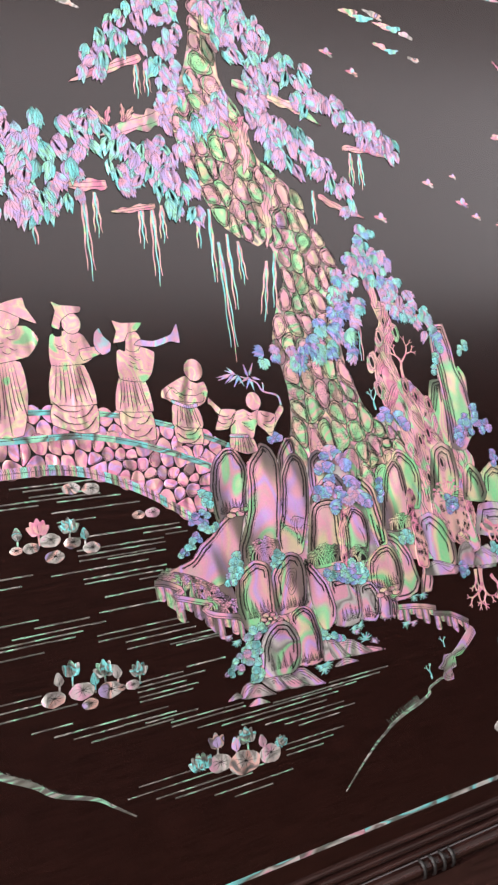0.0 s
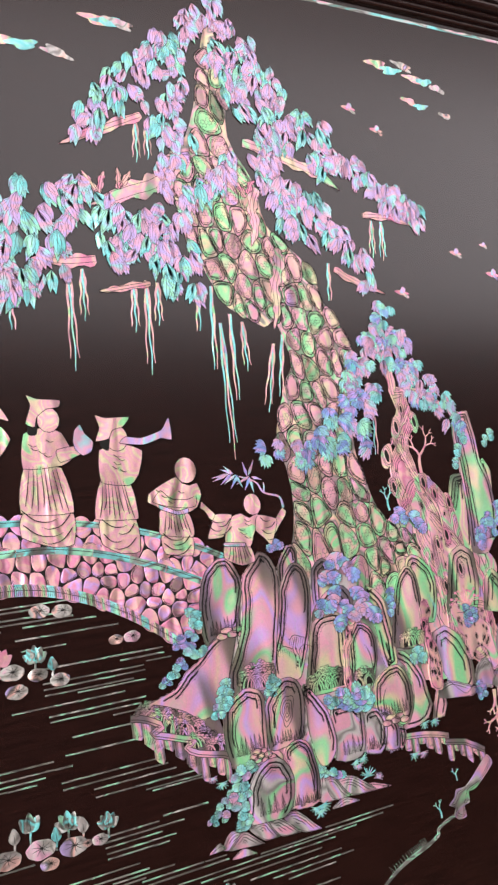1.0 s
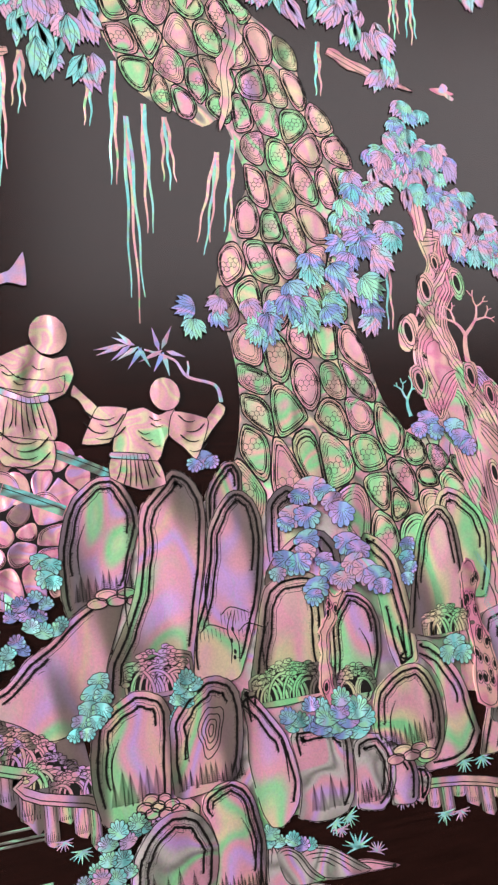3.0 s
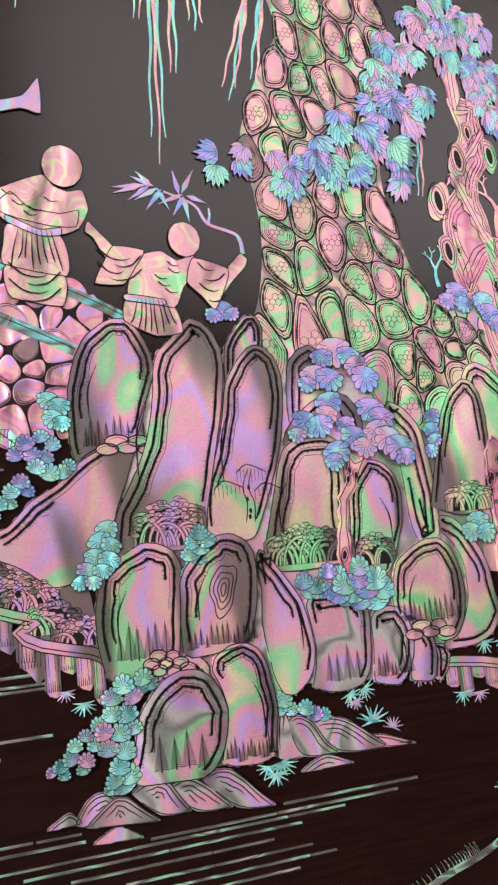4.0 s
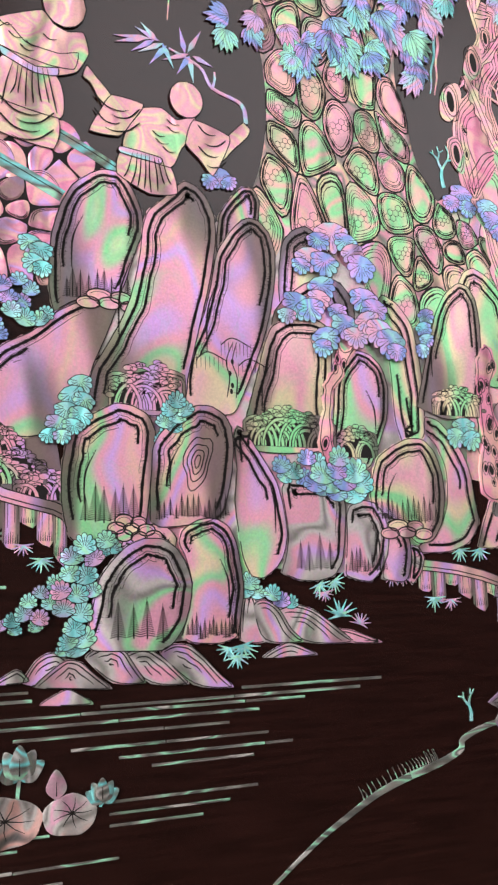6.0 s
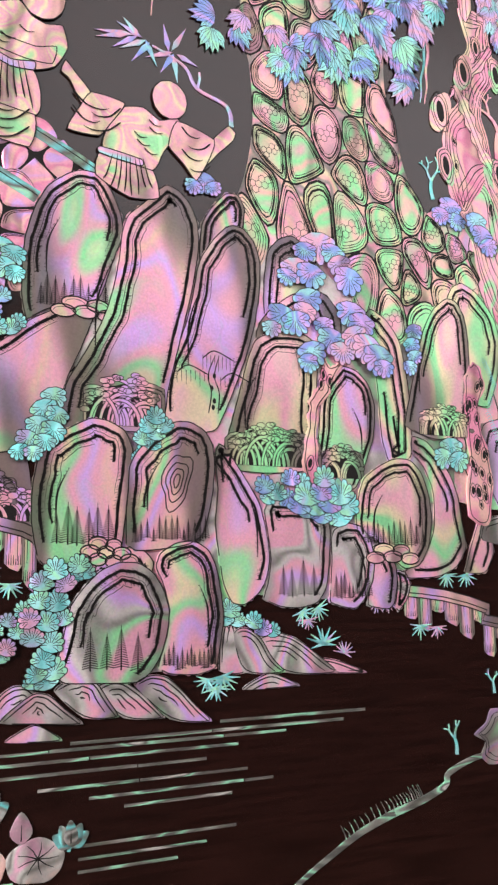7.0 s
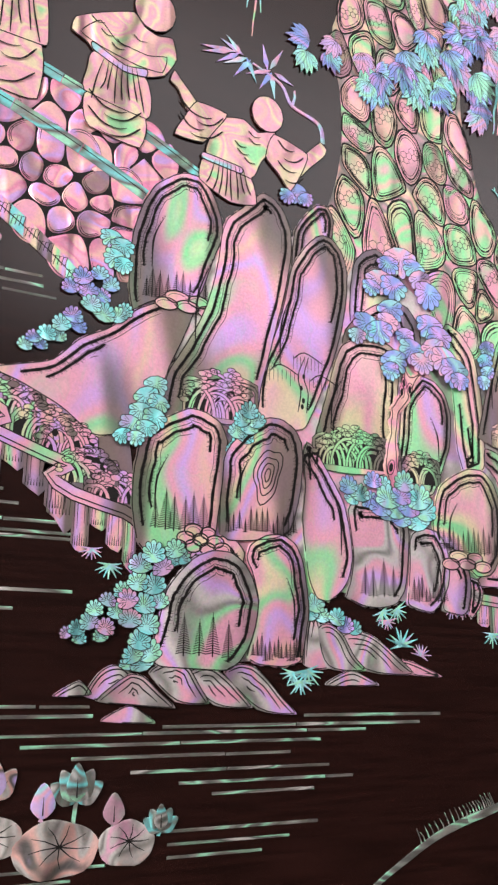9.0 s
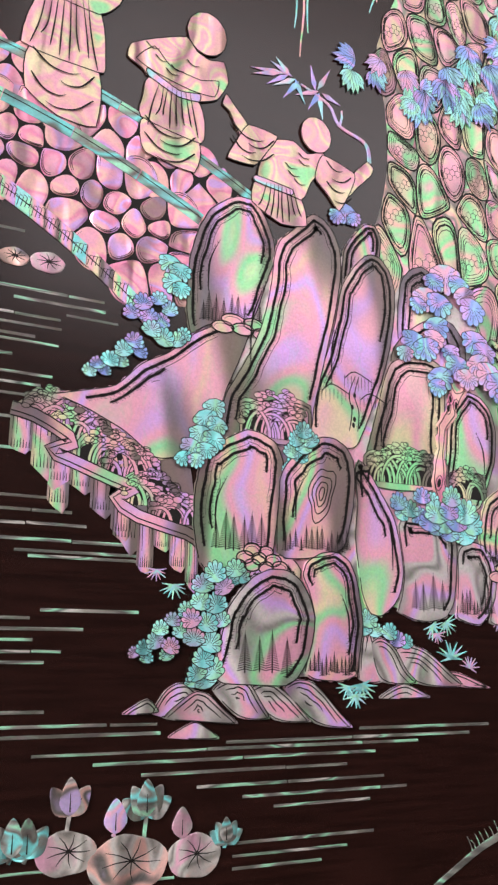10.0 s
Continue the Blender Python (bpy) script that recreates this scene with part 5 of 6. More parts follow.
clump_bush([(-28.0, -15.4, 2.4), (-30.8, -17.8, 2.4), (-26.0, -18.2, 2.2), (-31.2, -21.6, 2.1), (-27.6, -21.9, 2.4), (-33.3, -25.3, 2.1), (-29.5, -25.9, 2.4), (-26.2, -25.3, 1.9), (-32.5, -29.0, 2.3), (-28.5, -30.0, 2.4), (-34.5, -23.6, 1.7), (-37.3, -25.5, 1.7), (-35.4, -27.8, 1.8), (-40.0, -27.4, 1.7), (-37.5, -30.9, 1.9), (-41.1, -29.9, 1.9), (-43.5, -31.4, 1.6), (-45.6, -32.3, 1.3), (-42.8, -33.3, 1.4), (-38.5, -32.7, 1.5)], "pale teal creeping bush at the edge of the boulders", (LEAF_TEAL, LEAF_TEAL, LEAF,), 1.3, 1)
clump_bush([(-30.1, -33.3, 2.3), (-31.7, -36.2, 2.1), (-28.0, -35.5, 2.4), (-29.6, -37.6, 2.3), (-32.5, -38.0, 1.6)], "dark teal bush at the foot of the large boulder", (LEAF_TEAL,), 1.5, 1)
clump_bush([(-23.1, -14.3, 2.2), (-24.0, -16.6, 1.8), (-21.5, -15.9, 1.9)], "small teal bush above the large boulder", (LEAF_TEAL,), 1.8, 1)
clump_bush([(12.1, -24.1, 2.5), (10.7, -26.3, 2.0), (13.9, -26.8, 1.9)], "small blue-green bush behind the low banks", (LEAF_TEAL,), 0.9, 1)
clump_bush([(18.0, -27.1, 2.1), (20.3, -28.8, 2.1), (22.8, -29.4, 1.8)], "small blue-green bush behind the low banks", (LEAF_TEAL, LEAF_BLUE,), 0.9, 1)
clump_bush([(6.6, 76.4, 2.9), (3.8, 74.9, 2.1), (9.3, 75.3, 2.1)], "small blue bush on the rocks beside the plain figure", (LEAF_BLUE,), 1.2, 0)
clump_bush([(67.1, 46.1, 2.4), (66.2, 42.3, 2.4), (66.9, 39.3, 2.2), (65.2, 36.4, 2.0)], "narrow lilac bush between the rocks", (LEAF_BLUE,), 1.3, 0)
clump_bush([(77.4, 15.3, 3.4), (74.6, 12.8, 2.8), (79.7, 12.2, 2.9)], "blue-green bush below the green rock", (LEAF_TEAL,), 1.3, 0)
clump_bush([(81.7, 83.6, 3.4), (78.3, 80.8, 2.8), (83.7, 79.9, 2.8), (90.8, 80.8, 3.3), (92.6, 77.1, 3.3), (94.8, 74.2, 2.9)], "lilac bush at the roots of the twisted tree", (LEAF_BLUE,), 1.0, 0)
clump_bush([(-40.7, 52.5, 2.5), (-38.1, 51.0, 2.5), (-39.8, 48.0, 2.5), (-37.7, 47.0, 2.0)], "green bush against the bridge end", (LEAF_TEAL,), 1.1, 0)
clump_bush([(-46.8, 42.6, 2.0), (-43.1, 44.2, 1.9), (-49.3, 39.9, 1.8), (-45.3, 39.9, 2.0), (-40.3, 42.1, 1.8), (-42.2, 39.1, 1.9)], "deep violet-blue bush at the bridge foot", (LEAF_BLUE,), 1.1, 1)
clump_bush([(-44.4, 36.9, 2.1), (-41.4, 35.3, 2.2), (-38.4, 35.3, 1.9), (-36.7, 36.9, 1.7)], "teal bush at the bridge foot", (LEAF_TEAL,), 1.2, 1)
clump_bush([(-48.2, 33.6, 2.0), (-50.7, 31.2, 1.9), (-46.8, 31.3, 1.7), (-53.5, 28.6, 1.9), (-56.3, 27.3, 1.6), (-57.9, 25.4, 1.5), (-54.6, 25.9, 1.4), (-50.9, 28.4, 1.5)], "blue creeping bush on the sloping rock", (LEAF_BLUE, LEAF_TEAL,), 1.0, 1)
bush([(131.1, 66.5), (135.8, 71.3), (142.7, 68.6), (141.4, 74.5), (151.2, 68.9), (156.1, 69.6), (148, 79.3), (147.3, 74.2), (133.1, 63.1)], 4.2, "lilac bush on the tall rocks", (LEAF_BLUE,), 1.1)
bush([(154.8, 51.6), (156, 48.1), (117.7, 27.3), (113.6, 25.4)], 3.6, "lilac-blue bush among the rocks", (LEAF_BLUE,), 1.3)
bush([(128.4, 112.4), (125.4, 105.6), (132.7, 119.3), (154.5, 119.3), (148.9, 116.5)], 3.4, "teal leaf clump on the tall rock", (LEAF_TEAL,), 1.0)


def star(x, z, r, h, mat, turn=0.0, label="small star-shaped grass of pearl at the water"):
    """A little burst of pointed grass blades."""
    s = tagged(new("grass_star"), label, "grass inlay", "grass stars at the water")
    for i in range(9):
        a = -1.75 + 3.5 * i / 8 + turn + random.uniform(-0.12, 0.12)
        n = r * random.uniform(0.75, 1.1)
        Sheet().strip([(x, z), (x + n * 0.5 * math.sin(a), z + n * 0.5 * math.cos(a)), (x + n * math.sin(a), z + n * math.cos(a))], r * 0.2, 0.12, h + 0.015 * (i % 3), 0.3).put("blade", mat, s)


for spot, r, turn in zip([(-37.2, -18.7), (-41.2, -15.7), (30.8, -25.6), (35, -24.8), (36.3, -33.1), (42, -35.4), (73.7, -17.4), (80, -17.4), (51.9, -23.7), (55.4, -24), (64.7, -29.9), (70, -30.4), (10, -39.3), (8.3, -41.6), (6.3, -39.7), (32.2, -27.6)],
                         (3.2, 2.6, 3.4, 3.2, 4.6, 3.0, 3.4, 3.6, 2.8, 2.6, 3.2, 3.0, 4.2, 3.4, 3.2, 2.8), (3.1, 3.1, 2.6, 2.6, 0, 0.3, 3.1, 2.8, 3.1, 3.1, 3.1, 3.1, 2.9, 3.1, 3.3, 3.1)):
    star(spot[0], spot[1], r, 0.75, LEAF_TEAL if r > 3 else LEAF, turn)


# ---- pieces of the next scene at the panel's edge ----
random.seed(57)
bough = tagged(new("pine_bough"), "pink and lilac bough of pearl leaf sprays reaching in", "tree inlay")
limb(bough, [(242, 319.2), (249, 310.8), (252.8, 296.2), (256.2, 280.8), (260.1, 265.1)], 2, 5, CORAL, 0.6)
for i in range(16):
    x, z = along([(249.7, 314.3), (252.4, 304.8), (255.1, 290.1), (257.4, 273.3)], i / 15)
    spray(bough, x + random.uniform(-3, 4), z + random.uniform(-2, 5), random.uniform(-40, 40), random.uniform(0.8, 1.1), 0.95 + 0.04 * (i % 6))
bank = tagged(new("cloud"), "thin grey-green wisp of cloud in pearl", "cloud inlay")
for i, (x, z) in enumerate([(228.6, 261.7), (238.1, 263.9), (248, 267.1), (245, 261.8), (254.8, 264.5), (247.6, 272.1)]):
    Sheet().plate(oval(x, z, 6.5, 1.9, 20, 0.1, 0.2), 0.4 + 0.05 * i, 0.5).put("puff", LEAF_TEAL if i % 2 else ROBE, bank)
blade = tagged(new("lotus_leaf"), "curved green lotus leaf of pearl over the water", "lotus inlay")
Sheet().strip(smooth([(126.7, -54), (129.3, -50.3), (134.7, -47.6), (142.9, -46.1)], 5, False), 1.0, 7.0, 0.5, 0.6).put("blade", LEAF_TEAL, blade)
petal = tagged(new("lotus_bud"), "pale pink pearl lotus bud over the water", "lotus inlay")
Sheet().plate(smooth([(109.7, -96.1), (115.5, -91.8), (122, -89.2), (129.9, -91.7), (128.8, -100.8), (118.2, -103.4)], 5), 0.5, 0.6, 0, 0.2).put("petal", PAD, petal)

gnarl = tagged(new("holed_root"), "pale pink gnarled root with dark knot holes at the bank", "root inlay")
holed(gnarl, [(102.5, 34.6), (111.2, 35.3), (114.6, 28.6), (121.1, 26.2), (127.2, 20.7), (128, 12.6), (129.5, 1.4), (123.4, -1.2), (121.5, 8.8), (116.2, 11), (111.9, 6), (107.8, 9.1), (108.6, 16.7), (104.4, 21.9)], 26, BARK, 1.0, "stump")
bush([(113.6, 29.6), (117.2, 27.3), (114.3, 26.4)], 3.4, "small blue bush in front of the gnarled root", (LEAF_BLUE,), 1.5)
bush([(138.6, -0.9), (141.4, -3.2), (143.5, -4.8)], 3.2, "small teal bush on the low bank", (LEAF_TEAL,), 1.5)
bush([(112.6, -7.7), (114.2, -10.4), (111.4, -11.2)], 3.0, "small lilac bush at the foot of the bank", (LEAF_BLUE,), 1.5)
fan = tagged(new("fern"), "pink fan-shaped fern of thin pearl stalks", "fern inlay")
for i in range(13):
    a, (x, z) = -1.2 + 2.4 * i / 12, (114, 30.8)
    n = 10 + 1.5 * math.sin(i * 2.3)
    Sheet().strip([(x, z), (x + n * 0.55 * math.sin(a * 0.8), z + n * 0.6 * math.cos(a * 0.8)), (x + n * math.sin(a), z + n * math.cos(a))], 0.5, 0.35, 1.3 + 0.01 * i, 0.4).put("stalk", CORAL, fan)
    Sheet().plate(oval(x + n * math.sin(a), z + n * math.cos(a), 1.0, 0.7, 10), 1.4 + 0.01 * i, 0.3).put("frond_head", CORAL, fan)


# ---- the bridge ----
random.seed(53)


def arc_z(x, crown, drop, power=2.0, start=-122.0):
    """Height of one of the bridge's arches: its crown, and how far it falls to the bank."""
    return crown - drop * (max(0.0, (x - start) / 92.0)) ** power


def curve_of(crown, drop, power, start, x0, x1, n=44):
    return [(x0 + (x1 - x0) * i / n, arc_z(x0 + (x1 - x0) * i / n, crown, drop, power, start)) for i in range(n + 1)]


DECK, ARCH, RAIL = (32.0, 1.7, -106.0), (52.0, 1.9, -118.0), (16.5, 2.3, -130.0)
bridge = tagged(new("bridge"), "arched bridge of rounded pink pearl stones with teal rails", "bridge inlay")
ground = curve_of(99.0, *RAIL, -190, -20)
under = curve_of(72.5, *ARCH, -190, -44)
Sheet().plate(under + ground[::-1], 0.2, 0.25, 0, 0.05).put("bed", LINE, bridge, "dark ground between the stones")
wall = curve_of(85.8, *DECK, -188, -33) + curve_of(75.5, *ARCH, -188, -41)[::-1]
for k, (c, poly) in enumerate(cells(scatter(wall, 6.6, 5.4, 1.6), 5.6, 0.45)):
    s = Sheet().plate(poly, 0.6, 0.5, 0, 0.5)
    for f, lo in ((0.9, 0), (0.78, 3)):
        shadow = shrink(poly, c, f)
        s.line(shadow[lo:len(shadow) // 2], 0.1, 0.28, 0.63, 1, 0.4)
    s.put("stone", [STONE, LINE], bridge)
parapet = curve_of(97.6, *RAIL, -188, -22) + curve_of(88.4, *DECK, -188, -31)[::-1]
for c, poly in cells(scatter(parapet, 7.5, 4.4, 0.8), 4.8, 0.5):
    Sheet().plate(poly, 0.5, 0.4, 0, 0.4).put("parapet_stone", STONE, bridge)
for name, crown, (drop, power, start), x1, w in (("rail", 99.0, RAIL, -20, 2.6), ("deck_lip", 86.8, DECK, -33, 3.0)):
    for i in range(10):
        a = -190 + (x1 + 190) * i / 10
        b = -190 + (x1 + 190) * (i + 1) / 10 - 0.2
        s = Sheet().strip(curve_of(crown, drop, power, start, a, b, 6), w, w, 0.8, 0.7)
        s.line(curve_of(crown + 0.4, drop, power, start, a, b, 6), 0.25, None, 0.83, 1, 0)
        s.put(name, [RAILING, LINE], bridge)
for i in range(46):
    a = -190 + 146 * i / 46
    b = a + 146 / 46 - 0.12
    za, zb = arc_z(a, 72.6, *ARCH), arc_z(b, 72.6, *ARCH)
    s = Sheet().plate([(a, za - 2.4), (b, zb - 2.4), (b, zb + 2.4), (a, za + 2.4)], 0.8, 0.7)
    for q in (0.08, 0.36, 0.64, 0.92):
        s.line([(a + (b - a) * q, za - 2.2), (a + (b - a) * q + 0.5, za), (a + (b - a) * q - 0.3, zb + 2.2)], 0.17, None, 0.83, 1, 0)
    s.line([(a, za), (b, zb)], 0.25, None, 0.83, 1, 0)
    s.put("arch_stone", [ROCK if i % 4 else LEAF_TEAL, LINE], bridge)


# ---- plain figures on the bridge ----
def figure(shapes, folds, label, h=1.1):
    """A plain cut-out figure: a few overlapping shell shapes and the engraved folds of its robe, in one mesh."""
    s = Sheet()
    for i, (outline, mi) in enumerate(shapes):
        pts = smooth(outline, 4, True, 0.5)
        s.plate(pts, h + 0.06 * i, 0.5, mi, 0.15)
        s.line(pts + pts[:1], 0.26, None, h + 0.06 * i + 0.03, 1, 0)
    for (x0, x1, z0, z1, n) in folds:
        if n >= 5:
            for i in range(8):
                x, mid = x0 + (x1 - x0) * (0.2 + 0.6 * (i + 0.5) / 8), x0 + (x1 - x0) * (i + 0.5) / 8
                s.line(smooth([(x, z1), ((x + mid) / 2 + random.uniform(-0.4, 0.4), (z0 + z1) / 2), (mid, z0 + (z1 - z0) * random.uniform(0.0, 0.35))], 5, False), 0.16, 0.5, h + 0.56, 1, 0.4)
            continue
        if n == 3:
            for i in range(5):
                u, z = x0 + (x1 - x0) * random.uniform(0.1, 0.6), z0 + (z1 - z0) * (i + 0.5) / 5
                s.line(smooth([(u, z + 1.2), (u + 1.6, z), (u + 3.4, z + 0.3)], 4, False), 0.4, 0.12, h + 0.55, 1)
            continue
        for i in range(n):
            z, sag = z0 + (z1 - z0) * (i + 0.5) / n * (0.4 if n == 2 else 1), 0.22 * (x1 - x0)
            u, v = (x0 + 0.3, x0 + (x1 - x0) * random.uniform(0.55, 0.8)) if i % 2 else (x1 - 0.3, x1 - (x1 - x0) * random.uniform(0.55, 0.8))
            s.line(smooth([(u, z + sag * 0.9), (u + (v - u) * 0.35, z - sag * 0.1), (u + (v - u) * 0.75, z - sag * 0.35), (v, z - sag * 0.1)], 4, False), 0.55, 0.12, h + 0.55, 1)
    ob = s.put("robed_figure", [ROBE, LINE, LEAF])
    return tagged(ob, label, "figure inlay", "figures on the bridge")


def span(outline, n, lo=0.0, hi=1.0):
    xs, zs = [p[0] for p in outline], [p[1] for p in outline]
    return (min(xs) + 0.8, max(xs) - 0.8, min(zs) + (max(zs) - min(zs)) * lo, min(zs) + (max(zs) - min(zs)) * hi, n)


def ball(c, r):
    return oval(c[0], c[1], r, r * 1.1, 12)


skirt = [(-18.9, 79.5), (-6.8, 77.6), (-4.8, 70.4), (-12.0, 69.2), (-20.2, 73.2)]
figure([([(-27.5, 99.7), (-25.4, 97.4), (-21.5, 93.0), (-23.7, 89.9), (-26.5, 95.1), (-28.5, 96.7)], 0), ([(9.0, 87.9), (12.0, 91.4), (13.6, 92.8), (15.4, 91.3), (14.6, 89.0), (10.3, 84.5), (7.6, 81.3)], 0), (skirt, 0),
        ([(-8.8, 92.4), (-14.3, 91.1), (-17.5, 85.6), (-18.5, 79.6), (-6.5, 76.9), (-3.6, 82.3), (0.7, 88.4), (-0.1, 91.7), (-4.7, 90.0)], 0), ([(-13.3, 92.3), (-21.4, 93.2), (-24.3, 88.6), (-26.9, 82.9), (-19.5, 82.8), (-16.3, 87.1)], 0), ([(-0.2, 90.9), (9.5, 88.2), (8.3, 83.2), (4.7, 76.6), (1.3, 80.3), (-2.5, 84.1)], 0),
        ([(-19.2, 80.3), (-9.2, 79.1), (-9.4, 77.4), (-19.3, 78.6)], 2), (ball((-2.1, 95.9), 4.5), 0)],
       [span(skirt, 5), span([(-13.3, 92.3), (-21.4, 93.2), (-26.9, 82.9), (-19.5, 82.8)], 4, 0.1, 0.8), span([(-0.2, 90.9), (9.5, 88.2), (4.7, 76.6), (1.3, 80.3)], 4, 0.1, 0.9), span([(-8.8, 92.4), (-17.5, 85.6), (-6.5, 76.9), (0.7, 88.4)], 3, 0.2, 0.8)],
       "small pearl figure with both sleeves spread")
skirt, hem = [(-47.5, 97.7), (-35.1, 95.5), (-33.0, 90.2), (-33.9, 84.5), (-49.1, 87.1), (-48.8, 92.9)], [(-48.3, 87.1), (-34.3, 84.7), (-35.3, 76.6), (-47.5, 78.5), (-49.2, 82.8)]
figure([(hem, 0), (skirt, 0), ([(-38.4, 111.5), (-46.2, 108.4), (-52.1, 105.1), (-52.9, 101.5), (-49.2, 99.5), (-47.1, 97.7), (-35.5, 95.2), (-29.9, 97.3), (-27.0, 102.7), (-28.3, 107.9), (-32.2, 107.3), (-35.5, 108.5)], 0), ([(-46.4, 106.2), (-42.1, 102.2), (-34.4, 101.1), (-29.6, 102.3), (-30.6, 97.8), (-36.8, 97.6), (-45.3, 99.3), (-50.8, 101.6)], 0), ([(-47.8, 100.0), (-39.9, 96.6), (-34.5, 97.3), (-34.7, 95.2), (-40.1, 94.9), (-47.6, 98.0)], 2), (ball((-33.0, 114.1), 5.3), 0)],
       [span(skirt, 6, 0.05, 0.95), span(hem, 4, 0.1, 0.9), span([(-46.2, 108.4), (-52.5, 101.9), (-29.9, 97.3), (-28.3, 107.9)], 3, 0.2, 0.8)], "small pearl figure with folded arms", 1.0)
skirt, legs = [(-73.0, 112.4), (-59.6, 109.9), (-57.9, 96.4), (-59.8, 94.9), (-77.2, 96.8)], [(-75.3, 96.5), (-59.3, 94.8), (-59.4, 81.4), (-68.1, 81.5), (-75.7, 86.3)]
figure([(legs, 0), (skirt, 0), ([(-71.7, 125.6), (-61.3, 127.8), (-52.2, 124.2), (-55.3, 114.0), (-60.2, 109.6), (-72.6, 111.9)], 0), (ball((-63.3, 130.4), 5.2), 0), ([(-70.3, 135.8), (-66.0, 134.1), (-67.5, 125.3), (-71.0, 127.5)], 1),
        ([(-72.7, 129.6), (-70.4, 135.3), (-71.6, 140.8), (-67.2, 139.4), (-56.3, 139.3), (-59.6, 135.2), (-64.4, 134.0), (-67.0, 130.2)], 0), ([(-62.1, 128.0), (-59.1, 130.7), (-51.9, 129.8), (-42.0, 132.7), (-37.5, 138.3), (-37.4, 128.3), (-42.5, 129.1), (-51.1, 126.7)], 2)],
       [span(skirt, 5), span(legs, 4, 0.1, 0.9), span([(-70.7, 125.6), (-54.1, 124.4), (-55.9, 112.1), (-72.4, 113.6)], 3, 0.2, 0.8)], "pearl figure in a long robe blowing a horn", 0.95)
skirt, legs = [(-104.4, 121.0), (-88.9, 119.3), (-86.0, 100.6), (-107.9, 102.4)], [(-107.0, 102.3), (-86.3, 100.1), (-87.6, 87.6), (-96.6, 87.5), (-108.7, 92.7)]
figure([(legs, 0), (skirt, 0), ([(-103.2, 134.4), (-93.9, 136.7), (-87.0, 133.9), (-83.1, 124.0), (-88.8, 120.2), (-104.9, 120.1)], 0), (ball((-92.1, 139.9), 4.9), 0), ([(-100.2, 144.2), (-96.4, 143.5), (-97.6, 134.1), (-101.3, 134.3)], 1), ([(-90.3, 126.9), (-80.9, 128.2), (-80.4, 124.3), (-89.1, 121.6)], 0),
        ([(-101.7, 138.6), (-98.9, 146.1), (-100.1, 150.6), (-95.8, 148.8), (-86.2, 147.9), (-87.0, 145.0), (-92.4, 144.3), (-96.7, 141.1), (-98.1, 136.9)], 0), ([(-81.5, 134.8), (-78.7, 137.1), (-77.2, 133.3), (-73.9, 129.4), (-75.1, 125.4), (-79.0, 123.8), (-81.9, 126.3), (-82.7, 130.0)], 2)],
       [span(skirt, 6), span(legs, 4, 0.1, 0.9), span([(-102.6, 133.7), (-87.1, 132.7), (-88.7, 120.9), (-104.0, 122.1)], 3, 0.2, 0.8)], "pearl figure in a long robe carrying a round jar", 0.9)
skirt = [(-132.3, 122.3), (-118.7, 122.5), (-117.4, 107.2), (-122.4, 89.0), (-135.7, 90.2)]
figure([(skirt, 0), ([(-130.7, 138.6), (-113.5, 139.2), (-108.5, 132.6), (-114.5, 124.8), (-127.7, 122.1), (-133.0, 123.6)], 0), (ball((-121.4, 143.6), 5.6), 0), ([(-127.4, 148.2), (-120.6, 151.1), (-113.2, 152.6), (-112.3, 148.0), (-108.3, 140.1), (-114.8, 142.5), (-121.0, 145.7)], 0)],
       [span(skirt, 8), span([(-129.3, 136.4), (-112.7, 135.9), (-114.9, 122.7), (-131.2, 123.5)], 3, 0.2, 0.8)], "broad pearl figure in a long robe and hat", 0.85)
skirt = [(162.7, 49.8), (174.4, 47.7), (172.9, 35.3), (165.5, 21.7), (151.8, 23.9)]
figure([(skirt, 0), ([(166.7, 66.5), (178.4, 68.1), (185.2, 59.9), (177.3, 47.5), (162.2, 48.2)], 0), (ball((172.2, 71.3), 4.6), 0), ([(168, 73), (173.1, 76.5), (181.1, 75.6), (180.8, 70.7), (173.9, 73.3)], 1)],
       [span(skirt, 6), span([(168, 64.7), (181.7, 63.7), (176.6, 49.6), (163.1, 50.8)], 3, 0.2, 0.8)], "slim pearl figure in a long robe standing past the rocks", 0.9)
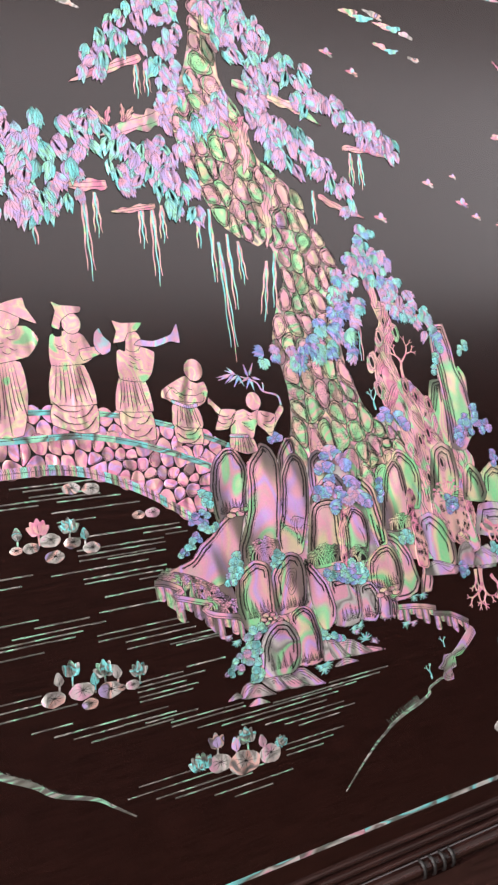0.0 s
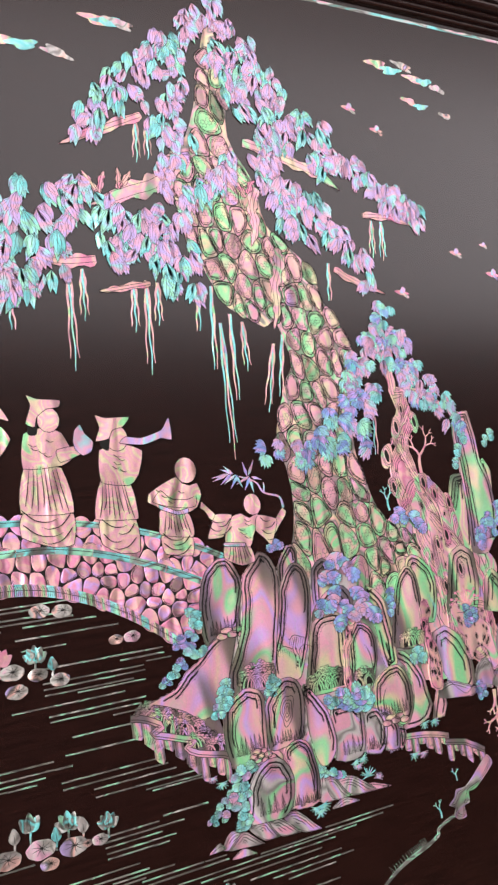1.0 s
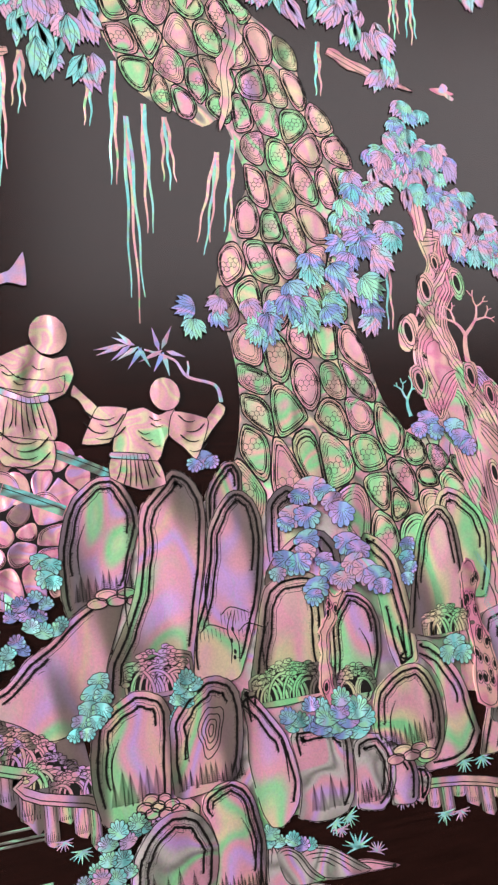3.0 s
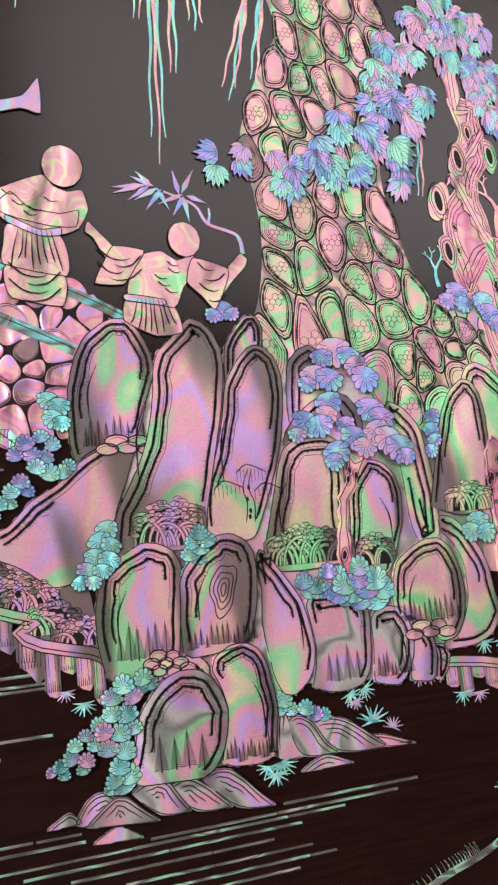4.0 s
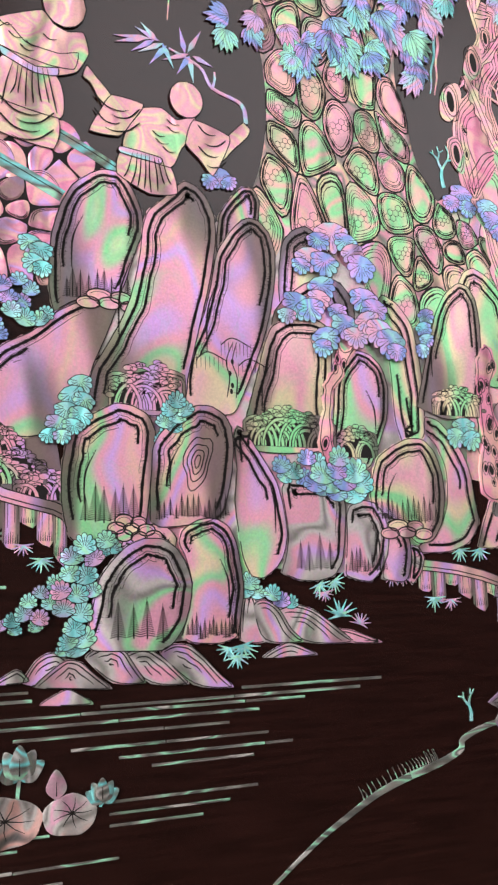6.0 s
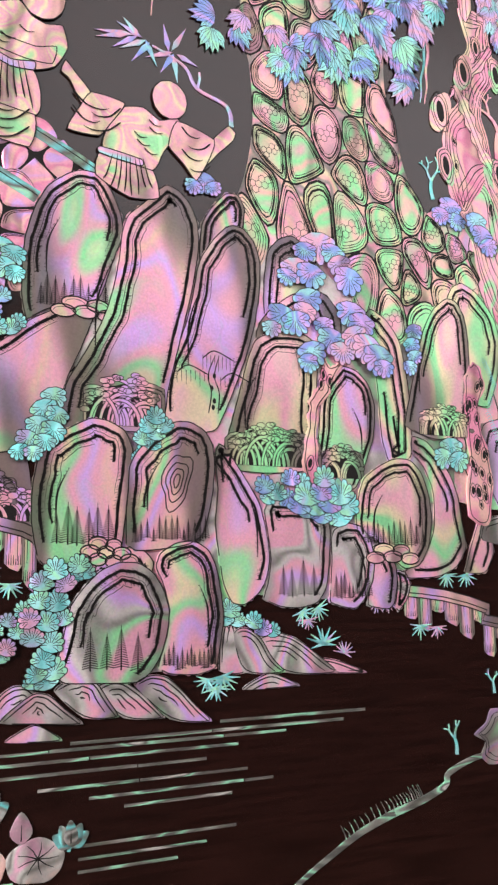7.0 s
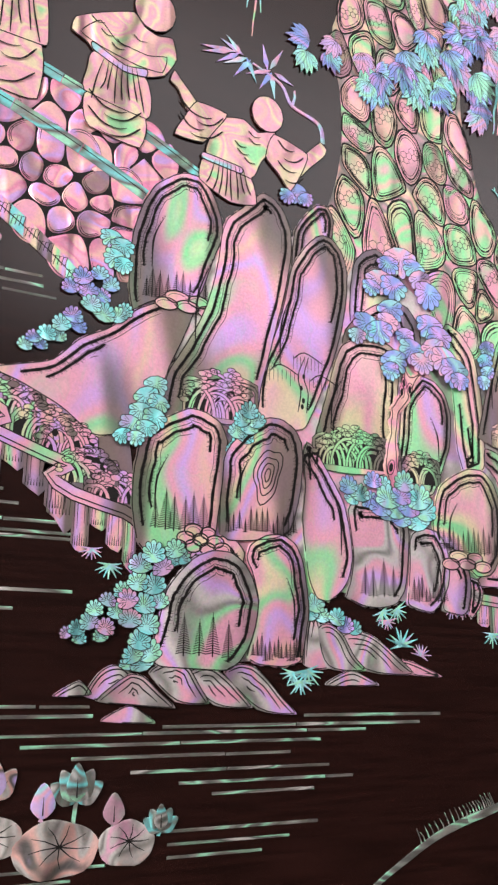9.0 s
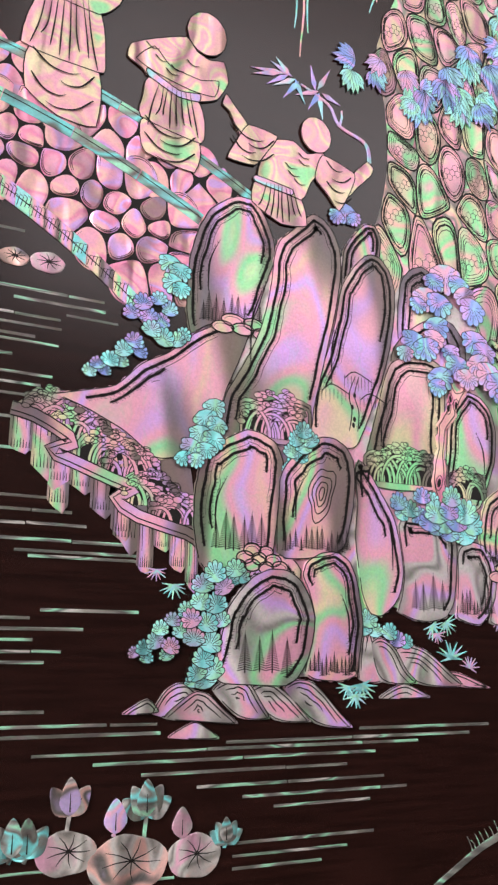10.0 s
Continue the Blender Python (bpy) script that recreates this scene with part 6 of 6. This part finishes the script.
# the leafy twig held aloft
twig = tagged(new("leafy_twig"), "lilac-blue twig of pearl with thin pointed leaves, held aloft", "twig inlay")
Sheet().strip(smooth([(14.5, 92.8), (13.2, 98), (5.3, 100.8), (1.9, 105.9), (-6.4, 109.2)], 5, False), 1.1, 0.5, 0.8, 0.8).put("stem", LEAF, twig)
Sheet().strip([(5.3, 100.8), (6, 103.6), (5.9, 105.4)], 0.7, 0.4, 0.8, 0.8).put("stem", LEAF, twig)
for i, ((x, z), turn, n) in enumerate(zip([(-0.8, 108.5), (-1.1, 108.9), (-1.4, 109.2), (-2.1, 108.8), (-0.9, 108), (-0.1, 108.6), (-7, 109.9), (-7.9, 110.2), (-8.9, 110.5), (-10.1, 110.7), (-11.1, 110.7), (-9.5, 110.4), (-8.2, 110.2), (-12.1, 110.6)],
                                          (-2.6, -2.0, 0.5, -0.2, 3.0, 1.9, -2.5, -2.1, -1.2, -2.2, -1.7, -0.8, 2.7, -1.9), (7, 8, 8, 7, 7, 6, 8, 8, 7, 8, 10, 6, 7, 9))):
    ux, uz = math.sin(turn), math.cos(turn)
    Sheet().plate([(x, z), (x + ux * n * 0.3 + uz * 0.75, z + uz * n * 0.3 - ux * 0.75), (x + ux * n, z + uz * n), (x + ux * n * 0.3 - uz * 0.75, z + uz * n * 0.3 + ux * 0.75)], 0.6 + 0.02 * i, 0.4).put("leaf", LEAF if i % 3 else LEAF_BLUE, twig)


# ---- the water ----
WATER = []


def water_line(a, b):
    """A run of water: one thin strip, broken here and there into shorter pieces."""
    z, x0, x1 = (a[1] + b[1]) / 2, a[0], b[0]
    if any(abs(z - q[2]) < 1.15 and x0 < q[1] and q[0] < x1 for q in WATER):
        return
    WATER.append((x0, x1, z))
    thing = tagged(new("ripple_line"), "thin strips of pearl let into the lacquer as water", "water inlay", "lines of water")
    x = x0
    while x < x1 - 1:
        n = min(random.uniform(14, 46), x1 - x)
        if x1 - x - n < 5:
            n = x1 - x
        t = 0.27 + 0.07 * random.random()
        dz = random.uniform(-0.15, 0.15)
        Sheet().plate([(x, z - t + dz), (x + n - 0.25, z - t + dz * 0.5), (x + n - 0.25, z + t + dz * 0.5), (x, z + t + dz)], 0.12, 0.2, 0, 0.06).put("strip", STRIP, thing)
        x += n


for pair in (
        [(-107.6, 40.6), (-55.0, 41.2)], [(-74.6, 38.9), (-54.6, 38.4)], [(-107.2, 35.3), (-64.3, 35.0)], [(-107.0, 33.1), (-64.0, 33.2)], [(-106.9, 30.6), (-69.4, 30.7)], [(-63.4, 36.8), (-51.7, 36.0)], [(-106.3, 22.9), (-65.3, 22.3)], [(-106.2, 20.7), (-67.6, 20.3)], [(-104.5, -1.9), (-62.1, -2.9)], [(-104.3, -4.4), (-59.6, -5.5)], [(-92.1, -7.2), (-56.4, -8.2)], [(-91.9, -10.2), (-47.5, -11.4)], [(-71.0, -12.5), (-44.7, -13.5)], [(-90.8, -25.9), (-66.8, -26.2)], [(-90.7, -27.7), (-56.0, -28.4)], [(-90.5, -30.0), (-66.0, -30.4)], [(-90.3, -32.2), (-60.3, -32.8)], [(-90.2, -34.2), (-63.5, -34.9)], [(-89.5, -43.6), (-62.9, -43.9)],
        [(9.4, -48.3), (47.7, -49.3)], [(-24.1, -49.5), (41.5, -51.5)], [(-77.4, -47.7), (-38.7, -48.9)], [(-65.1, -50.3), (26.1, -53.5)], [(-52.9, -52.8), (14.0, -54.8)], [(-42.8, -55.2), (6.3, -57.1)],
        [(-30.6, -58.3), (16.2, -60.1)], [(-20.1, -60.7), (22.5, -62.5)], [(-12.6, -63.3), (12.3, -64.3)], [(-23.6, -69.6), (13.2, -71.6)], [(-22.2, -72.2), (6.1, -73.9)], [(-22.2, -74.8), (-0.5, -76.1)],
        [(-77.5, -46.1), (-50.2, -46.8)], [(-49.7, -46.5), (-39.5, -46.7)], [(-75.7, -43.7), (-62.9, -43.9)], [(-77.3, -72.5), (-10.1, -78.0)],
        [(-76.8, -28.5), (-55.9, -28.7)], [(-76.5, -32.6), (-60.5, -33.0)], [(-76.8, -30.0), (-66.0, -30.3)], [(-76.5, -34.1), (-63.5, -35.0)], [(-76.0, -26.0), (-67.4, -26.2)], [(-71.1, -12.7), (-47.9, -11.9)],
        [(-77.3, -10.6), (-59.4, -10.5)], [(-78.5, -7.4), (-57.1, -8.5)], [(-68.2, -14.4), (-44.6, -13.9)], [(-78.8, -3.6), (-62.1, -3.3)], [(-80.5, 17.7), (-65.9, 18.6)]):
    water_line(*pair)
for pair in (
        [(-132.7, 66.9), (-88.7, 65.0)], [(-144.5, 61.3), (-91.5, 57.8)], [(-124.8, 62.2), (-95.0, 60.8)], [(-126.9, 64.8), (-103.8, 63.9)], [(-112.6, 58.4), (-81.9, 57.1)], [(-86.7, 38.7), (-58.4, 37.1)], [(-126.7, 35.1), (-93.3, 32.8)],
        [(-95.8, 33.9), (-62.4, 32.1)], [(-93.8, 29.8), (-64.4, 29.0)], [(-120.4, 27.6), (-73.8, 25.0)], [(-81.5, 22.1), (-61.4, 21.9)], [(-103.6, 20.4), (-69.5, 18.5)], [(-149.9, 24.9), (-133.5, 23.7)], [(-149.4, 29.2), (-127.9, 27.5)],
        [(-98.1, 13.9), (-70.5, 13.0)], [(-115.1, 14.1), (-77.4, 11.2)], [(-101.8, 8.0), (-67.6, 6.2)], [(-116.5, 20.6), (-90.4, 19.0)], [(-152.2, 10.0), (-128.5, 8.8)], [(-141.3, 5.0), (-99.1, 1.1)], [(-153.3, 3.5), (-110.1, -1.6)],
        [(-153.6, 1.3), (-113.7, -2.8)], [(-154.3, -3.6), (-128.4, -5.5)], [(-131.3, 7.0), (-106.3, 5.0)], [(-90.2, -1.6), (-60.9, -3.8)], [(-92.3, -5.7), (-47.8, -9.6)], [(-87.5, -8.8), (-43.5, -13.6)], [(-79.8, -12.1), (-45.4, -15.4)],
        [(-83.9, -26.2), (-65.7, -27.1)], [(-84.3, -28.1), (-55.0, -29.5)], [(-91.6, -30.1), (-58.0, -32.4)], [(-89.6, -34.0), (-61.7, -35.6)], [(-159.1, -20.3), (-132.5, -22.8)], [(-160.0, -26.1), (-117.8, -30.6)], [(-159.5, -23.1), (-127.1, -26.5)],
        [(-147.1, -31.8), (-90.0, -36.4)], [(-130.2, -37.5), (-77.1, -40.9)], [(-122.0, -39.9), (-73.5, -44.4)], [(-115.0, -43.5), (-75.5, -46.8)], [(-102.5, -45.6), (-54.3, -49.5)], [(-139.4, -34.7), (-121.3, -36.5)], [(-84.1, -47.6), (-43.9, -50.0)],
        [(-103.2, -70.4), (-49.2, -74.1)], [(-97.5, -68.0), (-71.7, -69.5)], [(-90.5, -73.4), (-34.8, -78.1)], [(-81.5, -76.2), (-41.4, -79.6)], [(-62.7, -81.8), (-19.9, -82.2)], [(-53.1, -84.6), (-32.0, -86.1)],
        [(-65.1, -24.2), (-44.4, -24.7)], [(-114.1, 49.3), (-95.8, 48.5)], [(-142.6, 58.1), (-120.6, 56.9)], [(-115.9, 54.5), (-73.0, 52.0)]):
    water_line(*pair)


# ---- lotus ----
def lotus_pad(x, z, rx, rz, h=0.7):
    pts = [(x + rx * (1 + 0.025 * math.sin(7 * a)) * math.cos(a), z + rz * (1 + 0.06 * math.sin(5 * a + x)) * math.sin(a)) for a in [2 * math.pi * i / 30 for i in range(30)]]
    pad = tagged(Sheet().plate(pts, h, h + 0.1, 0, 0.25).put("lotus_pad", PAD), "round pale pearl lotus leaf with engraved veins", "lotus inlay", "lotus leaves")
    c = (x + rx * 0.08, z + rz * 0.1)
    for i in range(9):
        a = 2 * math.pi * i / 9 + x
        s = Sheet()
        s.line([c, (c[0] + rx * 0.4 * math.cos(a), c[1] + rz * 0.42 * math.sin(a)), (c[0] + rx * 0.72 * math.cos(a + 0.1), c[1] + rz * 0.74 * math.sin(a + 0.1))], 0.3, 0.1, h + 0.03, 0, 0)
        s.put("vein", LINE, pad)


def lotus_flower(x, z, size, petals, foot, mat, h=0.8):
    """A lotus bud or flower: pointed petals on a thin stalk."""
    thing = tagged(new("lotus_flower"), "pearl lotus flower with pointed petals on a stalk" if petals > 1 else "closed pearl lotus bud on a stalk", "lotus inlay", "lotus flowers")
    Sheet().strip([(x, z), (x - 0.3, (z + foot) / 2), (x - 0.4, foot)], 0.8, 0.7, h - 0.2, 0.5).put("stalk", mat, thing)
    for i in sorted(range(petals), key=lambda q: -abs(q - (petals - 1) / 2)):
        a = (i - (petals - 1) / 2) * (0.5 if petals > 3 else 0.62)
        n, w = size * (1 - 0.12 * abs(a)), size * (0.3 if petals > 1 else 0.36)
        ux, uz = math.sin(a), math.cos(a)
        pts = smooth([(x, z), (x + ux * n * 0.3 - uz * w, z + uz * n * 0.3 + ux * w), (x + ux * n * 0.7 - uz * w * 0.7, z + uz * n * 0.7 + ux * w * 0.7), (x + ux * n, z + uz * n),
                      (x + ux * n * 0.7 + uz * w * 0.7, z + uz * n * 0.7 - ux * w * 0.7), (x + ux * n * 0.3 + uz * w, z + uz * n * 0.3 - ux * w)], 3)
        hh = h + 0.12 - 0.06 * abs(i - (petals - 1) / 2)
        s = Sheet().plate(pts, hh, 0.5, 0, 0.12)
        s.line([(x + ux * n * 0.1, z + uz * n * 0.1), (x + ux * n * 0.6, z + uz * n * 0.6)], 0.3, 0.1, hh + 0.03, 1, 0)
        s.put("petal", [mat, LINE], thing)


for (x, z), rx, rz in zip([(-57.4, -69.5), (-44.9, -72.3), (-30.8, -72.1)], (6.0, 8.4, 5.8), (4.0, 5.2, 4.2)):
    lotus_pad(x, z, rx, rz)
for (x, z), size, n, foot, mat in zip([(-57.1, -62.8), (-47.8, -66.7), (-41.4, -63.9), (-33.7, -68.6), (-23.8, -70.2), (-67.7, -69.4), (-64.9, -69.6)], (7, 6.5, 7, 6, 5, 7, 7), (3, 1, 5, 1, 5, 5, 3), (5, 0.5, 6, 4, 1, 1, 1), (PAD, LEAF, LOTUS, PAD, LOTUS, LOTUS, LOTUS)):
    lotus_flower(x, z, size, n, z - foot, mat)
for (x, z), rx in zip([(-115.3, -23.8), (-102.8, -26.0), (-92.2, -26.3), (-128.0, -24.4), (-112.6, -29.7), (-118.5, 41.7), (-108.7, 39.2), (-100.2, 35.9), (-117.5, 34.3), (-127.2, 39.6), (-133.8, 39.4), (-105.2, 63.1), (-96.1, 62.0), (-75.2, 47.2), (-68.1, 47.3), (-97.5, -26.3)], (6.5, 6.3, 3.8, 6, 4.2, 5.5, 4.5, 4.6, 5, 4.2, 3.2, 4.8, 4.8, 3.6, 4.2, 2.5)):
    lotus_pad(x, z, rx * 0.88, rx * 0.55)
for (x, z), size, n, foot, mat in zip([(-118.4, -16.7), (-104.0, -19.4), (-98.4, -22.2), (-88.2, -22.7), (-124.6, -19.8), (-109.0, -22.7), (-123.0, 45.1), (-109.0, 44.3), (-132.5, 43.3), (-102.5, 39.8)], (7, 7, 6, 6, 6, 5.5, 7, 6.5, 6, 5.5), (3, 5, 1, 5, 1, 1, 5, 5, 1, 1), (6, 6, 4, 4, 4, 3, 5, 4, 3, 3),
                                       (LOTUS, LOTUS, PAD, LOTUS, PAD, LOTUS, CORAL, LOTUS, LOTUS, LOTUS)):
    lotus_flower(x, z, size, n, z - foot, mat)

# ---- shore path, reed, clouds and birds ----
path = tagged(new("shore_path"), "thin pearl shoreline winding down from the ledge", "shore inlay")
BANK = smooth([(108.6, -40.0), (111.4, -45.0), (98.4, -53.4), (93.2, -54.1), (92.6, -58.8), (89.0, -59.6), (89.1, -64.7), (84.1, -64.8), (81.6, -62.4), (83.4, -59.2), (79.8, -57.2), (83.9, -54.5), (85.7, -51.3), (91.5, -51.4), (97.6, -47.7)], 3, True, 0.5)
Sheet().plate(BANK, 0.6, 0.7).put("bank", ROCK_GREY, path)
for d in (0.9, 2.0):
    Sheet().line(inset_line(BANK, d, 0.02, 0.95, 0.3), 0.3, 0.2, 0.64, wave=0.4).put("ridge_line", LINE, path)
Sheet().strip(smooth([(86.8, -61.8), (78.5, -63.1), (71.2, -65.7), (70.1, -68.3), (63.1, -71.0), (54.7, -73.0)], 5, False), 1.3, 1.9, 0.5, 0.6).put("shore_strip", STRIP, path)
Sheet().strip(smooth([(54.7, -73.0), (44.9, -76.2), (35.6, -80.8), (28.1, -84.9), (17, -92.5), (6.8, -100.2)], 5, False), 1.9, 0.6, 0.5, 0.6).put("shore_strip", STRIP, path)
reed = tagged(new("trailing_reed"), "trailing pearl reed with a fringe of fine hairs", "reed inlay")
REED = smooth([(-166.4, -39.4), (-154.3, -48.5), (-141.6, -55.7), (-133.1, -62.1), (-117.0, -68.1), (-109.1, -73.7), (-100.6, -79.9)], 6, False)
Sheet().strip(REED, 3.4, 0.7, 0.5, 0.6).put("stem", STRIP, reed)
SHORE = smooth([(63, -70.4), (54.7, -72.4), (40, -77.8)], 6, False)
for line, thing, n in ((REED[:20], reed, 44), (SHORE, path, 22)):
    for i in range(n):
        x, z = along(line, i / n)
        Sheet().strip([(x, z + 0.3), (x - 0.4, z + 1.4), (x - 1.4, z + 2.2 + random.random() * 1.3)], 0.3, 0.1, 0.45, 0.4).put("hair", STRIP, thing)
for spots, label in (([(123.8, 335.9), (132.8, 333.4), (142.8, 337.6), (149.1, 330.7), (157.1, 329.9), (166.5, 326.8), (142.6, 315.9), (151.0, 313.4), (168.7, 310.1)], "long pearl cloud drifting over the tree"),
                     ([(-44.7, 331.3), (-39.0, 331.2), (-32.7, 331.2)], "small pearl cloud in the dark sky"), ([(-94.7, 313.1), (-82.2, 312.0), (-66.6, 310.6)], "long thin pearl cloud")):
    cloud = tagged(new("cloud"), label, "cloud inlay", "clouds")
    for i, (x, z) in enumerate(spots):
        Sheet().plate(oval(x, z, 7.5 - 0.35 * i, 2.6 - 0.12 * i, 26, -0.12 + 0.2 * math.sin(i * 2.0), 0.22), 0.4 + 0.05 * (i % 3), 0.5).put("puff", [ROBE, LEAF_TEAL, PAD][i % 3], cloud)
for (x, z), size in zip([(96.6, 305.2), (113.4, 294.2), (154.8, 224.3), (177.8, 230.2), (180.4, 212.5), (190.3, 203.6), (110.1, 199.9), (209.7, 198.5)], (4.2, 4, 4.0, 2.6, 4.6, 3.4, 4.2, 2.8)):
    bird = tagged(new("bird"), "tiny pearl bird in flight across the dark sky", "bird inlay", "birds in flight")
    Sheet().plate(smooth([(x - size, z + size * 0.2), (x, z + size * 0.35), (x + size * 1.3, z - size * 0.1), (x, z - size * 0.3)], 4), 0.4, 0.5).put("body", CORAL, bird)
    Sheet().plate(smooth([(x - size * 0.2, z), (x + size * 0.3, z + size * 0.8), (x + size * 0.8, z + size * 0.5), (x + size * 0.5, z)], 4), 0.46, 0.5).put("wing", LEAF, bird)
    Sheet().plate(smooth([(x, z), (x + size * 0.8, z - size * 0.7), (x + size * 1.2, z - size * 0.5), (x + size * 0.4, z)], 4), 0.43, 0.5).put("wing", PAD, bird)
